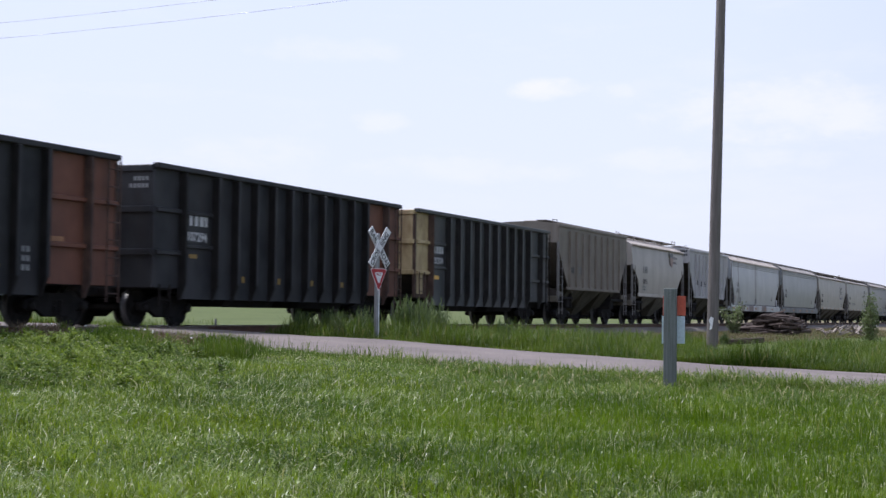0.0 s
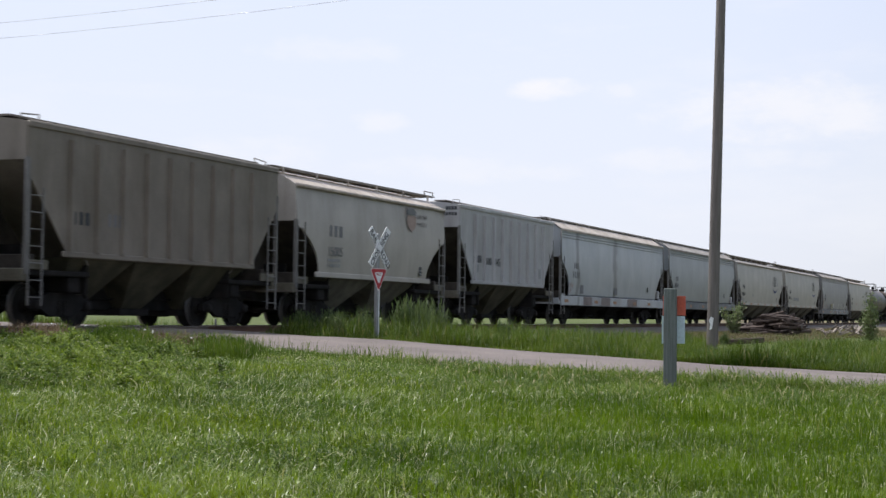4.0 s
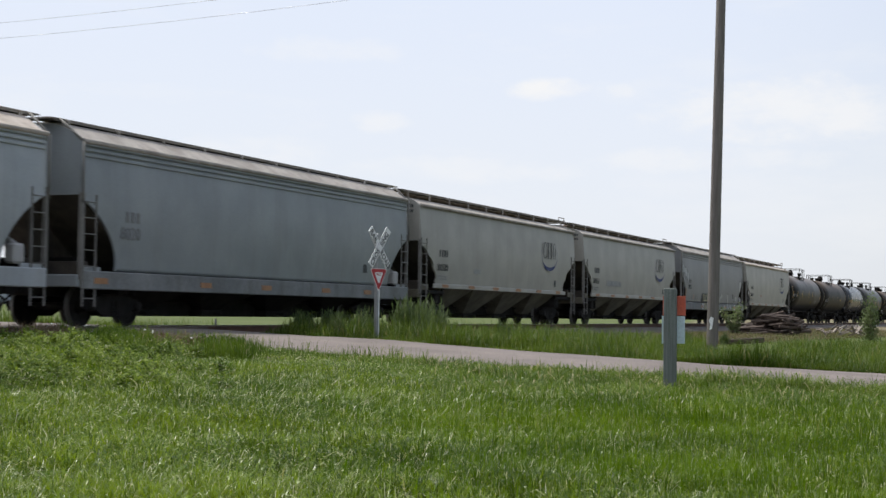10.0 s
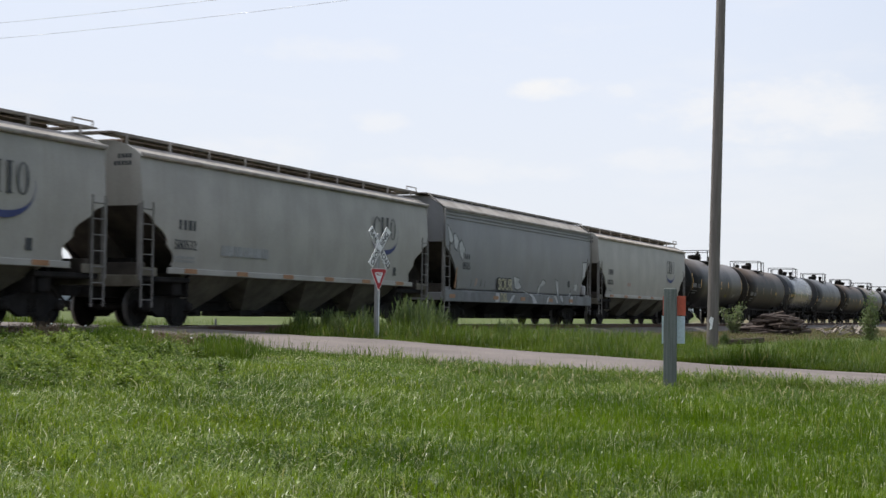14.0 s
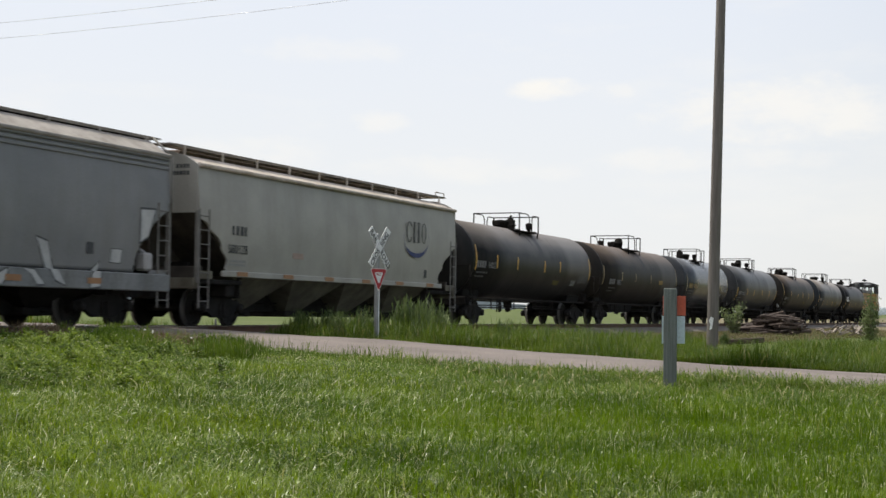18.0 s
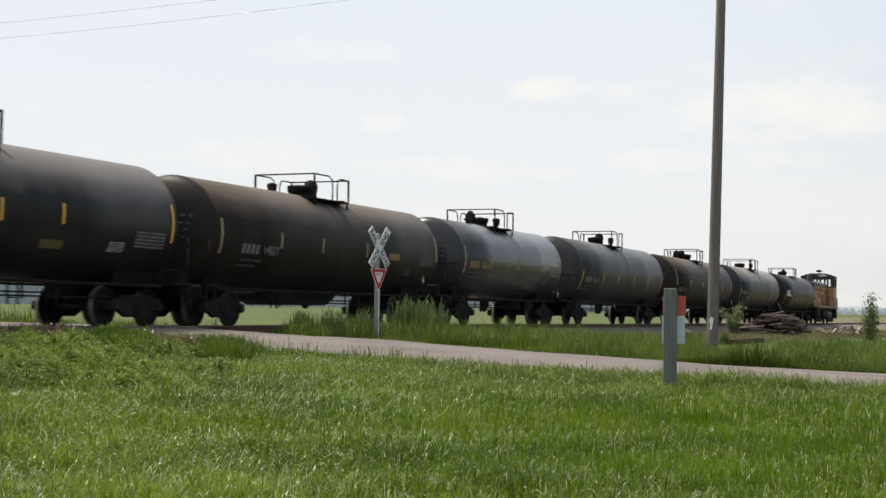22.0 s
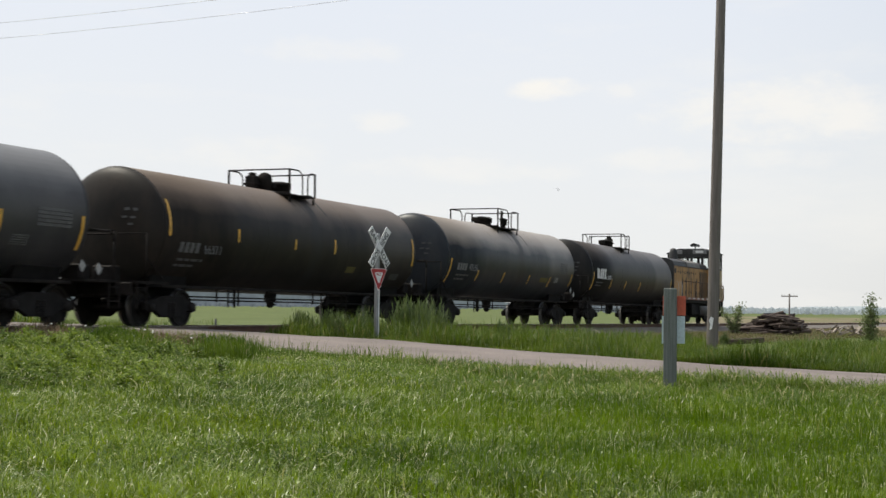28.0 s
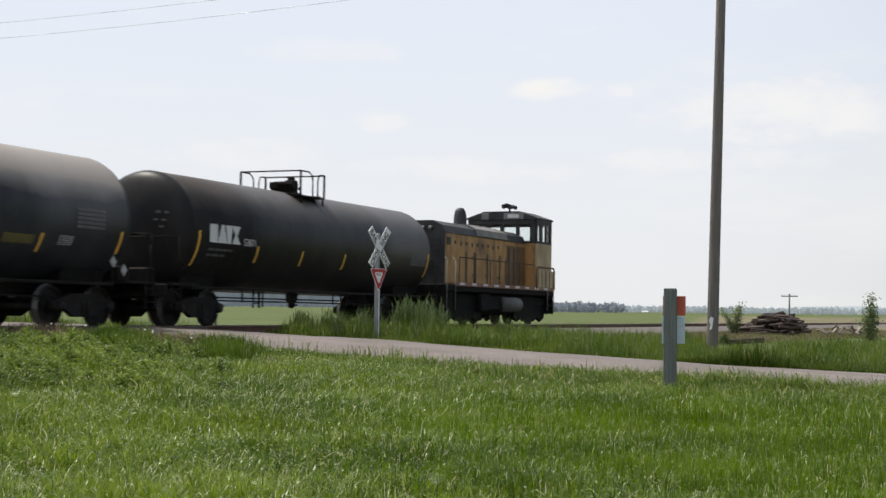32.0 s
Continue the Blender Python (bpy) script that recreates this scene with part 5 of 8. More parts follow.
def long_hopper(L, R, paint, label, number, roof=ROOFD):
    car, h = curved_hopper(L, R, paint, 4, True, label, 1.25, 4.04, 4.48, 1.35, 2.75, 4.53, band=True, roof=roof)
    if number:
        side_text(car, number, 0.4, -h + 1.42, hug(1.98, 0.3, 1.25, 4.04), 1.98, PALEST)
        bars(car, -h + 1.62, hug(2.36, 0.24, 1.25, 4.04), 2.36, 1, PALEST, 0.14, 0.06, 0.24, 3, "reporting_mark")
    bars(car, h - 3.2, hug(1.6, 0.26, 1.25, 4.04), 1.6, 1, DSTRIPE, 0.34, 0.05, 0.26, 1, "panel_stencil")
    bm = bmesh.new()
    bbox(bm, h - 0.95, h - 0.62, -1.5, -1.2, 1.3, 1.72, 0.05)
    tube(bm, (h - 0.78, -1.35, 1.7), (h - 0.78, -1.1, 1.85), 0.06)
    part("brake_valve", bm, GREYH, car, "pale grey brake valve")
    for k, x in enumerate((-h + 0.4, -h * 0.45, -h * 0.1, h * 0.3, h * 0.62)):
        bm = bmesh.new()
        box(bm, x, x + 0.5, -1.582, -1.572, 0.95, 1.08)
        part("reflective_patch", bm, OSTRIPE, car)
    return car, h


h7, hh = long_hopper(95.2, 112.6, BLUES, "bluish grey long hopper wagon with dark streaks, on the track", "", ROOFM)
bars(h7, -hh + 1.85, hug(2.42, 0.26, 1.25, 4.04), 2.42, 1, PALEST, 0.18, 0.06, 0.26, 3, "reporting_mark")
bars(h7, -hh + 1.72, hug(2.02, 0.28, 1.25, 4.04), 2.02, 1, PALEST, 0.15, 0.12, 0.28, 4, "reporting_mark")
for x, wd, m in ((-5.61, 1.26, RUSTP), (-4.3, 1.4, GREYH), (-2.86, 1.46, RUSTP), (-0.56, 1.15, GREYH), (1.59, 1.75, RUSTP)):
    bm = bmesh.new()
    box(bm, x, x + wd, -1.576, -1.568, 0.85, 1.22)
    part("sill_patch", bm, m, h7, "patch of different paint on the sill")
for x, wd, z, hgt in ((-5.78, 0.58, 1.36, 0.38), (-0.47, 0.76, 1.38, 0.33)):
    bars(h7, x, hug(z, hgt, 1.25, 4.04), z, 1, PALEST, wd, 0, hgt, 1, "paint_patch")
for k, (z, hgt) in enumerate(((1.6, 0.2), (1.36, 0.2))):
    bars(h7, -7.45, hug(z, hgt, 1.25, 4.04), z, 1, REDL, 0.1, 0.12, hgt, 3 - k, "stencil")
h8, hh = long_hopper(113.85, 131.2, BLUEH, "plain bluish grey long covered hopper wagon on the track", "8020")


def grain_hopper(L, R, number, label, roof=ROOFD):
    car, h = curved_hopper(L, R, GRAINP, 4, False, label, roof=roof, scallop=0.16)
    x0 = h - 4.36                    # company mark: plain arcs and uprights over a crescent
    arcs = ((0.27, 3.03, 0.25, 0.34, 35, 325), (1.45, 3.03, 0.2, 0.34, 0, 360))
    for cx, cz, rx, rz_, a0, a1 in arcs:
        bm = bmesh.new()
        rings = [[bm.verts.new((x0 + cx + k * rx * math.cos(radians(a0 + (a1 - a0) * i / 14)), -1.565, cz + (rz_ - (1 - k) * 0.35 * rx) * math.sin(radians(a0 + (a1 - a0) * i / 14)))) for i in range(15)] for k in (1.0, 0.62)]
        for i in range(14):
            bm.faces.new((rings[0][i], rings[0][i + 1], rings[1][i + 1], rings[1][i]))
        part("company_mark", bm, DSTRIPE, car)
    for cx in (0.62, 0.98):
        bm = bmesh.new()
        box(bm, x0 + cx, x0 + cx + 0.1, -1.568, -1.56, 2.7, 3.36)
        for zz in (2.7, 3.33):
            box(bm, x0 + cx - 0.05, x0 + cx + 0.15, -1.5675, -1.5605, zz, zz + 0.03)
        part("company_mark", bm, DSTRIPE, car)
    swoosh(car, x0 + 0.85, -1.565, 2.88, 0.68, BLUEL, 1.5)
    side_text(car, number, 0.335, -h + 1.42, hug(1.86, 0.25, 1.32, 3.98), 1.86, DSTRIPE)
    bars(car, -h + 1.6, hug(2.33, 0.24, 1.32, 3.98), 2.33, 1, DSTRIPE, 0.15, 0.06, 0.24, 4, "reporting_mark")
    bars(car, -h + 1.45, hug(1.5, 0.2, 1.32, 3.98), 1.64, 2, FADED, 0.1, 0.04, 0.06, 7)
    end_bars(car, -h - 0.034, -1.24, 3.9, 2, DSTRIPE, 0.07, 0.03, 0.1, 4)
    bars(car, -h + 4.9, hug(1.85, 0.16, 1.32, 4.0), 1.85, 1, REDL if number == "580128" else FADED, 0.9, 0.05, 0.16, 1, "panel_stencil")
    bars(car, h - 2.7, hug(1.58, 0.26, 1.32, 4.0), 1.58, 1, DSTRIPE, 0.3, 0.04, 0.26, 1, "panel_stencil")
    for k in range(6):
        x = -h + 1.9 + k * (2 * h - 4.4) / 5
        bm = bmesh.new()
        box(bm, x, x + 0.55, -1.522, -1.512, 1.29, 1.40)
        part("reflective_patch", bm, OSTRIPE, car)
    return car, h


GL = "beige smooth grain hopper wagon with a blue crescent mark"
h9, hh = grain_hopper(132.3, 149.1, "580580", GL)
h10, hh = grain_hopper(150.5, 167.3, "580532", GL)
bars(h10, -4.8, hug(1.78, 0.26, 1.32, 3.98), 1.78, 1, FADED, 0.16, 0.0, 0.26, 15, "paint_patch")
h11, hh = long_hopper(168.75, 185.9, GRAFH, "dull grey long hopper wagon with graffiti along its sill", "")


def cut_at(pts, z, upper):
    """The part of an outline of (x, z) points above or below the height z."""
    out = []
    for p, q in zip(pts, pts[1:] + pts[:1]):
        inside_p, inside_q = (p[1] >= z) == upper, (q[1] >= z) == upper
        if inside_p:
            out.append(p)
        if inside_p != inside_q:
            k = (z - p[1]) / (q[1] - p[1])
            out.append((p[0] + k * (q[0] - p[0]), z))
    return out


def spray(car, pts, material, label="pale spray-painted graffiti shape", outline=0.06):
    """A painted shape with a dark outline that runs over the sill and up the bowed side."""
    cx, cz = sum(p[0] for p in pts) / len(pts), sum(p[1] for p in pts) / len(pts)
    for edge, m, proud in ((outline, DSTRIPE, 0.0), (0.0, material, 0.004)):
        if m is DSTRIPE and not outline:
            continue
        big = []
        for p in pts:
            d = math.hypot(p[0] - cx, p[1] - cz) + 1e-6
            big.append((p[0] + (p[0] - cx) / d * edge, p[1] + (p[1] - cz) / d * edge))
        bm = bmesh.new()
        low = cut_at(big, 1.225, False)
        if len(low) > 2:
            bm.faces.new([bm.verts.new((p[0], -1.574 - proud, max(0.84, p[1]))) for p in low])
        edges_ = [1.235 + 0.2 * k for k in range(14)]
        for z0, z1 in zip(edges_, edges_[1:]):
            strip = cut_at(cut_at(big, z0, True), z1, False) if max(p[1] for p in big) > z0 else []
            if len(strip) > 2:
                bm.faces.new([bm.verts.new((p[0], hug(p[1], 0, 1.25, 4.04) - 0.002 - proud, p[1])) for p in strip])
        part("graffiti", bm, m, car, label if m is material else "dark graffiti outline")


GREYW = "pale grey-white graffiti shape with a dark outline"
spray(h11, [(-8.23, 3.47), (-7.97, 3.22), (-7.78, 2.97), (-7.9, 2.85), (-8.1, 2.9)], SPRAYW, GREYW)
spray(h11, [(-7.72, 3.12), (-7.56, 3.18), (-7.5, 2.98), (-7.37, 3.1), (-7.27, 2.9), (-7.45, 2.62), (-7.68, 2.72)], SPRAYW, GREYW)
spray(h11, [(-7.2, 2.86), (-7.02, 2.98), (-6.72, 2.7), (-6.74, 2.5), (-6.88, 2.58), (-6.86, 2.3), (-7.15, 2.5)], SPRAYW, GREYW)
spray(h11, [(-7.07, 2.76), (-6.95, 2.78), (-6.9, 2.64), (-7.04, 2.62)], DSTRIPE, "dark graffiti eye", 0.0)
spray(h11, [(-7.9, 2.78), (-7.6, 2.62), (-7.2, 2.45), (-6.95, 2.22), (-7.25, 2.4), (-7.7, 2.62)], DSTRIPE, "dark graffiti shadow", 0.0)
spray(h11, [(-7.5, 1.28), (-7.42, 2.0), (-7.3, 2.05), (-7.38, 1.3)], OSTRIPE, "thin orange graffiti stroke", 0.0)
side_text(h11, "SOUR", 0.6, -3.3, -1.53, 1.33, DSTRIPE, 0.05)
side_text(h11, "SOUR", 0.6, -3.3, -1.536, 1.33, PALEY, 0.012)
side_text(h11, "DSL", 0.46, -3.15, -1.58, 0.88, PALEY, 0.012)
for q in ([(-3.7, 0.86), (-3.25, 0.86), (-3.22, 1.2), (-3.66, 1.21)], [(-2.2, 0.85), (-1.95, 0.86), (-1.5, 1.16), (-1.8, 1.15)], [(-1.49, 1.86), (-0.81, 1.79), (-0.92, 1.68), (-0.48, 1.47), (-1.0, 1.36), (-1.26, 1.44)],
          [(-0.35, 1.36), (0.42, 1.24), (0.75, 1.12), (1.13, 0.86), (0.62, 0.86), (0.45, 1.1)], [(1.41, 1.2), (1.53, 1.51), (2.01, 1.83), (2.41, 1.73), (2.15, 1.62), (1.78, 1.55), (1.62, 1.22)],
          [(2.24, 0.86), (2.4, 1.1), (2.66, 1.2), (2.6, 1.0), (2.44, 0.86)], [(3.14, 1.22), (3.5, 1.19), (3.84, 0.9), (3.6, 0.9), (3.4, 1.1)], [(3.64, 1.88), (4.01, 1.79), (4.2, 1.34), (4.54, 0.9), (4.2, 1.0), (3.98, 1.3)],
          [(5.44, 0.86), (5.5, 1.17), (5.88, 1.44), (5.8, 1.15), (5.78, 0.9)]):
    spray(h11, q, SPRAYW, GREYW, 0.045)
for x, wd, z in ((-6.0, 0.16, 1.36), (-5.6, 0.3, 1.4), (-5.05, 0.2, 1.38), (-4.6, 0.12, 1.34)):
    spray(h11, [(x, z), (x + wd * 0.4, z + 0.3), (x + wd, z + 0.26), (x + wd * 0.8, z + 0.05)], PALEST if x != -5.6 else REDL, "dull tag", 0.0)
for x in (-6.9, -6.2, -5.3, -4.7):
    spray(h11, [(x, 0.88), (x + 0.5, 0.88), (x + 0.42, 1.18), (x + 0.05, 1.16)], PALEST, "faded sill tag", 0.0)
spray(h11, [(7.37, 2.7), (7.95, 2.72), (7.7, 2.1), (7.39, 1.95)], SPRAYW, "pale grey painted flag shape")
spray(h11, [(6.28, 1.45), (6.66, 1.44), (6.7, 1.74), (6.3, 1.74)], SPRAYW, "pale painted square", 0.03)
bars(h11, -6.68, hug(2.34, 0.2, 1.25, 4.04), 2.34, 1, DSTRIPE, 0.12, 0.06, 0.18, 3, "reporting_mark")
side_text(h11, "8925", 0.36, -6.85, hug(1.98, 0.25, 1.25, 4.04), 1.98, DSTRIPE)
h12, hh12 = grain_hopper(187.2, 204.0, "580128", GL, ROOFM)


# ---- tank cars ----
RAIL_TOP = 2.17


def tank_car(A, B, paint, label, number, mark, text, plat, gear, stripes, panels, stripe_m=YSTRIPE, logo=False, r=1.48, zc=2.43, gaps=(2.0, 2.0), tags=(), belly=()):
    """A tank shell from A to B along the train. text: distance from A and height of its number; plat: ends of the top platform;
    gear: fittings on top (kind, place, y); stripes: (place, angles between which each runs up the shell); panels: (from, to, angles, paint)."""
    s0, h = (A + B) / 2, (B - A) / 2
    car = vehicle("tank_car", label, "freight car", s0)
    bm = bmesh.new()
    lathe(bm, [(-h, r), (-h * 0.5, r), (0.0, r), (h * 0.5, r), (h, r)], "x", 56, (0, 0, zc))
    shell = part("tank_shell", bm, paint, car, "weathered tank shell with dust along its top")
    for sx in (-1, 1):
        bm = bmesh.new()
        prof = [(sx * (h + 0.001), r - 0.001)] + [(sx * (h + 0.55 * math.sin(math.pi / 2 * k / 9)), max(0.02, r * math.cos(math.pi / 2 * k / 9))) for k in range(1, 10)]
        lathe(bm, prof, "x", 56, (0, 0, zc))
        part("tank_head", bm, SHADED_HEADS[paint.name], car, "smooth domed tank head")
    for x in (-h, -h * 0.33, h * 0.33, h):
        bm = bmesh.new()
        lathe(bm, [(x - 0.012, r), (x - 0.008, r + 0.002), (x + 0.008, r + 0.002), (x + 0.012, r)], "x", 56, (0, 0, zc))
        part("weld_seam", bm, paint, shell)
    # saddle, sills and walkway edge
    for sx, gap_ in zip((-1, 1), gaps):
        e = max(0.6, gap_ / 2 - 0.3)   # how far the end sill stands out
        bm = bmesh.new()
        bbox(bm, min(sx * (h + e), sx * (h - 2.6)), max(sx * (h + e), sx * (h - 2.6)), -0.38, 0.38, 0.68, 1.0, 0.03)
        prism(bm, [(-0.95, 1.3), (-0.9, 0.95), (0.9, 0.95), (0.95, 1.3)], sx * (h - 0.95) - 0.8, sx * (h - 0.95) + 0.8)
        part("stub_sill", bm, OILY, car)
        bm = bmesh.new()
        box(bm, min(sx * (h + e), sx * (h - 0.1)), max(sx * (h + e), sx * (h - 0.1)), -1.5, 1.5, 1.0, 1.06)
        er = sx * (h + (0.85 if sx > 0 else 0.62) * e)
        pipe(bm, [(er, -1.45, 1.05), (er, -1.45, RAIL_TOP), (er, 1.45, RAIL_TOP), (er, 1.45, 1.05)], 0.02)
        if sx > 0:                   # rounded hoop beside the step
            pipe(bm, [(h + 0.12, -1.46, RAIL_TOP - 0.03), (er - 0.22, -1.46, RAIL_TOP - 0.03), (er - 0.08, -1.46, RAIL_TOP - 0.1), (er - 0.04, -1.46, RAIL_TOP - 0.25), (er - 0.04, -1.46, 1.05)], 0.022)
        else:
            tube(bm, (er, -1.45, 1.6), (-h + 0.1, -1.4, 1.06), 0.018, 6)
        ladder(bm, min(sx * (h + e - 0.45), sx * (h + e - 0.05)), max(sx * (h + e - 0.45), sx * (h + e - 0.05)), -1.5, 0.42, 1.05, 2)
        bbox(bm, sx * (h + e) - 0.06, sx * (h + e) + 0.06, -1.4, 1.4, 0.72, 1.02, 0.02)
        bbox(bm, sx * (h + e - 0.3) - 0.2, sx * (h + e - 0.3) + 0.2, -0.75, -0.2, 1.06, 1.42, 0.04)
        part("end_railing", bm, RAILING, car)
    for place, z in tags:
        bm = bmesh.new()
        prism(bm, [(place - s0 + p[0], z + p[1]) for p in ((-0.12, 0), (0, -0.14), (0.12, 0), (0, 0.14))], -1.53, -1.52, "y")
        card = part("placard", bm, FADED, car, "pale diamond hazard placard")
        bm = bmesh.new()
        bbox(bm, place - s0 - 0.015, place - s0 + 0.015, -1.518, -1.48, 1.0, z + 0.1, 0.004)
        part("bracket", bm, RAILING, card)
    for sy in (-1, 1):
        bm = bmesh.new()
        bbox(bm, -h + 0.2, h - 0.2, sy * 1.22 - 0.03, sy * 1.22 + 0.03, 0.93, 1.0, 0.008)
        part("side_sill", bm, RAILING, car)
    if belly:                        # sagging bottom sheet of a sloped tank
        b0, b1 = belly[0] - s0, belly[1] - s0
        bm = bmesh.new()
        prism(bm, [(b0, 1.0), (b0 + 0.35, 0.78), (b0 + 0.9, 0.58), (b1 - 0.8, 0.6), (b1 - 0.3, 0.78), (b1, 1.0)], -0.5, 0.5, "y")
        part("sloped_bottom", bm, UNDER, car, "dark sloped bottom of the tank")
    # rods, hangers and steps below the shell
    for y, z in ((-0.9, 0.66), (-0.4, 0.75)):
        bm = bmesh.new()
        tube(bm, (-h + 1.6, y, z), (h - 1.8, y, z), 0.02, 6)
        part("brake_rod", bm, UNDER, car)
    for q, low in ((-0.56, 0.62), (-0.44, 0.5), (-0.41, 0.52), (-0.2, 0.6), (0.17, 0.62), (0.3, 0.6), (0.47, 0.64)):
        bm = bmesh.new()
        bbox(bm, q * h - 0.022, q * h + 0.022, -0.94, -0.9, low, 1.02, 0.006)
        part("hanger", bm, UNDER, car)
    for q in (-0.5, 0.22, 0.4):
        bm = bmesh.new()
        ladder(bm, q * h, q * h + 0.34, -1.0, 0.48, 1.02, 2, 0.016)
        part("step_ladder", bm, RAILING, car)
    bm = bmesh.new()
    lathe(bm, [(0.5, 0.04), (0.54, 0.1), (0.66, 0.11), (0.7, 0.17), (0.86, 0.18), (1.0, 0.22)], "z", 14, (0.05 * h, 0, 0))
    tube(bm, (0.05 * h - 0.16, -0.1, 0.6), (0.05 * h + 0.16, -0.1, 0.6), 0.025, 6)
    part("bottom_valve", bm, UNDER, car)
    # top platform
    top = zc + r
    p0, p1 = plat[0] - s0, plat[1] - s0
    bm = bmesh.new()
    for sy in (-1, 1):
        bbox(bm, p0, p1, sy * 0.8 - 0.2, sy * 0.8 + 0.2, top - 0.17, top - 0.13, 0.01)
        for x in (p0 + 0.06, p1 - 0.06):
            box(bm, x - 0.03, x + 0.03, sy * 0.97 - 0.02, sy * 0.97 + 0.02, top - 0.36, top - 0.15)
    for x in (p0, p1 - 0.25):
        bbox(bm, x, x + 0.25, -0.9, 0.9, top - 0.12, top - 0.08, 0.01)
    part("platform", bm, RAILING, car, "dark steel top platform")
    zt = top + 0.56
    gap0 = p0 + 0.55 * (p1 - p0)
    for sy in (-1, 1):
        y = sy * 0.98
        bm = bmesh.new()
        box(bm, p0 - 0.03, p0 + 0.03, y - 0.02, y + 0.02, top - 0.15, zt)
        pipe(bm, [(p0, y, zt), (gap0 - 0.3, y, zt), (gap0 - 0.12, y, zt - 0.08), (gap0 - 0.06, y, zt - 0.22), (gap0 - 0.06, y, top - 0.15)], 0.021)
        part("platform_railing", bm, RAILING, car)
        bm = bmesh.new()
        pipe(bm, [(gap0 + 0.25, y, top - 0.15), (gap0 + 0.25, y, zt - 0.22), (gap0 + 0.32, y, zt - 0.06), (gap0 + 0.45, y, zt - 0.03), (p1, y, zt - 0.03)], 0.021)
        box(bm, p1 - 0.03, p1 + 0.03, y - 0.02, y + 0.02, top - 0.15, zt - 0.01)
        part("platform_railing", bm, RAILING, car)
    for x, zr in ((p0, zt), (p1, zt - 0.03)):
        bm = bmesh.new()
        tube(bm, (x, -0.98, zr), (x, 0.98, zr), 0.021)
        part("cross_rail", bm, RAILING, car)
    # drips and shadows of the platform railing, laid on as dark streaks
    g = np.random.default_rng(int(A))
    for k in range(6):
        x, wd, a1 = p0 + (p1 - p0) * (0.12 + 0.9 * k / 5) + g.uniform(-0.1, 0.1), g.uniform(0.03, 0.09), g.uniform(28, 58)
        bm = bmesh.new()
        prev = None
        for i in range(9):
            a, ww = radians(80 + (a1 - 80) * i / 8), wd * (1.25 - 0.9 * i / 8)
            xm = x + 0.05 * math.sin(i * 0.9 + k) + 0.02 * i * (k % 3 - 0.4)
            cur = [bm.verts.new((xm + d, -(r + 0.004) * math.cos(a), zc + (r + 0.004) * math.sin(a))) for d in (-ww, ww)]
            if prev:
                bm.faces.new((prev[0], prev[1], cur[1], cur[0]))
            prev = cur
        part("drip_shade_streak", bm, DRIPSHADE, shell, "dark drip and railing shade painted on the shell")
    for kind, place, y in gear:
        x = place - s0
        bm = bmesh.new()
        if kind == "manway":
            lathe(bm, [(top - 0.08, 0.3), (top + 0.18, 0.3), (top + 0.19, 0.35), (top + 0.25, 0.35), (top + 0.29, 0.26), (top + 0.32, 0.08)], "z", 20, (x, y, 0))
            for k in range(8):
                a = k * math.pi / 4
                tube(bm, (x + 0.33 * math.cos(a), y + 0.33 * math.sin(a), top + 0.1), (x + 0.33 * math.cos(a), y + 0.33 * math.sin(a), top + 0.29), 0.028, 6)
            bbox(bm, x - 0.5, x - 0.3, y - 0.08, y + 0.08, top + 0.08, top + 0.26, 0.02)
            part("manway", bm, RAILING, car, "dark bolted manway")
        elif kind == "dome":
            lathe(bm, [(top - 0.08, 0.19), (top + 0.16, 0.19), (top + 0.18, 0.21), (top + 0.34, 0.215), (top + 0.45, 0.18), (top + 0.51, 0.1), (top + 0.53, 0.02)], "z", 18, (x, y, 0))
            part("relief_valve", bm, RAILING, car, "dark domed relief valve")
        elif kind == "housing":
            bbox(bm, x - 0.16, x + 0.16, y - 0.16, y + 0.16, top - 0.06, top + 0.4, 0.03)
            bbox(bm, x - 0.2, x + 0.2, y - 0.2, y + 0.2, top + 0.14, top + 0.2, 0.015)
            lathe(bm, [(top + 0.39, 0.12), (top + 0.48, 0.11), (top + 0.51, 0.04)], "z", 12, (x, y, 0))
            part("valve_housing", bm, RAILING, car)
        elif kind == "post":
            tube(bm, (x, y, top - 0.2), (x, y, zt + 0.02), 0.055, 10)
            lathe(bm, [(top + 0.2, 0.06), (top + 0.21, 0.1), (top + 0.27, 0.1), (top + 0.28, 0.06)], "z", 12, (x, y, 0))
            part("vent_post", bm, RAILING, car)
        else:
            base_z = zc + math.sqrt(max(0.1, r * r - y * y))
            lathe(bm, [(base_z - 0.05, 0.08), (base_z + 0.14, 0.08), (base_z + 0.14, 0.13), (base_z + 0.24, 0.13), (base_z + 0.32, 0.15), (base_z + 0.38, 0.15), (base_z + 0.42, 0.05)], "z", 12, (x, y, 0))
            part("vacuum_valve", bm, RAILING, car)
    # reflective stripes on the near and far side
    for place, a0, a1 in stripes:
        x = place - s0
        n = 6
        for sy in (-1, 1):
            bm = bmesh.new()
            prev = None
            for k in range(n + 1):
                a = radians(a0 + (a1 - a0) * k / n)
                cur = [bm.verts.new((x + dx, sy * (r + 0.006) * math.cos(a), zc + (r + 0.006) * math.sin(a))) for dx in (-0.045, 0.045)]
                if prev:
                    bm.faces.new((prev[0], prev[1], cur[1], cur[0]))
                prev = cur
            part("reflective_stripe", bm, stripe_m, car, "yellow reflective stripe" if stripe_m is YSTRIPE else "faded tan reflective stripe")

    def on_shell(x, z, dy=0.008):
        u = (z - zc) / r
        return -(r + dy) * math.sqrt(max(0, 1 - u * u))

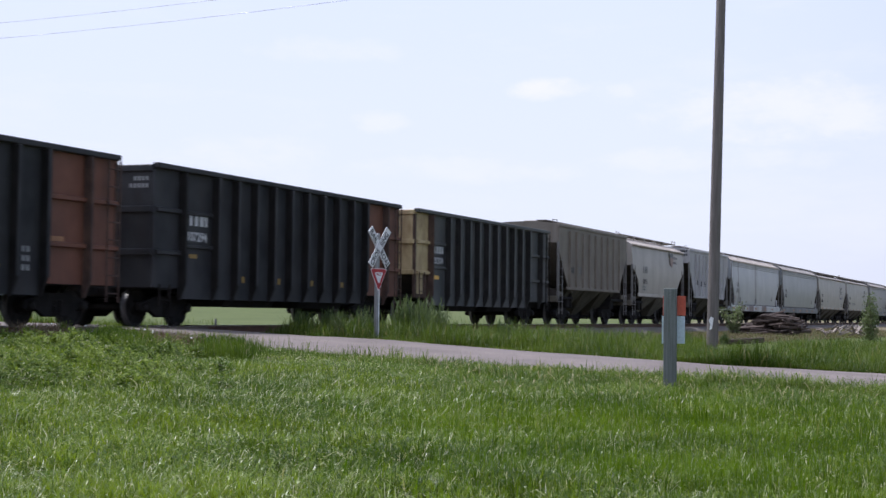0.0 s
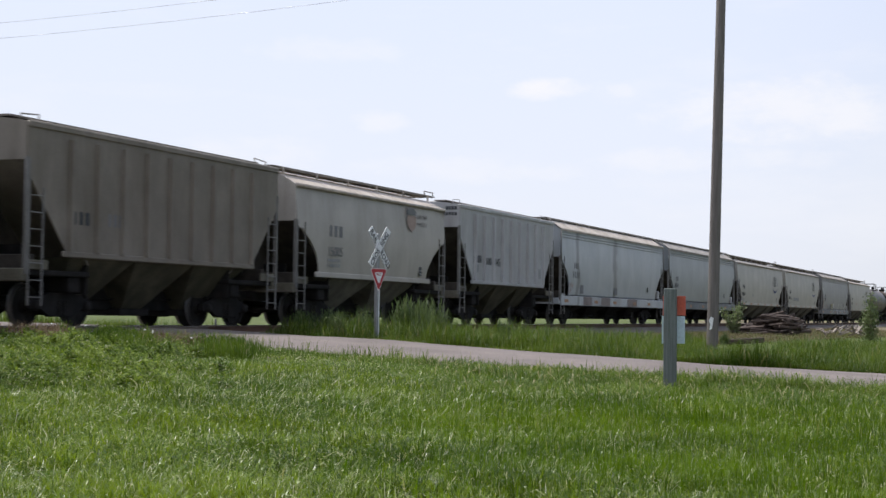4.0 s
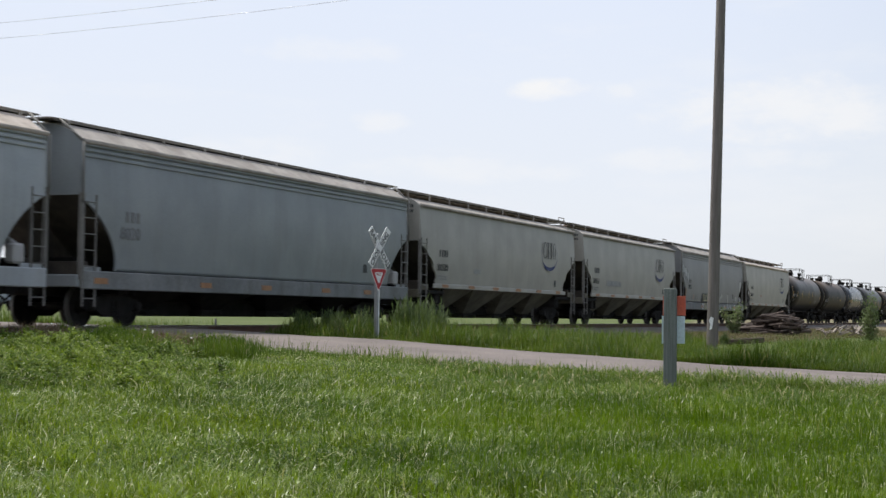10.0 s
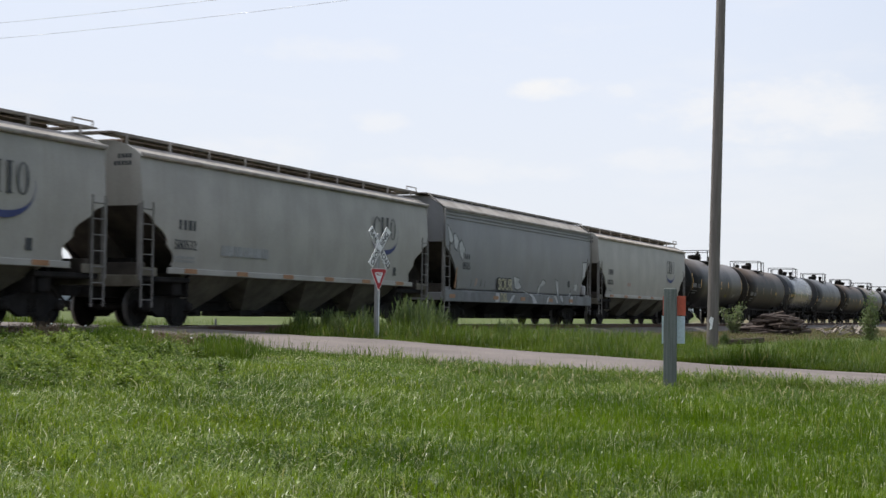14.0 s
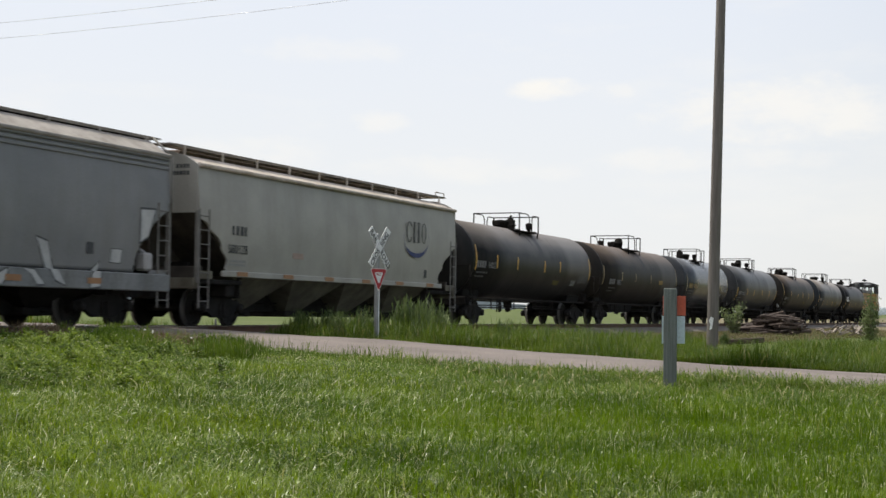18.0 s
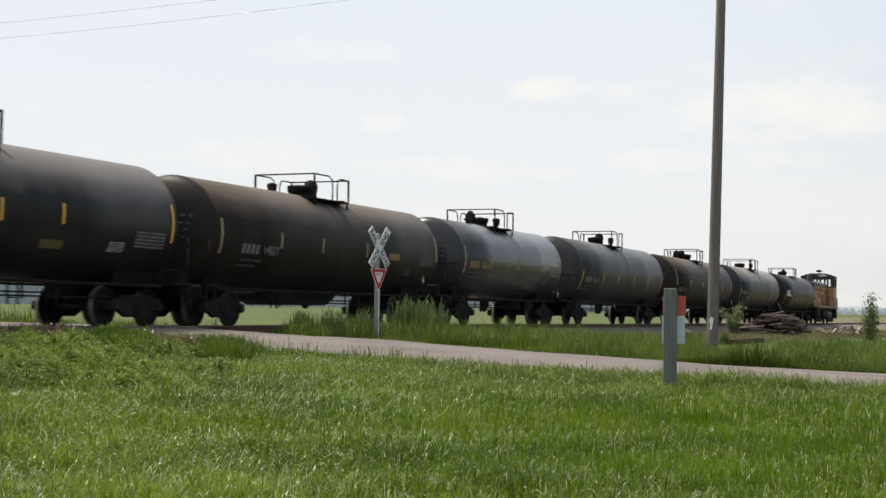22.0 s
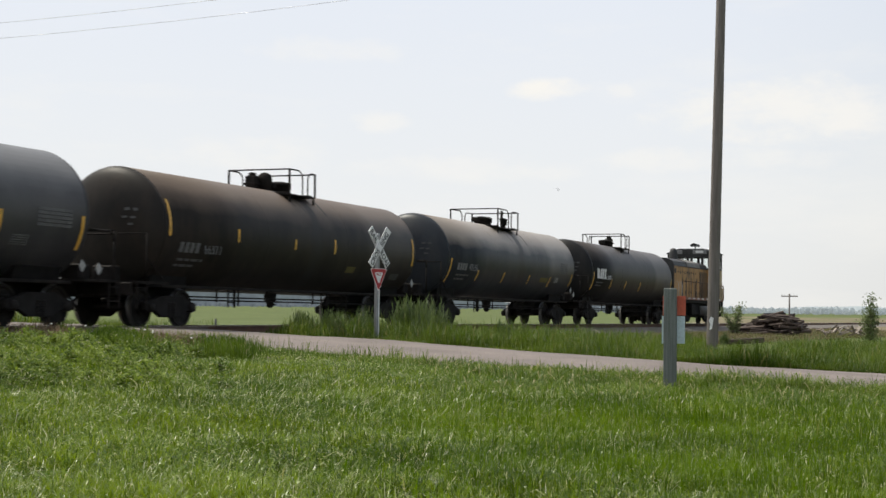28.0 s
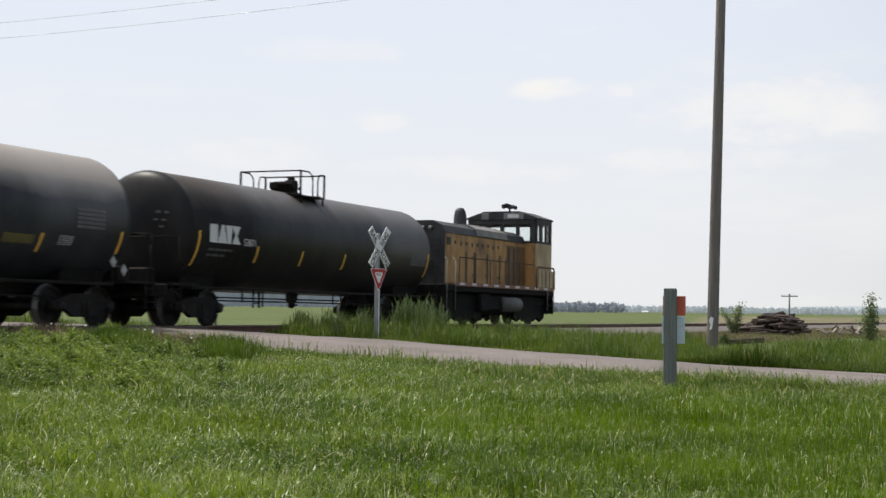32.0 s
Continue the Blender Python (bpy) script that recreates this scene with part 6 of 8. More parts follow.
    def curved_bars(x, z, wds, hgt, material, name="stencil", gap=0.05):
        bm = bmesh.new()
        for wd in wds:
            ys = (on_shell(x, z), on_shell(x, z + hgt))
            v = [bm.verts.new(p) for p in ((x, ys[0], z), (x + wd, ys[0], z), (x + wd, ys[1], z + hgt), (x, ys[1], z + hgt))]
            bm.faces.new(v)
            x += wd + gap
        return tagged(part(name, bm, material, car), kind="stuff" if len(wds) > 1 else "")

    tx, tz = -h + text[0], text[1]
    if logo:                         # large company mark as plain blocks
        y = -(r + 0.012)
        for shapes in ([[(0.03, 0), (0.33, 0), (0.36, 0.03), (0.36, 0.43), (0.33, 0.46), (0.03, 0.46), (0, 0.43), (0, 0.03)]], [[(0.38, 0), (0.82, 0), (0.66, 0.46), (0.54, 0.46)]],
                       [[(0.84, 0), (0.98, 0), (1.06, 0.46), (0.74, 0.46)]], [[(1.04, 0), (1.44, 0), (1.29, 0.23), (1.19, 0.23)], [(1.19, 0.23), (1.29, 0.23), (1.44, 0.46), (1.04, 0.46)]]):
            bm = bmesh.new()
            for i, pts in enumerate(shapes):
                prism(bm, [(tx + p[0] * 1.03, tz + p[1]) for p in pts], y - 0.004 - 0.002 * i, y, "y")
            part("company_mark", bm, WSTRIPE, car, "large white block mark")
        lettering(number, 0.27, WSTRIPE, car, pose(tx + 1.68, on_shell(0, tz + 0.1, 0.022), tz - 0.02, 90, 0, 0))
    else:
        curved_bars(tx, tz, (0.17, 0.17, 0.17, 0.17), 0.25, mark, "reporting_mark", 0.07)
        lettering(number, 0.34, mark, car, pose(tx + 1.08, on_shell(0, tz + 0.12, 0.022), tz, 90, 0, 0), bold=0.003)
    curved_bars(tx + 0.05, tz - 0.2, (0.3, 0.22, 0.35, 0.15), 0.06, DIMST)
    curved_bars(tx + 0.05, tz - 0.34, (0.2, 0.32, 0.25), 0.06, DIMST)
    for q0, q1, a0, a1, m in panels:
        rows_ = 1 if m in (DULLY, FADEY) else 5
        bm = bmesh.new()
        for w in range(rows_):
            b0 = a0 + (a1 - a0) * w / rows_
            b1 = a0 + (a1 - a0) * (w + (1 if rows_ == 1 else 0.72)) / rows_
            cuts = [0.0, 1.0] if rows_ == 1 else [0.0] + sorted(g.uniform(0.15, 0.9, 2)) + [1.0]
            for c0, c1 in zip(cuts, cuts[1:]):
                prev = None
                for k in range(3 if rows_ > 1 else 5):
                    a = radians(b0 + (b1 - b0) * k / (2 if rows_ > 1 else 4))
                    cur = [bm.verts.new((q - s0, -(r + 0.004) * math.cos(a), zc + (r + 0.004) * math.sin(a))) for q in (q0 + (q1 - q0) * c0 + 0.01, q0 + (q1 - q0) * c1 - 0.02)]
                    if prev:
                        bm.faces.new((prev[0], prev[1], cur[1], cur[0]))
                    prev = cur
        tagged(part("panel_stencil", bm, PANELST if m is DIMST else m, car), kind="stuff" if rows_ > 1 else "")
    # stencils on the head that faces -x
    bm = bmesh.new()
    for k, (y, z) in enumerate(((-0.95, 0.36), (-0.75, 0.37), (-0.9, 0.18), (-0.7, 0.19), (-0.85, 0.02))):
        q = -(h + 0.55 * math.sqrt(1 - (y * y + z * z) / (r * r))) - 0.03
        box(bm, q - 0.004, q, y, y + 0.15, zc + z, zc + z + (0.07 if k < 2 else 0.05))
    tagged(part("head_stencil", bm, DIMST, car), kind="stuff")
    for x in (-h + 0.9, h - 1.0):
        truck(car, x, s0)
    part("coupler", COUP, UNDER, car, at=pose(h + gaps[1] / 2, 0, 0))
    part("coupler", COUP, UNDER, car, at=pose(-h - gaps[0] / 2, 0, 0, 0, 0, 180))
    return car


TL = " tank car with a railed top platform, on the track"
t1 = tank_car(206.0, 220.3, TANKD, "black" + TL, "16017", PALEST, (0.25, 2.1), (212.11, 214.43), (("manway", 212.6, 0.0), ("housing", 213.75, 0.0), ("post", 213.78, 0.0), ("valve", 214.35, -0.6)),
              ((206.15, -17, 19), (208.32, -12, 7), (210.61, -11, 8), (213.9, -11, 7), (215.92, -9, 8), (220.15, -17, 19)),
              ((218.66, 219.9, -24, -8, DIMST), (217.72, 218.34, -30, -20, FADED), (215.3, 216.1, -31, -23, DULLY)), gaps=(2.0, 2.0))
t2 = tank_car(222.3, 236.5, TANKBR, "grimy brown" + TL, "14877", PALEST, (1.2, 1.9), (228.36, 230.6), (("valve", 228.5, 0.5), ("manway", 229.25, 0.0), ("dome", 230.0, 0.0)),
              ((222.42, -21, 14), (225.56, -11, 6), (228.03, -11, 5), (230.97, -11, 5), (236.4, -10, 24)),
              ((235.08, 236.1, -16, -1, DIMST), (232.61, 233.41, -12, -4, FADEY), (234.04, 234.5, -30, -21, DIMST)), OLDSTR, zc=2.38, gaps=(2.0, 2.55), tags=((235.17, 1.49),), belly=(226.2, 230.9))
t3 = tank_car(239.05, 250.15, TANKGL, "glossy black" + TL, "48240", FADEY, (0.62, 2.06), (243.32, 245.38), (("housing", 243.25, 0.0), ("manway", 244.25, 0.0), ("valve", 244.5, -0.6)),
              ((239.18, -22, 16), (241.8, -10, 6), (244.82, -12, 6), (247.8, -10, 5), (250.0, -21, 14)),
              ((248.67, 249.8, -17, 0, PALEST), (248.0, 248.55, -31, -22, PALEST), (246.05, 246.5, -31, -26, PALEST)), OLDSTR, r=1.45, zc=2.41, gaps=(2.55, 2.95), tags=((249.47, 1.27),))
t4 = tank_car(253.1, 267.4, TANKSL, "slate grey" + TL, "205778", PALEST, (0.65, 1.9), (259.38, 261.22), (("manway", 259.85, 0.0), ("dome", 260.55, 0.0), ("valve", 260.7, -0.55)),
              ((253.25, -37, -2), (256.52, -19, -3), (258.96, -20, -3), (261.8, -19, -3), (264.54, -20, -2), (267.27, -31, -1)),
              ((265.7, 266.9, -12, 4, DIMST), (265.0, 265.6, -30, -20, DIMST)), gaps=(2.95, 3.15), tags=((267.2, 1.33), (267.8, 1.28)))
t5 = tank_car(270.55, 285.25, TANKBR, "grimy brown" + TL, "66377", PANELST, (0.68, 1.8), (277.5, 279.05), (("housing", 277.65, 0.3), ("dome", 277.98, 0.08), ("manway", 278.7, 0.0)),
              ((270.7, -8, 27), (273.92, -8, 5), (277.02, -10, 1), (279.45, -11, 5), (282.44, -16, 2), (285.1, -17, 17)),
              ((283.75, 284.4, -38, -29, DIMST), (280.5, 281.1, -32, -24, DULLY)), zc=2.37, gaps=(3.15, 3.05), tags=((284.9, 1.36),))
t6 = tank_car(288.3, 302.5, TANKGR, "dark grey" + TL, "47156", PALEST, (0.82, 1.95), (294.32, 296.6), (("manway", 295.1, 0.0), ("manway", 295.6, 0.1), ("post", 295.77, -0.6), ("valve", 296.0, -0.6)),
              ((288.46, -39, -4), (291.23, -33, -17), (293.95, -34, -17), (296.9, -34, -18), (299.5, -35, -18), (302.3, -32, -11)),
              ((300.59, 301.63, -11, 7, DIMST), (300.08, 300.6, -27, -18, FADED), (298.27, 299.3, -28, -20, DULLY)), gaps=(3.05, 2.9), tags=((301.87, 1.46), (302.29, 1.28)))
t7 = tank_car(305.4, 320.05, TANKB, "black tank car with a large white mark, on the track", "53871", WSTRIPE, (0.6, 2.1), (311.7, 313.17), (("manway", 312.35, 0.0), ("housing", 312.95, 0.0)),
              ((305.55, -37, -1), (308.51, -29, -11), (311.03, -29, -12), (313.7, -30, -11), (319.9, -32, 0)), ((318.5, 319.75, -17, 0, DIMST),), logo=True, zc=2.39, gaps=(2.9, 1.4))


# ---- locomotive ----
def locomotive(A, B):
    s0, h = (A + B) / 2, (B - A) / 2
    car = vehicle("locomotive", "faded yellow switcher locomotive with a sooty dark roof", "locomotive", s0)
    bm = bmesh.new()
    bbox(bm, -h, h, -1.45, 1.45, 1.18, 1.42, 0.03)
    bbox(bm, -h + 0.3, h - 0.3, -0.6, 0.6, 0.75, 1.2, 0.03)
    part("underframe", bm, OILY, car)
    for sy in (-1, 1):
        bm = bmesh.new()
        bbox(bm, -h + 0.9, h - 0.05, sy * 1.47 - 0.02, sy * 1.47 + 0.02, 1.38, 1.52, 0.01)
        sill = part("side_sill", bm, LOCOR, car, "red sill with white stripes")
        for k in range(9):
            x = -h + 1.3 + k * 1.15
            bm = bmesh.new()
            box(bm, x, x + 0.45, sy * 1.495 - 0.004, sy * 1.495 + 0.004, 1.42, 1.5)
            part("stripe", bm, WSTRIPE, sill)
    # long hood
    x0, x1, hw = -h + 1.1, h - 2.25, 0.98
    bm = bmesh.new()
    bbox(bm, x0, x1, -hw, hw, 1.44, 3.28, 0.04)
    hood = part("hood", bm, LOCOY, car)
    bm = bmesh.new()
    prism(bm, [(-hw - 0.02, 3.27), (-hw + 0.08, 3.52), (-0.5, 3.7), (0.5, 3.7), (hw - 0.08, 3.52), (hw + 0.02, 3.27)], x0 - 0.02, x1)
    part("hood_roof", bm, LOCOG, car, "sooty dark hood roof")
    for sy in (-1, 1):
        for a, b in ((-2.7, -2.08), (-1.78, -0.72), (-0.38, 0.58), (0.92, 1.42)):
            bm = bmesh.new()
            bbox(bm, a, b, sy * (hw + 0.012) - 0.014, sy * (hw + 0.012) + 0.014, 1.55, 2.62, 0.012)
            d = part("hood_door", bm, LOCOY, hood)
            for zz in (1.75, 2.4):
                bm = bmesh.new()
                tube(bm, (b - 0.1, sy * (hw + 0.03), zz), (b - 0.1, sy * (hw + 0.03), zz + 0.12), 0.018, 6)
                part("latch", bm, LOCOG, d)
        for x in (-2.85, -2.02, -1.9, -0.66, 0.68, 1.44):
            bm = bmesh.new()
            box(bm, x, x + 0.13, sy * (hw + 0.004) - 0.006, sy * (hw + 0.004) + 0.006, 1.55, 2.66)
            part("door_gap", bm, LOCOG, hood, "dark gap between hood doors")
        for x in (1.62, 2.2):
            bm = bmesh.new()
            box(bm, x, x + 0.2, sy * (hw + 0.02) - 0.006, sy * (hw + 0.02) + 0.006, 1.55, 3.0)
            part("door_gap", bm, RUSTL, hood, "dark rusty gap")
        # Equipment doors, darker than the rest of the hood.
        bm = bmesh.new()
        bbox(bm, 1.5, x1 - 0.02, sy * (hw + 0.008) - 0.01, sy * (hw + 0.008) + 0.01, 1.5, 3.1, 0.01)
        part("equipment_door", bm, LOCOD, hood, "dark brown equipment doors")
        for k in range(9):
            x = x0 + 0.9 + k * 0.55
            bm = bmesh.new()
            bbox(bm, x, x + 0.11, sy * (hw + 0.01) - 0.012, sy * (hw + 0.01) + 0.012, 2.9 - 0.05 * (k % 2), 3.02, 0.01)
            part("hood_louvre", bm, LOCOG, hood)
        bm = bmesh.new()
        bbox(bm, x0 + 0.15, x0 + 0.5, sy * (hw + 0.01) - 0.012, sy * (hw + 0.01) + 0.012, 2.85, 3.12, 0.01)
        part("hood_vent", bm, LOCOG, hood)
    # Paler than the roof: sunlight on the hatch put into its grey.
    bm = bmesh.new()
    prism(bm, [(-hw - 0.03, 3.3), (-hw + 0.05, 3.56), (-0.52, 3.74), (0.0, 3.74), (0.0, 3.3)], -1.7, 1.6)
    part("roof_hatch", bm, LADM, hood, "roof hatch, paler grey for the sun on its top")
    # radiator end
    bm = bmesh.new()
    box(bm, x0 - 0.03, x0 + 0.0, -hw - 0.01, hw + 0.01, 1.44, 3.3)
    for k in range(9):
        box(bm, x0 - 0.06, x0 - 0.03, -0.8, 0.8, 1.8 + k * 0.15, 1.89 + k * 0.15)
    part("radiator_grille", bm, LOCOG, hood)
    bm = bmesh.new()
    for s in (-0.14, 0.14):
        lathe(bm, [(x0 - 0.12, 0.045), (x0 - 0.1, 0.06), (x0, 0.06)], "x", 12, (0, s - 0.3, 3.45))
    part("headlight", bm, FADED, car, "twin headlights")
    # cab: posts and panels round real windows
    c0, c1, cw, zf, zt = h - 2.25, h - 0.35, 1.45, 1.44, 4.38
    win = {-1: [(c0 + 0.12, c0 + 0.45), (c0 + 0.75, c0 + 1.15), (c0 + 1.22, c0 + 1.7)], 1: [(c0 + 0.12, c0 + 0.6), (c0 + 0.75, c0 + 1.15), (c0 + 1.22, c0 + 1.7)]}
    wz0, wz1 = 3.38, 4.05
    for sy in (-1, 1):
        bm = bmesh.new()
        bbox(bm, c0, c1, sy * cw - 0.04, sy * cw + 0.04, zf, wz0 - 0.1, 0.015)
        part("cab_side", bm, LOCOC, car, "pale cream lower cab side")
        bm = bmesh.new()
        bbox(bm, c0, c1, sy * cw - 0.041, sy * cw + 0.041, wz0 - 0.1, wz0, 0.01)
        bbox(bm, c0, c1, sy * cw - 0.041, sy * cw + 0.041, wz1, zt - 0.1, 0.01)
        xs = [c0] + [v for w in win[sy] for v in w] + [c1]
        for a, b in zip(xs[::2], xs[1::2]):
            bbox(bm, a, b, sy * cw - 0.04, sy * cw + 0.04, wz0, wz1, 0.01)
        part("cab_upper_side", bm, LOCOG, car, "dark cab upper side")
        for a, b in win[sy]:
            bm = bmesh.new()
            box(bm, a, b, sy * cw - 0.006, sy * cw + 0.006, wz0, wz1)
            part("window", bm, GLASS, car).visible_shadow = False
    for sx, x in ((-1, c0), (1, c1)):
        bm = bmesh.new()
        bbox(bm, x - 0.04, x + 0.04, -cw + 0.04, cw - 0.04, zf, wz0 - 0.1, 0.015)
        part("cab_end", bm, LOCOY, car)
        bm = bmesh.new()
        bbox(bm, x - 0.041, x + 0.041, -cw + 0.04, cw - 0.04, wz0 - 0.1, wz0, 0.01)
        bbox(bm, x - 0.041, x + 0.041, -cw + 0.04, cw - 0.04, wz1, zt - 0.1, 0.01)
        prism(bm, [(-cw + 0.04, zt - 0.11), (-0.75, zt + 0.17), (0.75, zt + 0.17), (cw - 0.04, zt - 0.11)], x - 0.041, x + 0.041)
        ys = [-cw + 0.04, -1.2, -0.75, -0.6, -0.08, 0.08, 0.6, 0.75, 1.2, cw - 0.04]
        for a, b in zip(ys[::2], ys[1::2]):
            bbox(bm, x - 0.04, x + 0.04, a, b, wz0, wz1, 0.01)
        part("cab_upper_end", bm, LOCOG, car)
        for a, b in zip(ys[1:-1:2], ys[2:-1:2]):
            bm = bmesh.new()
            box(bm, x - 0.006, x + 0.006, a, b, wz0, wz1)
            part("window", bm, GLASS, car).visible_shadow = False
    bm = bmesh.new()
    prism(bm, [(-cw - 0.08, zt - 0.13), (-cw - 0.08, zt - 0.07), (-0.75, zt + 0.2), (0.75, zt + 0.2), (cw + 0.08, zt - 0.07), (cw + 0.08, zt - 0.13)], c0 - 0.1, c1 + 0.08)
    part("cab_roof", bm, LOCOG, car)
    bm = bmesh.new()
    bbox(bm, c0 - 0.12, c0 - 0.04, -0.95, -0.1, zt - 0.13, zt + 0.13, 0.01)
    bbox(bm, c0 - 0.12, c0 - 0.04, 0.55, 0.85, zt - 0.13, zt + 0.13, 0.01)
    part("number_board", bm, PALEST, car, "grey number board")
    bm = bmesh.new()
    box(bm, c0 - 0.13, c0 - 0.12, -0.75, -0.28, zt - 0.07, zt + 0.07)
    part("number_bar", bm, WSTRIPE, car)
    bm = bmesh.new()
    tube(bm, (c0 + 0.6, -0.1, zt + 0.15), (c0 + 0.6, -0.1, zt + 0.38), 0.03)
    for k in (-1, 0, 1):
        lathe(bm, [(c0 + 0.2, 0.10), (c0 + 0.3, 0.05), (c0 + 0.7, 0.04), (c0 + 0.95, 0.09)], "x", 10, (0, -0.1 + 0.12 * k, zt + 0.42 + 0.04 * (k == 0)))
    part("horn", bm, LOCOG, car, "dark air horn")
    bm = bmesh.new()
    lathe(bm, [(3.62, 0.3), (3.7, 0.26), (4.1, 0.24), (4.28, 0.2), (4.38, 0.14), (4.41, 0.04)], "z", 14, (x1 - 4.6, 0, 0))
    part("exhaust_stack", bm, LOCOG, car, "black exhaust stack")
    bm = bmesh.new()
    lathe(bm, [(3.62, 0.1), (3.86, 0.12), (3.9, 0.05)], "z", 10, (x1 - 1.6, 0.2, 0))
    part("roof_vent", bm, LOCOG, car)
    # fuel tank, steps, handrails, pilots
    bm = bmesh.new()
    bbox(bm, -h + 0.7, h - 0.3, -1.05, 1.05, 0.6, 1.2, 0.04)
    part("underbody", bm, OILY, car)
    bm = bmesh.new()
    prism(bm, [(-1.25, 1.1), (-1.35, 0.6), (-1.1, 0.4), (1.1, 0.4), (1.35, 0.6), (1.25, 1.1)], -1.6, 2.0)
    part("fuel_tank", bm, OILY, car)
    bm = bmesh.new()
    lathe(bm, [(-0.85, 0.1), (-0.8, 0.29), (0.8, 0.29), (0.85, 0.1)], "x", 16, (1.0, -1.3, 0.78))
    part("air_reservoir", bm, GONG, car, "grey air tank")
    for sx in (-1, 1):
        bm = bmesh.new()
        bbox(bm, sx * h - 0.06, sx * h + 0.06, -1.45, 1.45, 0.45, 1.42, 0.02)
        part("pilot", bm, OILY, car)
        for sy in (-1, 1):
            bm = bmesh.new()
            for k in range(3):
                bbox(bm, min(sx * (h - 0.06), sx * (h - 0.85)), max(sx * (h - 0.06), sx * (h - 0.85)), sy * 1.28 - 0.17, sy * 1.28 + 0.17, 0.45 + 0.32 * k, 0.49 + 0.32 * k, 0.01)
            for x in (sx * (h - 0.06), sx * (h - 0.85)):
                box(bm, x - 0.02, x + 0.02, sy * 1.44 - 0.02, sy * 1.44 + 0.02, 0.42, 1.42)
            part("steps", bm, OILY, car)
            bm = bmesh.new()
            for x in (sx * (h - 0.06), sx * (h - 0.85)):
                pipe(bm, [(x, sy * 1.5, 0.55), (x, sy * 1.5, 2.25), (x - sx * 0.05, sy * 1.4, 2.35)], 0.012)
            part("grab_rail", bm, GREYR, car)
    for sy in (-1, 1):
        bm = bmesh.new()
        pipe(bm, [(x0 + 0.3, sy * 1.42, 1.45), (x0 + 0.3, sy * 1.42, 2.4), (x1 - 0.1, sy * 1.42, 2.4)], 0.02)
        for k in range(4):
            x = x0 + 1.8 + k * 1.6
            tube(bm, (x, sy * 1.42, 1.44), (x, sy * 1.42, 2.4), 0.018)
        part("handrail", bm, RUSTL, car)
    bm = bmesh.new()
    for y0, y1 in ((-1.42, -0.45), (0.45, 1.42)):
        bbox(bm, h - 0.07, h - 0.03, y0, y1, 1.44, 2.2, 0.015)
    part("end_railing_panel", bm, LOCOY, car)
    for sy in (-1, 1):
        bm = bmesh.new()
        bbox(bm, h - 2.25, h - 0.12, sy * 1.49 - 0.03, sy * 1.49 + 0.03, 1.5, 2.2, 0.02)
        part("side_panel", bm, LOCOC, car)
        bm = bmesh.new()
        pipe(bm, [(h - 2.3, sy * 1.52, 1.45), (h - 2.3, sy * 1.52, 2.2), (h - 2.15, sy * 1.52, 2.33), (h - 0.2, sy * 1.52, 2.33), (h - 0.05, sy * 1.52, 2.2), (h - 0.05, sy * 1.52, 1.45)], 0.028)
        part("panel_rail", bm, LOCOD, car)
        for k in range(5):
            bm = bmesh.new()
            box(bm, h - 2.15 + 0.48 * k, h - 2.10 + 0.48 * k, sy * 1.525 - 0.006, sy * 1.525 + 0.006, 1.5, 2.2)
            part("panel_seam", bm, BROWN, car)
        bm = bmesh.new()
        bbox(bm, -2.4, -1.5, sy * 1.25 - 0.2, sy * 1.25 + 0.2, 0.5, 1.15, 0.05)
        part("battery_box", bm, OILY, car)
    for x in (-h + 2.3, h - 2.3):
        t = truck(car, x, s0, 2.45)
        for sy in (-1, 1):
            bm = bmesh.new()
            prism(bm, [(-1.85, 1.1), (-1.85, 0.3), (-1.4, 0.12), (-0.95, 0.3), (-0.6, 0.14), (0.6, 0.14), (0.95, 0.3), (1.4, 0.12), (1.85, 0.3), (1.85, 1.1)], sy * 1.15 - 0.06, sy * 1.15 + 0.06, "y")
            part("truck_frame", bm, OILY, t)
    couplers(car, h + 0.65)
    return car


loco = locomotive(321.45, 333.25)


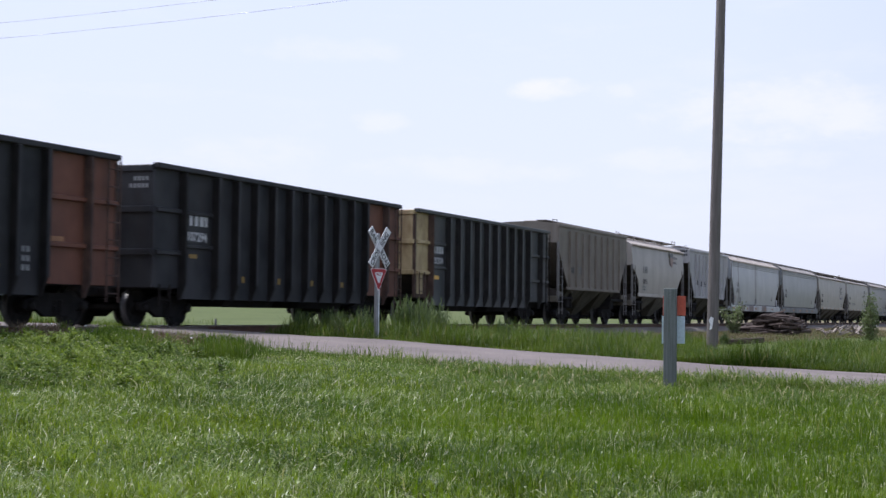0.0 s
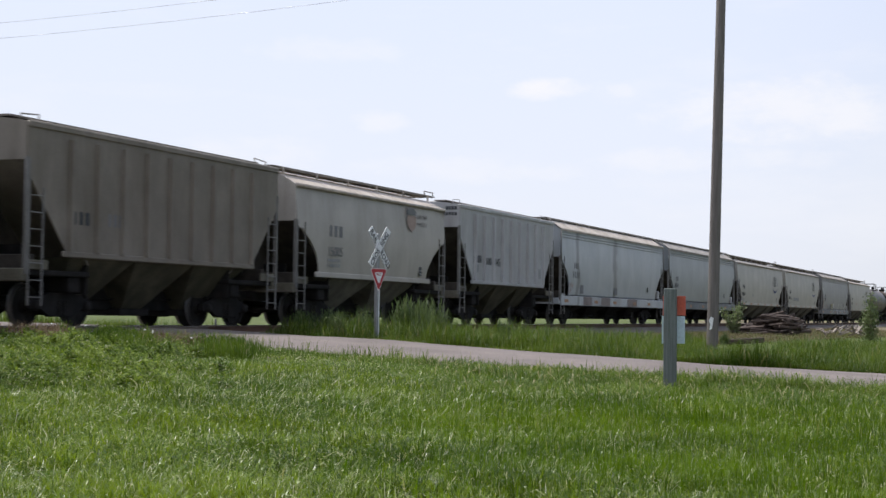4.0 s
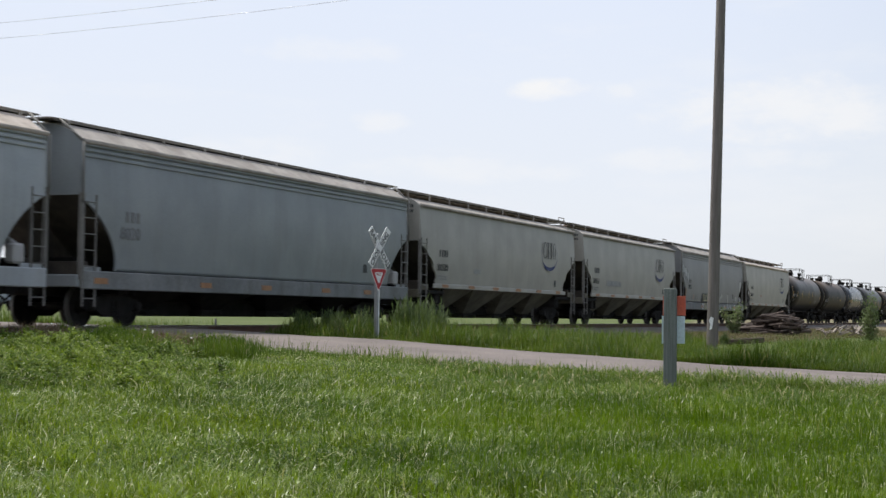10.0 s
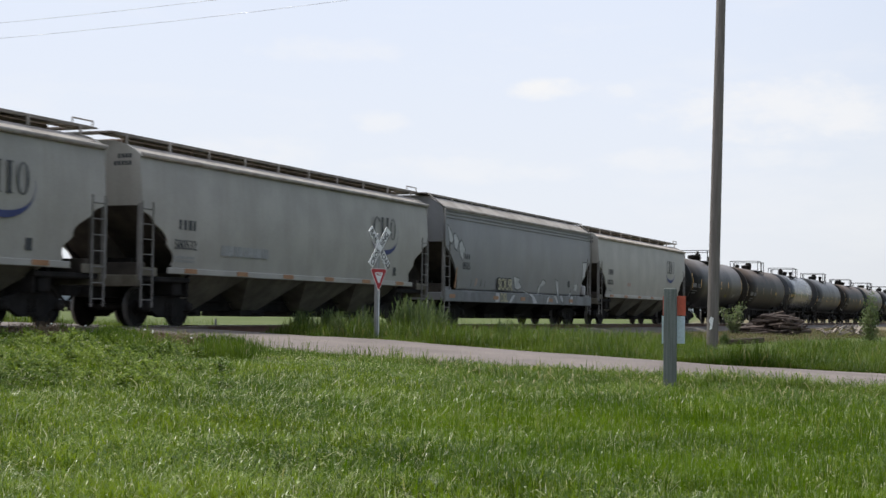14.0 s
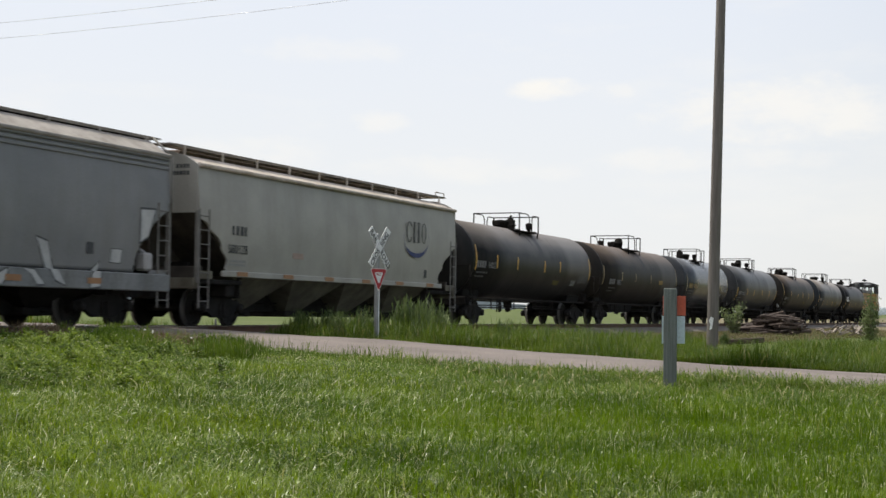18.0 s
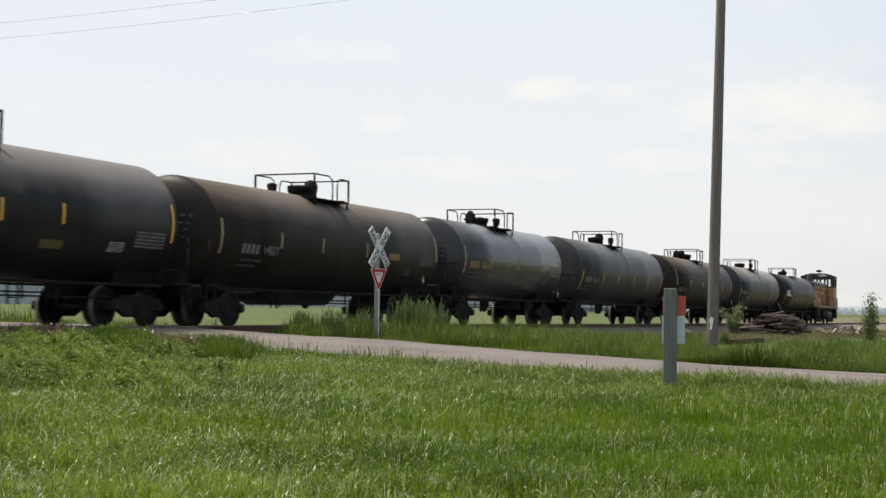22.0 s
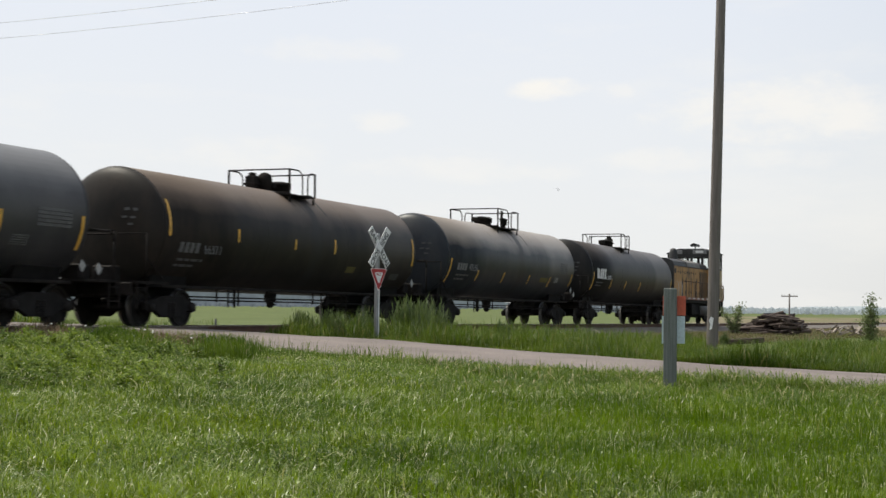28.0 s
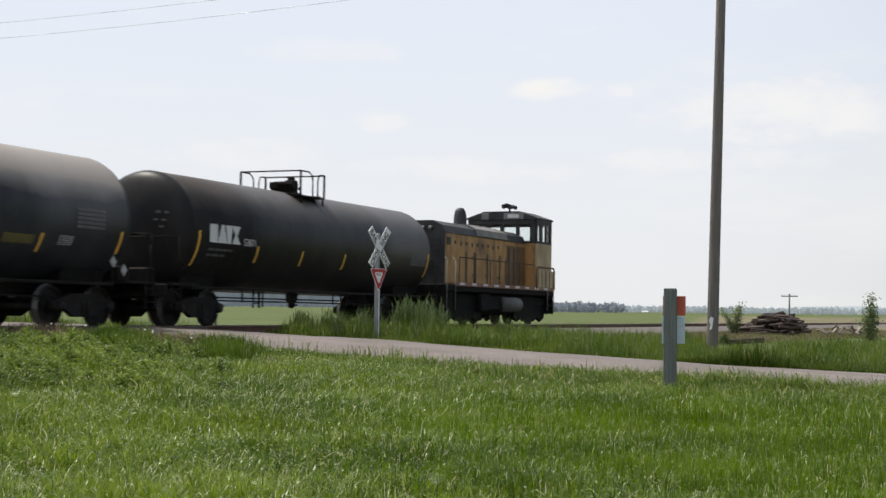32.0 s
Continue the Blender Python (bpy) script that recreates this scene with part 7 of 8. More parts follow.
# ---- signs and posts ----
def crossing_sign(x, y, face):
    """Crossbuck over a yield triangle on one post; face is the direction that it looks to, in degrees."""
    z0 = float(land_z(x, y))
    sign = new("crossing_sign")
    sign.matrix_basis = pose(x, y, z0, 0, 0, face + 90)      # its face looks along local -y
    tagged(sign, "white railroad crossbuck with a red yield sign on a steel post", "road sign")
    top, yc = 2.96 - z0, 2.20 - z0
    bm = bmesh.new()
    bbox(bm, -0.05, 0.05, -0.045, 0.045, -0.3, top + 0.35, 0.008)
    part("post", bm, GALV, sign)
    bm = bmesh.new()
    box(bm, 0.012, 0.048, -0.05, -0.046, 0.05, yc - 0.3)
    part("post_reflector", bm, WHITE, sign, "white reflective strip")
    for k, (word, ang) in enumerate((("RAIL", -52), ("CROSS", 52))):
        bm = bmesh.new()
        bbox(bm, -0.575, 0.575, -0.008, 0.008, -0.115, 0.115, 0.004)
        b = part("blade", bm, WHITE, sign, at=pose(0, -0.06 - 0.02 * k, top, 0, -ang, 0))
        if k == 0:
            lettering("RAIL", 0.19, BLACKP, b, pose(-0.54, -0.010, -0.068, 90, 0, 0), bold=0.004)
            lettering("ROAD", 0.19, BLACKP, b, pose(0.10, -0.010, -0.068, 90, 0, 0), bold=0.004)
        else:
            lettering("CROS", 0.185, BLACKP, b, pose(-0.55, -0.010, -0.066, 90, 0, 0), bold=0.004)
            lettering("SING", 0.185, BLACKP, b, pose(0.06, -0.010, -0.066, 90, 0, 0), bold=0.004)
        for sx in (-1, 1):
            bm = bmesh.new()
            box(bm, -0.565, 0.565, -0.0095, -0.0085, sx * 0.105 - 0.006, sx * 0.105 + 0.006)
            part("border", bm, BLACKP, b)

    def tri(r, z):
        return [(r * math.cos(radians(a)) , z + r * math.sin(radians(a))) for a in (30, 150, 270)]
    yz = yc + 0.04
    for name, r, d, m in (("yield_plate", 0.39, 0.055, WHITE), ("yield_border", 0.365, 0.0585, REDP), ("yield_centre", 0.2, 0.062, WHITE)):
        bm = bmesh.new()
        prism(bm, tri(r, yz), -d, -d + 0.006, "y")
        bmesh.ops.bevel(bm, geom=[e for e in bm.edges if abs(e.verts[0].co.y - e.verts[1].co.y) > 0.003], offset=0.03, segments=2, affect="EDGES")
        part(name, bm, m, sign)
    lettering("YIELD", 0.075, REDP, sign, pose(-0.11, -0.065, yz + 0.02, 90, 0, 0), bold=0.001)
    return sign


crossing_sign(33.93, -5.29, 256)

MX, MY = 23.5, -15.3
mz = float(land_z(MX, MY))
post = thing("marker_post", None, None, "weathered grey wooden post with orange and white panels on its back", "post", at=pose(MX, MY, mz, 0, 0.5, 10))
bm = bmesh.new()
bbox(bm, -0.1, 0.1, -0.1, 0.1, -0.4, 1.83 - mz, 0.012)
part("wooden_post", bm, POSTW, post)
bm = bmesh.new()
bbox(bm, 0.105, 0.12, -0.235, 0.125, 1.40 - mz, 1.71 - mz, 0.003)
part("orange_panel", bm, ORANGE, post, "faded orange panel")
bm = bmesh.new()
bbox(bm, 0.105, 0.12, -0.225, 0.14, 0.95 - mz, 1.39 - mz, 0.003)
part("white_panel", bm, PALEBLUE, post, "pale blue-white panel")


def utility_pole(x, y, height, lean, name="utility_pole"):
    z0 = float(land_z(x, y))
    bm = bmesh.new()
    prof = [(-0.5, 0.165), (0.0, 0.163), (2.0, 0.157), (6.0, 0.145), (height - 0.1, 0.125), (height, 0.10)]
    lathe(bm, prof, "z", 18)
    return thing(name, bm, POLEW, "tall weathered wooden utility pole in the grass", "utility pole", at=Matrix.Translation((x, y, z0)) @ lean)


PX, PY = 41.7, -12.0
upole = utility_pole(PX, PY, 12.0, Matrix.Rotation(radians(1.25), 4, Vector((0.924, 0.383, 0))))
bm = bmesh.new()
prism(bm, [(-0.02, 0.72), (0.05, 0.7), (0.03, 0.86), (0.08, 0.95), (0.02, 1.06), (-0.06, 1.02), (-0.04, 0.9)], -0.176, -0.166)
part("tag", bm, WHITE, upole, "torn pale paper tag")
for z_low, xo in ((10.51, -0.15), (11.08, 0.0)):
    bm = bmesh.new()
    pts = [(PX + xo, yy, z_low + 0.0013 * (yy - 18) ** 2) for yy in np.linspace(-12, 48, 31)]
    pipe(bm, pts, 0.007, 5)
    thing("power_line", bm, WIREM, "thin overhead power line hanging between poles", "power line", "overhead wires")
utility_pole(PX, 48.0, 12.0, Matrix.Identity(4))

# telegraph pole far along the track
bm = bmesh.new()
tp = pose(231, 17.5, float(land_z(231, 17.5)), 0, 0, 20)
lathe(bm, [(-0.3, 0.14), (4.9, 0.11)], "z", 10)
tele = thing("telegraph_pole", bm, POLEW, "short dark telegraph pole with one crossarm, in the field", "telegraph pole", at=tp)
bm = bmesh.new()
bbox(bm, -0.06, 0.06, -1.25, 1.25, 4.45, 4.6, 0.01)
arm = part("crossarm", bm, POLEW, tele)
for k in range(6):
    bm = bmesh.new()
    yy = -1.15 + 0.46 * k
    lathe(bm, [(4.6, 0.03), (4.66, 0.05), (4.75, 0.05), (4.78, 0.02)], "z", 8, (0, yy, 0))
    part("insulator", bm, GALV, arm)

# thin stake by the far side of the track
bm = bmesh.new()
tube(bm, (0, 0, -0.2), (0, 0, 0.75), 0.035, 8)
thing("stake", bm, BLACKP, "thin dark stake beyond the track", "stake", at=pose(42.7, 4.6, 0.28))

# ---- heap of old ties ----
random.seed(5)
HX, HY = 78.6, -7.0
hz0 = float(land_z(HX, HY))
heap = thing("tie_pile", None, None, "untidy heap of old brown railway ties in the grass", "wood pile", at=pose(HX, HY, hz0 + 0.02, 0, 0, -78))
bm = bmesh.new()
bbox(bm, -1.15, 1.15, -0.09, 0.09, -0.07, 0.07, 0.015)
old_me = mesh_of("old_tie", bm, OLDTIE)
bm = bmesh.new()
prism(bm, [(-1.0, -0.02), (-0.7, -0.06), (0.95, -0.05), (1.1, 0.0), (0.8, 0.045), (-0.9, 0.03)], -0.05, 0.05, "y")
plank_old_me = mesh_of("old_board", bm, OLDTIE)
for k in range(170):
    q = random.uniform(-1, 1)
    px = 0.1 + 1.55 * q
    high = 1.08 * max(0.05, 1 - abs((px - 0.45) / (2.1 if px < 0.45 else 1.5)) ** 1.7)
    lie = random.random()
    board = random.random() < 0.5
    yaw = random.gauss(0, 14) if px < 1.0 else random.gauss(60, 25)
    me_ = plank_old_me if board else old_me
    ln = random.uniform(0.35, 0.75)
    part("old_board" if board else "old_tie", me_, OLDTIE, heap, at=pose(px, random.gauss(0, 0.7) * (1.1 - lie * 0.7), 0.06 + lie * high, random.uniform(-25, 25), random.gauss(0, 5) + (6 if px > 0.7 else -4) * lie, yaw)
         @ Matrix.Diagonal((ln, random.uniform(0.6, 1.1), random.uniform(0.6, 1.1), 1)))
debris = thing("scrap_wood", None, None, "small heap of pale broken wood near the track", "wood pile", at=pose(84, -9.6, float(land_z(84, -9.6)) + 0.15, 0, 0, -60))
bm = bmesh.new()
bbox(bm, -1.15, 1.15, -0.095, 0.095, -0.06, 0.06, 0.015)
splinter_me = mesh_of("splinter", bm, PALEW)
for k in range(24):
    part("splinter", splinter_me, PALEW, debris, at=pose(random.uniform(-1.3, 1.3), random.uniform(-0.4, 0.4), random.uniform(0.05, 0.3), random.uniform(-30, 30), random.uniform(-25, 25), random.uniform(0, 180))
         @ Matrix.Diagonal((0.45, 0.5, 0.5, 1)))
bm = bmesh.new()
bbox(bm, -0.72, 0.72, -0.11, 0.11, 0, 0.2, 0.03)
thing("loose_tie", bm, OLDTIE, "old weathered tie lying in the grass", "tie", at=pose(53.3, -10.6, float(land_z(53.3, -10.6)) + 0.06, 0, -4, -76))


# ---- plants ----
RNG = np.random.default_rng(11)


def blades(x, y, z, height, width, bend, dirn, face, simple=False):
    """Arrays for blades that rise, arch over and droop: two quads and a tip each, or one quad and a tip."""
    n = len(x)
    c, s = np.cos(face), np.sin(face)
    dx, dy = np.cos(dirn) * bend, np.sin(dirn) * bend
    base = np.stack([x, y, z], 1)
    w = np.stack([c, s, np.zeros(n)], 1) * (width / 2)[:, None]
    q = np.clip(bend / height, 0, 1.4)
    m1 = base + np.stack([dx * 0.15, dy * 0.15, height * 0.5], 1)
    m2 = base + np.stack([dx * 0.55, dy * 0.55, height * (0.92 - 0.12 * q)], 1)
    tip = base + np.stack([dx, dy, height * (1.08 - 0.42 * q)], 1)
    if simple:
        mid = (m1 + m2) / 2
        v = np.stack([base - w, base + w, mid - w * 0.9, mid + w * 0.9, tip], 1).reshape(-1, 3)
        o = (np.arange(n) * 5)[:, None]
        return v, np.concatenate([o + np.array([t]) for t in ([0, 1, 3], [0, 3, 2], [2, 3, 4])], 0)
    v = np.stack([base - w, base + w, m1 - w, m1 + w, m2 - w * 0.8, m2 + w * 0.8, tip], 1).reshape(-1, 3)
    o = (np.arange(n) * 7)[:, None]
    f = np.concatenate([o + np.array([t]) for t in ([0, 1, 3], [0, 3, 2], [2, 3, 5], [2, 5, 4], [4, 5, 6])], 0)
    return v, f


def grow(name, x, y, height, width, material, label, curl=0.5, simple=True, wind=None):
    n = len(x)
    z = land_z(x, y) - 0.015
    dirn = RNG.uniform(0, 2 * math.pi, n) if wind is None else RNG.normal(wind, 1.1, n)
    face = dirn + math.pi / 2 + RNG.normal(0, 0.5, n)
    v, f = blades(x, y, z, height, width, height * RNG.uniform(0.1, 1.0, n) * curl * 2, dirn, face, simple)
    ob = new(name, sheet_mesh(name, v, f, material))
    return tagged(ob, label, "grass", kind="stuff")


# meadow between the camera and the road
n = 600000
r = 9.0 * (34.0 / 9.0) ** RNG.random(n) ** 0.85
th = RNG.uniform(3.5, 42.0, n)
lx = r * np.cos(np.radians(th))
ly = -21.1 + r * np.sin(np.radians(th))
ok = (lx < ROAD_X0 + 0.15) & (ly < -3.2)
lx, ly, r = lx[ok], ly[ok], r[ok]
tuft = wobble(lx, ly, 1.5, 3.0) + 0.8 * wobble(lx, ly, 4.3, 5.0)
keep = RNG.random(len(lx)) < np.clip(0.75 + 0.3 * tuft, 0.25, 1.0)
lx, ly, tuft, r = lx[keep], ly[keep], tuft[keep], r[keep]
edge = 1 - (0.62 - 0.25 * step(23, 20, np.degrees(np.arctan2(ly + 21.1, lx)))) * step(19.0, 23, lx)
hh_ = np.clip(edge * (0.15 + 0.085 * np.clip(tuft, -1, 2)) * RNG.uniform(0.5, 1.35, len(lx)), 0.04, 0.6)
wd_ = (0.0036 + 0.00024 * lx) * RNG.uniform(0.6, 1.4, len(lx))
for sel, simple in ((r < 14.0, False), (r >= 14.0, True)):
    grow("lawn_grass", lx[sel], ly[sel], hh_[sel], wd_[sel], LAWN, "sunlit green meadow grass between the viewer and the road", 0.72, simple)

# arching blades and bent seed heads over the rest, pale tones standing for glints
n = 72000
r = 9.0 * (31.0 / 9.0) ** RNG.random(n) ** 0.85
th = RNG.uniform(3.5, 41.0, n)
qx, qy = r * np.cos(np.radians(th)), -21.1 + r * np.sin(np.radians(th))
lie = 0.35 + 0.75 * wobble(qx, qy, 1.9, 2.0) + 0.5 * wobble(qx, qy, 0.6, 6.0)
ok = (qx < ROAD_X0 - 0.6) & (qy < -4.0) & (RNG.random(n) < lie)
qx, qy = qx[ok], qy[ok]
grow("arching_grass", qx, qy, 0.225 * (1 - 0.45 * step(18.0, 23.0, qx)) * RNG.uniform(0.6, 1.25, len(qx)), (0.0034 + 0.00022 * qx) * RNG.uniform(0.6, 1.4, len(qx)), ARCH, "wind-bent blades of grass, their glints put into pale colour", 0.95, False, math.radians(-60))


def leaflets(name, x, y, z, size, material, label):
    """Small rounded leaves that lie at all tilts, each a folded diamond."""
    n = len(x)
    a, tip = RNG.uniform(0, 2 * math.pi, n), RNG.uniform(-0.3, 0.8, n)
    d = np.stack([np.cos(a), np.sin(a), tip], 1) * size[:, None]
    e = np.stack([-np.sin(a), np.cos(a), RNG.uniform(-0.5, 0.5, n)], 1) * (size * 0.34)[:, None]
    p = np.stack([x, y, z], 1)
    v = np.stack([p, p + d * 0.5 + e, p + d, p + d * 0.5 - e], 1).reshape(-1, 3)
    o = (np.arange(n) * 4)[:, None]
    f = np.concatenate([o + np.array([[0, 1, 2]]), o + np.array([[0, 2, 3]])], 0)
    return tagged(new(name, sheet_mesh(name, v, f, material)), label, "plants", kind="stuff")


# clover and other small leaves through the grass
n = 210000
r = 11.0 * (34.0 / 11.0) ** RNG.random(n) ** 0.8
th = RNG.uniform(4.0, 40.5, n)
cx_, cy_ = r * np.cos(np.radians(th)), -21.1 + r * np.sin(np.radians(th))
mask = 0.22 + 0.35 * wobble(cx_, cy_, 1.1, 8.0) + 0.3 * wobble(cx_, cy_, 3.4, 1.0) + 0.35 * step(16, 30, th) + 0.25 * step(19, 24, cx_)
ok = (cx_ < ROAD_X0 - 0.2) & (cy_ < -3.4) & (RNG.random(n) < mask)
cx_, cy_ = cx_[ok], cy_[ok]
leaflets("meadow_leaves", cx_, cy_, land_z(cx_, cy_) + RNG.uniform(0.05, 0.19, len(cx_)) * (1 - 0.4 * step(19, 23, cx_)), RNG.uniform(0.016, 0.036, len(cx_)), CLOVER, "small clover-like leaves through the meadow grass")

# rough verge between the road and the track
n = 200000
vx = ROAD_X1 + 0.1 + (120 - ROAD_X1) * RNG.random(n) ** 2.2
lim = 2.7 + 0.9 * step(44, 62, vx)
vy = -20 + (20 - lim) * RNG.random(n)
ok = (vy < -21.1 + 0.9 * vx) & (vx > ROAD_X1 + 0.1 + 0.25 * wobble(vy * 0 + 2, vy, 1.9, 4.0))
vx, vy = vx[ok], vy[ok]
tuft = wobble(vx, vy, 0.9, 7.0) + 0.7 * wobble(vx, vy, 3.1, 2.0)
far_dry = step(-13.0, -8.5, vy + 0.12 * (vx - 50)) * step(50, 60, vx)
keep = RNG.random(len(vx)) > 0.45 * far_dry
vx, vy, tuft, far_dry = vx[keep], vy[keep], tuft[keep], far_dry[keep]
clump = np.clip(tuft + 0.8 * wobble(vx, vy, 0.45, 9.0), -1, 2)
vh = (0.36 + 0.08 * step(-9.0, -6.0, vy) * step(56, 44, vx) + 0.24 * clump) * RNG.uniform(0.35, 1.4, len(vx)) * (1 + 0.5 * (RNG.random(len(vx)) > 0.96))
vh = vh * (1 - 0.5 * far_dry) * (1 - 0.55 * step(42, 56, vx)) * (1 - 0.75 * step(1.6, 0.2, vx - ROAD_X1 + 0.5 * wobble(vx, vy, 1.7, 3.0)) * step(-10.5, -7.5, vy)) * (1 - 0.45 * step(0.9, 0.1, vx - ROAD_X1))
# trodden strip before the loose tie
vh = vh * (1 - step(0.026, 0.018, np.abs(np.arctan2(vy + 21.1, vx) - 0.1945)) * (0.45 + 0.37 * step(40, 47, vx)) * step(36.5, 39, vx) * step(55, 54, vx))
grow("verge_grass", vx, vy, np.clip(vh, 0.06, 0.9), (0.005 + 0.0001 * vx) * RNG.uniform(0.7, 1.3, len(vx)), VERGE, "tall rough green grass on the verge by the track", 0.7)

# taller grass beside the road beyond the track
n = 9000
hx_ = ROAD_X1 + 0.3 + 11 * RNG.random(n)
hy_ = 4.6 + 9 * RNG.random(n)
hx_[:1500], hy_[:1500] = RNG.normal(39.4, 0.45, 1500), RNG.normal(6.2, 0.4, 1500)
grow("tall_far_grass", hx_, hy_, 0.72 * RNG.uniform(0.45, 1.15, n), 0.012 * RNG.uniform(0.7, 1.4, n), VERGE, "tall pale grass beyond the track", 0.25)

# grass along the far side of the track
n = 30000
fx = 12 + 75 * RNG.random(n) ** 1.3
fy = 3.6 + 7 * RNG.random(n) ** 1.5
fy = np.where(fx < ROAD_X0, fy + 7.2, fy)
ok = (fx < ROAD_X0 - 0.1) | (fx > ROAD_X1 + 0.1)
fx, fy = fx[ok], fy[ok]
grow("far_side_grass", fx, fy, 0.3 * RNG.uniform(0.4, 1.4, len(fx)), 0.014 * RNG.uniform(0.7, 1.4, len(fx)), VERGE, "rough grass along the far side of the track", 0.4)


def weed_mesh(height, spread, stems, seed):
    """A leafy weed: thin stems with many small pointed leaves."""
    g = np.random.default_rng(seed)
    vs, fs, o = [], [], 0
    for s in range(stems):
        a, lean = g.uniform(0, 2 * math.pi), g.uniform(0.1, 1.0) * spread
        h = height * g.uniform(0.35, 1.0)
        bx, by = g.normal(0, spread * 0.35), g.normal(0, spread * 0.35)
        top = np.array([bx + lean * math.cos(a) * 0.6, by + lean * math.sin(a) * 0.6, h])
        base = np.array([bx, by, -0.03])
        w = 0.006
        vs += [base + [w, 0, 0], base - [w, 0, 0], top]
        fs.append((o, o + 1, o + 2))
        o += 3
        for k in range(18):
            q = 0.12 + 0.88 * k / 17
            p = base + (top - base) * q
            b = g.uniform(0, 2 * math.pi)
            ln = (0.08 + 0.12 * (1 - q)) * g.uniform(0.7, 1.4) + 0.03
            d = np.array([math.cos(b) * 0.6, math.sin(b) * 0.6, g.uniform(0.7, 2.0)]) * ln
            sd_ = np.array([-math.sin(b), math.cos(b), g.uniform(-0.3, 0.3)]) * ln * 0.085
            vs += [p, p + d * 0.5 + sd_, p + d, p + d * 0.5 - sd_]
            fs += [(o, o + 1, o + 2), (o, o + 2, o + 3)]
            o += 4
    return sheet_mesh("weed", np.array(vs), np.array(fs), WEED)


weeds = [weed_mesh(1.0, 0.45, 42, s) for s in range(4)]


def bank_mesh(seed):
    """A low mound of small rounded leaves."""
    g = np.random.default_rng(seed)
    vs, fs, o = [], [], 0
    for s in range(44):
        a, lean = g.uniform(0, 2 * math.pi), abs(g.normal(0, 0.24))
        h = 0.34 * g.uniform(0.4, 1.0) * (1 - 0.5 * min(1, lean / 0.5))
        base, top = np.array([lean * math.cos(a) * 0.5, lean * math.sin(a) * 0.5, -0.02]), np.array([lean * math.cos(a), lean * math.sin(a), h])
        for k in range(13):
            q = 0.3 + 0.7 * k / 12
            p = base + (top - base) * q + g.normal(0, 0.015, 3)
            b = g.uniform(0, 2 * math.pi)
            ln = g.uniform(0.03, 0.065)
            d = np.array([math.cos(b), math.sin(b), g.uniform(-0.2, 1.0)]) * ln
            e = np.array([-math.sin(b), math.cos(b), g.uniform(-0.4, 0.4)]) * ln * 0.3
            vs += [p, p + d * 0.5 + e, p + d, p + d * 0.5 - e]
            fs += [(o, o + 1, o + 2), (o, o + 2, o + 3)]
            o += 4
    return sheet_mesh("weed", np.array(vs), np.array(fs), BANK)


bank_weeds = [bank_mesh(s + 40) for s in range(4)]
wr = np.random.default_rng(21)


def placed(me, m):
    """The vertices of a mesh after the turn m, and its triangles."""
    co = np.empty(len(me.vertices) * 3, dtype=np.float32)
    me.vertices.foreach_get("co", co)
    tri = np.empty(len(me.polygons) * 3, dtype=np.int32)
    me.polygons.foreach_get("vertices", tri)
    q = np.array(m)
    return co.reshape(-1, 3) @ q[:3, :3].T + q[:3, 3], tri.reshape(-1, 3)


def plot(name, plants, material, label):
    """Many plants that nobody could count, as one sheet of leaves."""
    vs, fs, o = [], [], 0
    for me, m in plants:
        v, f = placed(me, m)
        vs.append(v)
        fs.append(f + o)
        o += len(v)
    return tagged(new(name, sheet_mesh(name, np.concatenate(vs), np.concatenate(fs), material)), label, "plants", kind="stuff")


def weed(x, y, size, k, flat=1.0):
    return weeds[k % 4], pose(x, y, float(land_z(x, y)), 0, 0, 57 * k) @ Matrix.Diagonal((size, size, size * flat, 1))


spots = [(35.6, -4.0, 0.75), (35.0, -3.4, 0.7), (36.6, -3.4, 0.6), (34.4, -3.0, 0.6), (36.2, -5.1, 1.05), (36.3, -5.5, 1.0), (37.2, -4.9, 1.0), (35.9, -5.7, 0.85), (34.9, -4.5, 0.75), (35.3, -3.6, 0.7), (34.0, -3.2, 0.6), (36.9, -5.2, 1.1), (37.5, -5.3, 0.95), (36.7, -5.9, 0.8),
         (38.4, -7.0, 0.7), (39.3, -7.2, 0.55), (33.8, -4.3, 0.55), (34.4, -2.9, 0.6), (40.5, -7.6, 0.55), (42.0, -8.2, 0.5), (35.6, -3.2, 0.5),
         (37.8, -5.0, 0.5), (44.0, -8.6, 0.45), (46.0, -9.0, 0.45), (49, -9.6, 0.4), (52, -10.2, 0.4)]
bush = []
for k, (x, y, s) in enumerate(spots):
    bush.append(weed(x, y, s * 1.1, k))
plot("verge_weeds", bush, WEED, "upright leafy green weeds beside the crossing sign")
low = []
for k in range(340):
    az_ = wr.uniform(30.5, 39.5)
    r_ = wr.uniform(20.5, 29.0)
    x, y = r_ * math.cos(radians(az_)), -21.1 + r_ * math.sin(radians(az_))
    if y < -2.0 and x < ROAD_X0 - 0.1 and wr.random() < 0.45 + 0.5 * step(31.5, 34.5, az_) + 0.4 * float(wobble(x, y, 0.9, 4.0)):
        low.append((bank_weeds[k % 4], pose(x, y, float(land_z(x, y)), 0, 0, 57 * k) @ Matrix.Diagonal((1, 1, wr.uniform(0.5, 1.05), 1)) @ Matrix.Scale(wr.uniform(0.6, 1.1), 4)))
plot("bank_weeds", low, BANK, "low mounds of leafy weeds in the grass bank")
edge_weeds = []
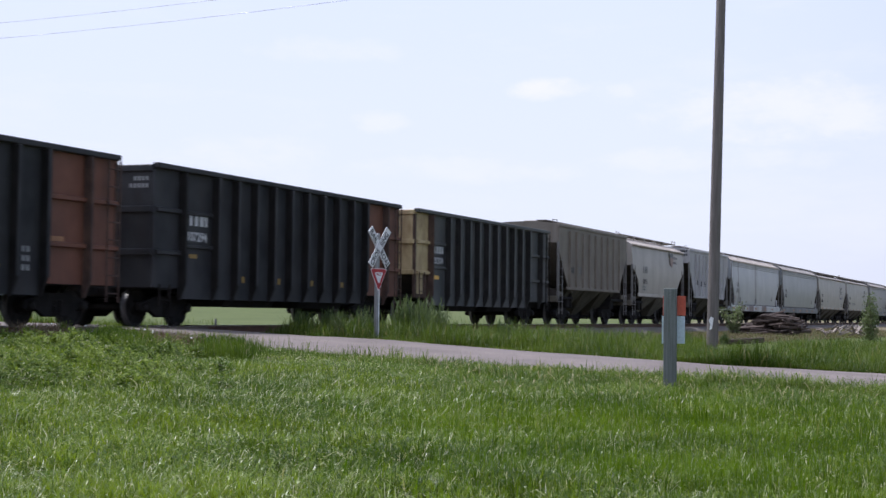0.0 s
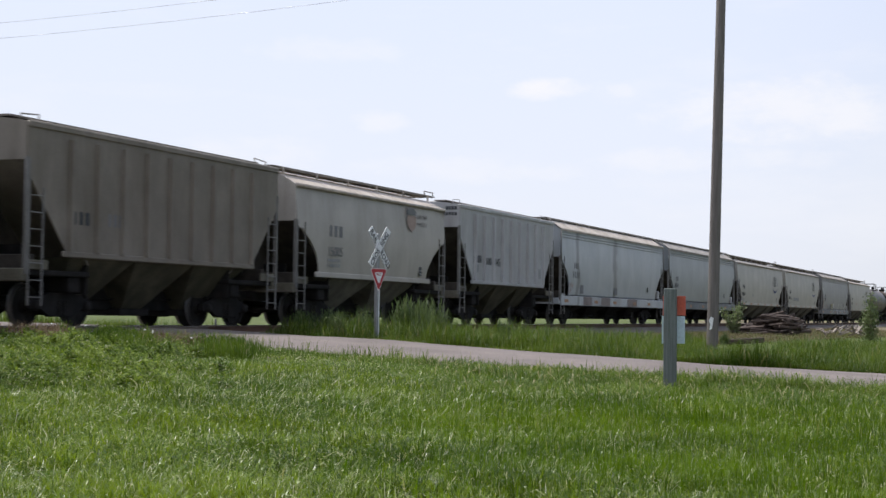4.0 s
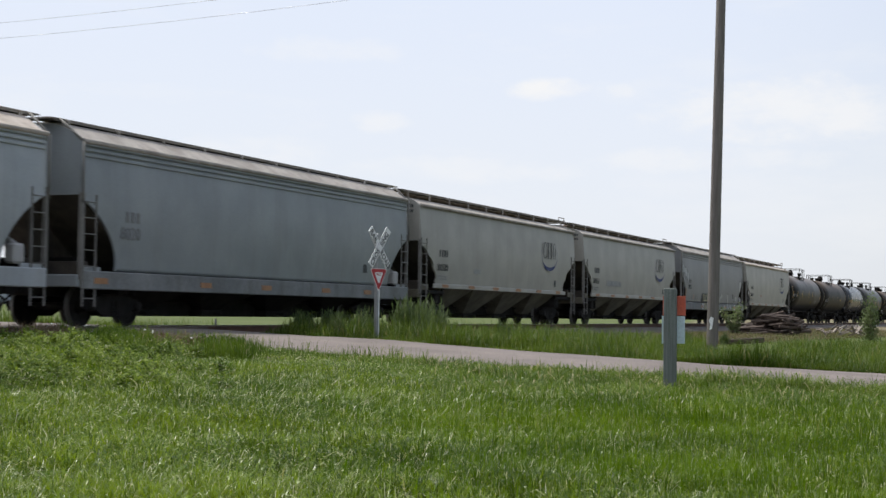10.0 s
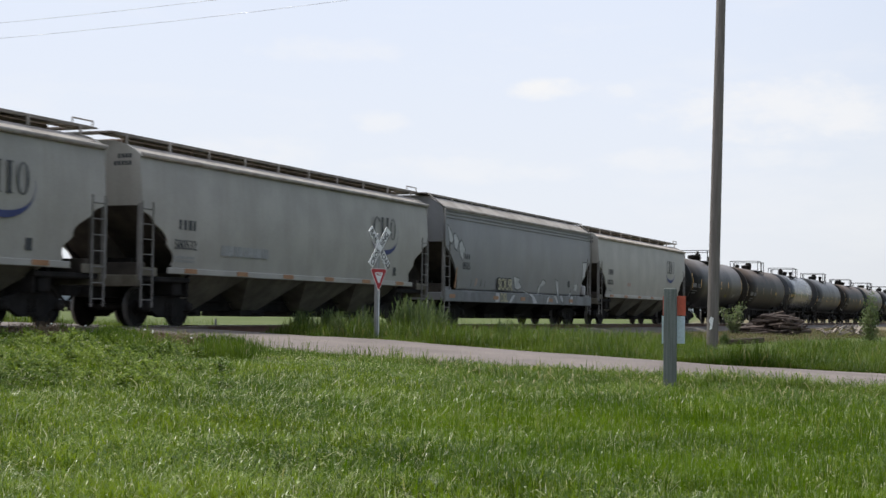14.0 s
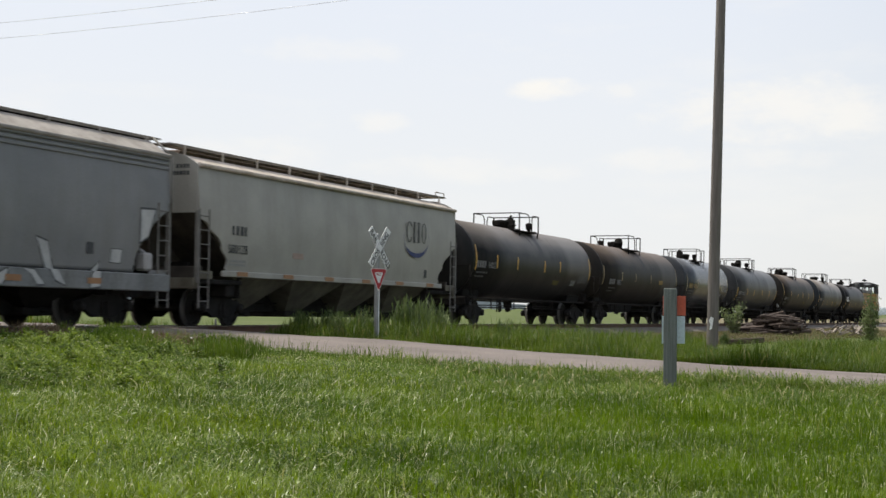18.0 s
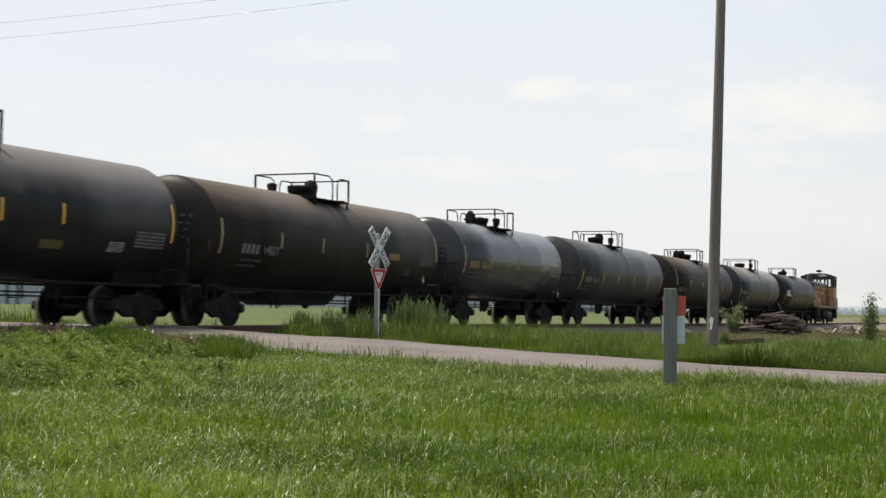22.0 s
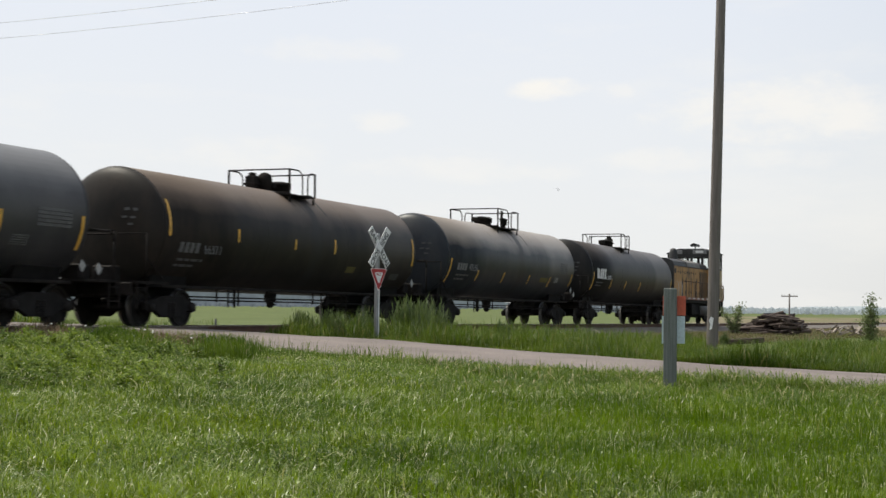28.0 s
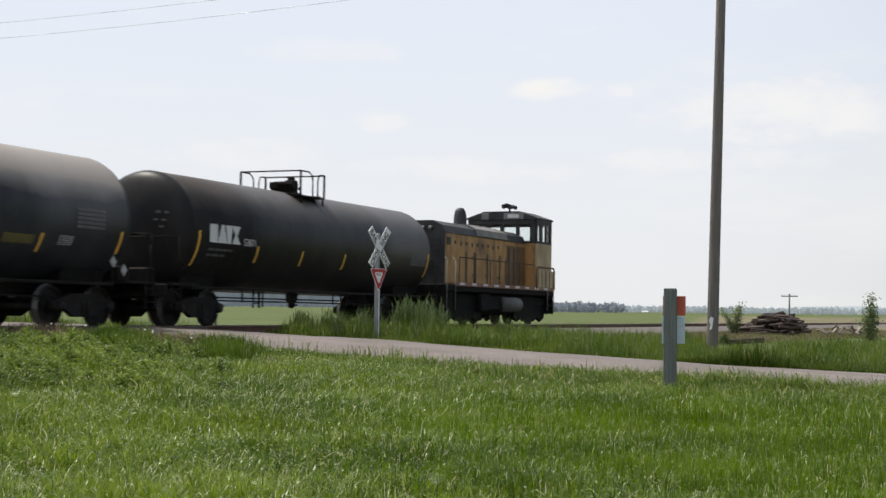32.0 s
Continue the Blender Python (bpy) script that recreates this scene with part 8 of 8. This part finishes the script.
for k in range(30):
    x = wr.uniform(23.2, 24.8)
    az_ = wr.choice([wr.normal(35.2, 0.9), wr.normal(33.6, 0.6)])
    y = -21.1 + x * math.tan(radians(az_))
    if y < -1.8:
        edge_weeds.append(weed(x, y, wr.uniform(0.15, 0.36), k))
plot("roadside_weeds", edge_weeds, BANK, "leafy weeds at the edge of the road")

# tall stalks along the near edge of the road
n = 30000
ex = RNG.normal(24.8, 0.5, n)
eth = RNG.uniform(4, 40, n)
ey = -21.1 + ex * np.tan(np.radians(eth))
ok = (ey < -3.6) & (ex < ROAD_X0 + 0.1) & (RNG.random(n) < np.clip(0.5 + 0.2 * step(14, 31, eth) + 0.7 * wobble(ex * 0 + 3, ey, 1.3, 2.0), 0.05, 1))
ex, ey, eth = ex[ok], ey[ok], eth[ok]
grow("roadside_grass", ex, ey, (0.125 + 0.075 * step(23, 20, eth) + 0.05 * step(27, 31, eth) - 0.04 * step(25, 31, eth) + 0.05 * step(32, 33.5, eth) * step(37.0, 35.5, eth) - 0.08 * step(36.5, 38, eth) + 0.05 * step(28.8, 29.8, eth) * step(31.4, 30.6, eth)) * RNG.uniform(0.4, 1.15, len(ex)) * (1 + 0.6 * (RNG.random(len(ex)) > 0.9) * (wobble(ex * 0 + 1, ey, 1.1, 6.0) > 0.05)), 0.010 * RNG.uniform(0.6, 1.4, len(ex)), ROADG, "tall grass stalks along the edge of the road", 0.35)

# sparse seed stalks over the near edge of the road
n = 2600
sx_ = RNG.normal(25.0, 0.35, n)
sth = np.where(RNG.random(n) < 0.6, RNG.uniform(24.0, 33.0, n), RNG.uniform(5.0, 24.0, n))
sy_ = -21.1 + sx_ * np.tan(np.radians(sth))
ok = (sy_ < -3.4) & (RNG.random(n) < np.clip(0.35 + 0.8 * wobble(sx_ * 0 + 5, sy_, 1.6, 3.0), 0.05, 1))
sx_, sy_ = sx_[ok], sy_[ok]
grow("seed_stalks", sx_, sy_, 0.34 * RNG.uniform(0.5, 1.15, len(sx_)), 0.008 * RNG.uniform(0.6, 1.3, len(sx_)), ROADG, "sparse seed stalks along the edge of the road", 0.3)

# tall grass on the bank by the crossing
ba = np.concatenate([RNG.normal(34.6, 0.55, 3000), RNG.normal(30.6, 0.5, 2600)])
bx_ = RNG.uniform(22.0, 24.7, len(ba))
by_ = -21.1 + bx_ * np.tan(np.radians(ba))
ok = by_ < -3.6
grow("bank_grass", bx_[ok], by_[ok], 0.32 * RNG.uniform(0.4, 1.25, ok.sum()), 0.011 * RNG.uniform(0.6, 1.4, ok.sum()), CLUMP, "clumps of tall dark green grass on the bank by the crossing", 0.3)

# lush upright tufts in the lawn
n = 21000
tc_ = np.array([(12.0, 8.0, 0.9), (14.0, 10.0, 1.1), (11.0, 14.0, 0.8), (15.0, 7.0, 1.0), (19.0, 12.5, 1.2), (16.0, 16.5, 1.0), (20.5, 7.5, 1.0), (13.0, 12.5, 1.0), (18.0, 16.0, 1.0), (13.0, 15.5, 0.9), (15.2, 14.0, 1.1), (12.2, 17.5, 0.7), (16.5, 11.5, 1.0), (18.5, 9.0, 1.0), (17.5, 19.0, 0.8), (12.0, 11.0, 0.7)])
pick = RNG.integers(0, len(tc_), n)
tr_ = tc_[pick, 0] + RNG.normal(0, 1, n) * tc_[pick, 2]
tt_ = np.radians(tc_[pick, 1]) + RNG.normal(0, 1, n) * tc_[pick, 2] * 1.5 / tc_[pick, 0]
ux, uy = tr_ * np.cos(tt_), -21.1 + tr_ * np.sin(tt_)
ok = (ux > 9) & (ux < 24)
ux, uy = ux[ok], uy[ok]
grow("tall_grass", ux, uy, 0.26 * RNG.uniform(0.5, 1.3, len(ux)), 0.0075 * RNG.uniform(0.6, 1.4, len(ux)), LUSH, "lush upright green grass tufts in the meadow", 0.3)

# broad arching tufts towards the road
n = 130
tr_, tt_ = RNG.uniform(19.5, 25.0, n), RNG.uniform(4.0, 22.5, n)
ok = tr_ * np.cos(np.radians(tt_)) < ROAD_X0 - 0.5
tr_, tt_ = tr_[ok], tt_[ok]
rim_t = np.where(RNG.random(64) < 0.55, RNG.uniform(4.5, 12.5, 64), RNG.uniform(12.5, 24.0, 64))
tr_, tt_ = np.append(tr_, RNG.uniform(24.1, 25.3, 64) / np.cos(np.radians(rim_t))), np.append(tt_, rim_t)
tall_ = np.append(RNG.uniform(0.13, 0.27, ok.sum()), RNG.uniform(0.2, 0.36, 64) * np.where(rim_t < 12.5, 1.0, 0.75))
per = 75
kx = np.repeat(tr_ * np.cos(np.radians(tt_)), per) + RNG.normal(0, 0.16, len(tr_) * per)
ky = np.repeat(-21.1 + tr_ * np.sin(np.radians(tt_)), per) + RNG.normal(0, 0.2, len(tr_) * per)
kh = np.repeat(tall_, per) * RNG.uniform(0.5, 1.2, len(tr_) * per)
grow("edge_tufts", kx, ky, kh, 0.012 * RNG.uniform(0.6, 1.4, len(kx)), ROADG, "broad-leaved tufts of arching grass near the road", 0.8, False)
# reddish dry stems on the bank by the crossing
az_ = np.concatenate([RNG.normal(37.2, 0.7, 900), RNG.normal(32.7, 0.9, 1300)])
bx_ = RNG.uniform(23.6, 25.0, len(az_))
by_ = -21.1 + bx_ * np.tan(np.radians(az_))
grow("dry_stems", bx_, by_, 0.3 * RNG.uniform(0.4, 1.2, len(bx_)), 0.008 * RNG.uniform(0.6, 1.4, len(bx_)), REDG, "reddish dry stems on the bank by the crossing", 0.3)

# dry grass on the gravel by the track
n = 26000
dx_ = 50 + 75 * RNG.random(n) ** 1.4
dy_ = -9.6 - 0.06 * (dx_ - 50) + (5.6 + 0.06 * (dx_ - 50)) * RNG.random(n)
grow("dry_grass", dx_, dy_, 0.17 * RNG.uniform(0.4, 1.3, n), (0.006 + 0.0001 * dx_) * RNG.uniform(0.7, 1.3, n), DRYG, "pale dry grass on the gravel beside the track", 0.5)

# white flowers in the bank by the crossing
bm = bmesh.new()
for k in range(18):
    x = wr.uniform(23.5, 25.0)
    y = -21.1 + x * math.tan(radians(wr.normal(33.6, 0.3) if k < 9 else wr.uniform(31.8, 38)))
    z = float(land_z(x, y)) + wr.uniform(0.1, 0.3)
    lathe(bm, [(z, 0.004), (z + 0.01, 0.026), (z + 0.024, 0.022), (z + 0.03, 0.004)], "z", 6, (x, y, 0))
tagged(thing("flowers", bm, FLOWER, "small white flowers in the grass bank", "flower"), kind="stuff")


def shrub(x, y, height, spread, seed, name, label, stems=9, leaves=230):
    """A shrub or young tree: tapered stems with a loose, uneven crown of many leaves."""
    g = np.random.default_rng(seed)
    z0 = float(land_z(x, y))
    ob = new(name)
    ob.matrix_basis = pose(x, y, z0)
    tagged(ob, label, "tree")
    bm = bmesh.new()
    vs, fs, o = [], [], 0
    for s in range(stems):
        a = g.uniform(0, 2 * math.pi)
        reach = spread * g.uniform(0.2, 1.0)
        h = height * g.uniform(0.55, 1.0) * (1 - 0.25 * reach / spread)
        p0 = Vector((g.normal(0, 0.06), g.normal(0, 0.06), -0.1))
        p1 = Vector((reach * 0.45 * math.cos(a), reach * 0.45 * math.sin(a), h * 0.55))
        p2 = Vector((reach * math.cos(a), reach * math.sin(a), h))
        tube(bm, p0, p1, 0.03, 6, 0.018)
        tube(bm, p1, p2, 0.018, 6, 0.005)
        for k in range(leaves):
            q = g.random() ** 0.8
            p = np.array(p0.lerp(p1, q / 0.55) if q < 0.55 else p1.lerp(p2, (q - 0.55) / 0.45)) + g.normal(0, 0.12 * height / 2, 3)
            d = g.normal(0, 1, 3)
            d = d / np.linalg.norm(d) * g.uniform(0.05, 0.11)
            e = np.cross(d, g.normal(0, 1, 3))
            e = e / (np.linalg.norm(e) + 1e-6) * 0.035
            vs += [p, p + d * 0.5 + e, p + d, p + d * 0.5 - e]
            fs += [(o, o + 1, o + 2), (o, o + 2, o + 3)]
            o += 4
    part("trunk", bm, BARK, ob)
    part("crown", sheet_mesh("crown", np.array(vs), np.array(fs), SHRUBL), SHRUBL, ob)


shrub(77.0, -12.2, 2.55, 0.62, 3, "young_tree", "slender young green tree at the edge of the grass", 11)
shrub(74, -6.1, 1.75, 0.8, 4, "shrub", "low green shrub behind the tie heap", 10, 140)

# distant woods, farm and hills
g = np.random.default_rng(8)


def woods(name, r0, a0, a1, count, hmin, hmax, label, m_leaf=None, kind="stuff"):
    vs, fs, o = [], [], 0
    for k in range(count):
        a = radians(g.uniform(a0, a1))
        r = r0 * g.uniform(0.92, 1.1)
        cx, cy = r * math.cos(a), -21.1 + r * math.sin(a)
        h = g.uniform(hmin, hmax)
        w = h * g.uniform(0.3, 0.55)
        z0 = float(land_z(cx, cy))
        m = 46
        u = g.normal(0, 1, (m, 3))
        u /= np.linalg.norm(u, axis=1)[:, None]
        q = g.random(m) ** 0.4
        c = np.stack([cx + u[:, 0] * w * q, cy + u[:, 1] * w * q, z0 + h * 0.5 + u[:, 2] * h * 0.5 * q], 1)
        for p in c:
            s = h * g.uniform(0.07, 0.15)
            d, e = g.normal(0, s, 3), g.normal(0, s, 3)
            vs += [p - d, p + e, p + d, p - e]
            fs += [(o, o + 1, o + 2), (o, o + 2, o + 3)]
            o += 4
        vs += [(cx - 0.3, cy, z0), (cx + 0.3, cy, z0), (cx, cy, z0 + h * 0.7), (cx, cy + 0.3, z0 + h * 0.6)]
        fs += [(o, o + 1, o + 2), (o, o + 2, o + 3)]
        o += 4
    ob = new(name, sheet_mesh(name, np.array(vs), np.array(fs), m_leaf or WOODS))
    tagged(ob, label, "woods", kind=kind)


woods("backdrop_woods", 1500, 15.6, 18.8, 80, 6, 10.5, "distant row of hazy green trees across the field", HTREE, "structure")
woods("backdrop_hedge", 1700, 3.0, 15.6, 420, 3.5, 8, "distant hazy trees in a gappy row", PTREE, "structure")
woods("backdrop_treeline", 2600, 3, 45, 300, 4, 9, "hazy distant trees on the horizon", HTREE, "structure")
hr = np.random.default_rng(5)


def hills(a0, a1, count, material, name, label, r0=4300):
    bm = bmesh.new()
    low, high = [], []
    for a in np.linspace(a0, a1, count):
        hgt = 9 + 44 * min(1, max(0, (a - 19) / 8)) + 4 * math.sin(a * 0.35) + 3 * math.sin(a * 0.9 + 1) + 1.2 * math.sin(a * 3.1) + hr.uniform(-0.5, 0.5)
        low.append(bm.verts.new((r0 * math.cos(radians(a)), r0 * math.sin(radians(a)), -8)))
        high.append(bm.verts.new((r0 * math.cos(radians(a)), r0 * math.sin(radians(a)), hgt)))
    for k in range(count - 1):
        bm.faces.new((low[k], low[k + 1], high[k + 1], high[k]))
    return thing(name, bm, material, label, "hills", kind="structure")


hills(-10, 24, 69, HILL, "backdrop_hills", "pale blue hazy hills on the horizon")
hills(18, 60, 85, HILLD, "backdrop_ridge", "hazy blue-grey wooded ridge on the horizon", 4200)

# farm shed far across the field
bm = bmesh.new()
box(bm, -3, 3, -2.5, 2.5, 0, 1.1)
fa = radians(14.8)
shed = thing("farm_shed", None, None, "small white farm shed far across the field", "shed", at=pose(1500 * math.cos(fa), -21.1 + 1500 * math.sin(fa), float(land_z(1450, 380)) + 0.3, 0, 0, 105))
part("wall", bm, WHITE, shed)
bm = bmesh.new()
prism(bm, [(-2.7, 1.1), (0, 1.8), (2.7, 1.1)], -3.2, 3.2)
part("roof", bm, WHITE, shed)


# ---- a bird over the field ----
bird = thing("bird", None, None, "small dark bird flying over the field", "bird")
bm = bmesh.new()
lathe(bm, [(-0.13, 0.006), (-0.10, 0.012), (-0.03, 0.035), (0.03, 0.04), (0.07, 0.026), (0.09, 0.024), (0.11, 0.016), (0.135, 0.003)], "x", 12)
bm.transform(Matrix.Scale(0.95, 4))
part("body", bm, BLACKP, bird)
bm = bmesh.new()
prism(bm, [(-0.13, -0.002), (-0.13, 0.004), (-0.22, 0.003), (-0.2, -0.002)], -0.03, 0.03, "y")
bm.transform(Matrix.Scale(0.95, 4))
part("tail", bm, BLACKP, bird)
WINGS = []
for sgn in (-1, 1):
    bm = bmesh.new()
    v = [bm.verts.new((x_, sgn * y_, 0.004 * k_)) for k_ in (0, 1) for x_, y_ in ((0.05, 0.0), (0.045, 0.1), (-0.02, 0.24), (-0.05, 0.12), (-0.05, 0.0))]
    bm.faces.new(v[:5])
    bm.faces.new(v[5:][::-1])
    for k_ in range(5):
        bm.faces.new((v[k_], v[(k_ + 1) % 5], v[5 + (k_ + 1) % 5], v[5 + k_]))
    bm.transform(Matrix.Scale(0.95, 4))
    WINGS.append((part("wing", bm, BLACKP, bird, at=pose(0.015, sgn * 0.045, 0.03)), sgn))


# ---- what moves ----
def run(t):
    """How far the train has gone after t seconds: it slows a little."""
    return 8.753 * t - 0.00618 * t * t


def motions():
    times = [0, 2, 4, 6, 8, 10, 12, 14, 16, 18, 20, 22, 24, 26, 28, 30, 32]
    for car, s0 in TRAIN:
        walk(car, [(t, pose(s0 - run(t), 0, float(rail_z(s0 - run(t))), 0, tilt, 0)) for t in times])
    # the bird crosses over the field and beats its wings
    fwd = Vector((math.sin(radians(YAW)), -math.cos(radians(YAW)), 0))
    deep = Vector((math.cos(radians(YAW)), math.sin(radians(YAW)), 0))
    flight = [(0.0, -306.0, 21.1, 0), (24.0, -44.0, 18.6, 0), (24.9, -31.3, 18.0, 0), (25.5, -22.5, 16.1, 0), (27.5, 3.5, 13.5, 0), (27.7, 5.7, 12.6, 0), (27.9, 7.7, 11.2, 0),
              (28.1, 9.1, 8.9, 0), (28.2, 9.8, 7.4, 0), (28.4, 10.0, 5.2, 60), (29.0, 6.0, 3.9, 130), (30.0, -1.0, 4.0, 180), (31.0, -6.0, 4.1, 180), (32.0, -10.0, 4.2, 180)]
    at = Vector(EYE)
    walk(bird, [(t, Matrix.Translation(at + deep * 110 + fwd * a + Vector((0, 0, z - 1.5))) @ Matrix.Rotation(math.atan2(fwd.y, fwd.x) + radians(turn), 4, "Z")) for t, a, z, turn in flight])
    for w, sgn in WINGS:
        beats = [0.0] + [24.0 + 0.1 * k for k in range(61)] + [32.0]
        walk(w, [(t, pose(0.015, sgn * 0.045, 0.03, sgn * 32 * math.sin(t * 17.0), 0, 0)) for t in beats])
    # wheels roll while their vehicle is within sight
    stepf = 2 / FPS
    for w, dx, s0 in WHEELSETS:
        rows = []
        near = [k * stepf for k in range(int(32 / stepf) + 1) if 8 < s0 - run(k * stepf) < 110]
        if not near:
            near = [0.0]
        ts = sorted({0.0, 32.0} | set(near))
        for t in ts:
            rows.append((t, pose(dx, 0, WHEEL_R) @ Matrix.Rotation(-(run(min(max(t, near[0]), near[-1])) - run(near[0])) / WHEEL_R, 4, "Y")))
        walk(w, rows)


motions()
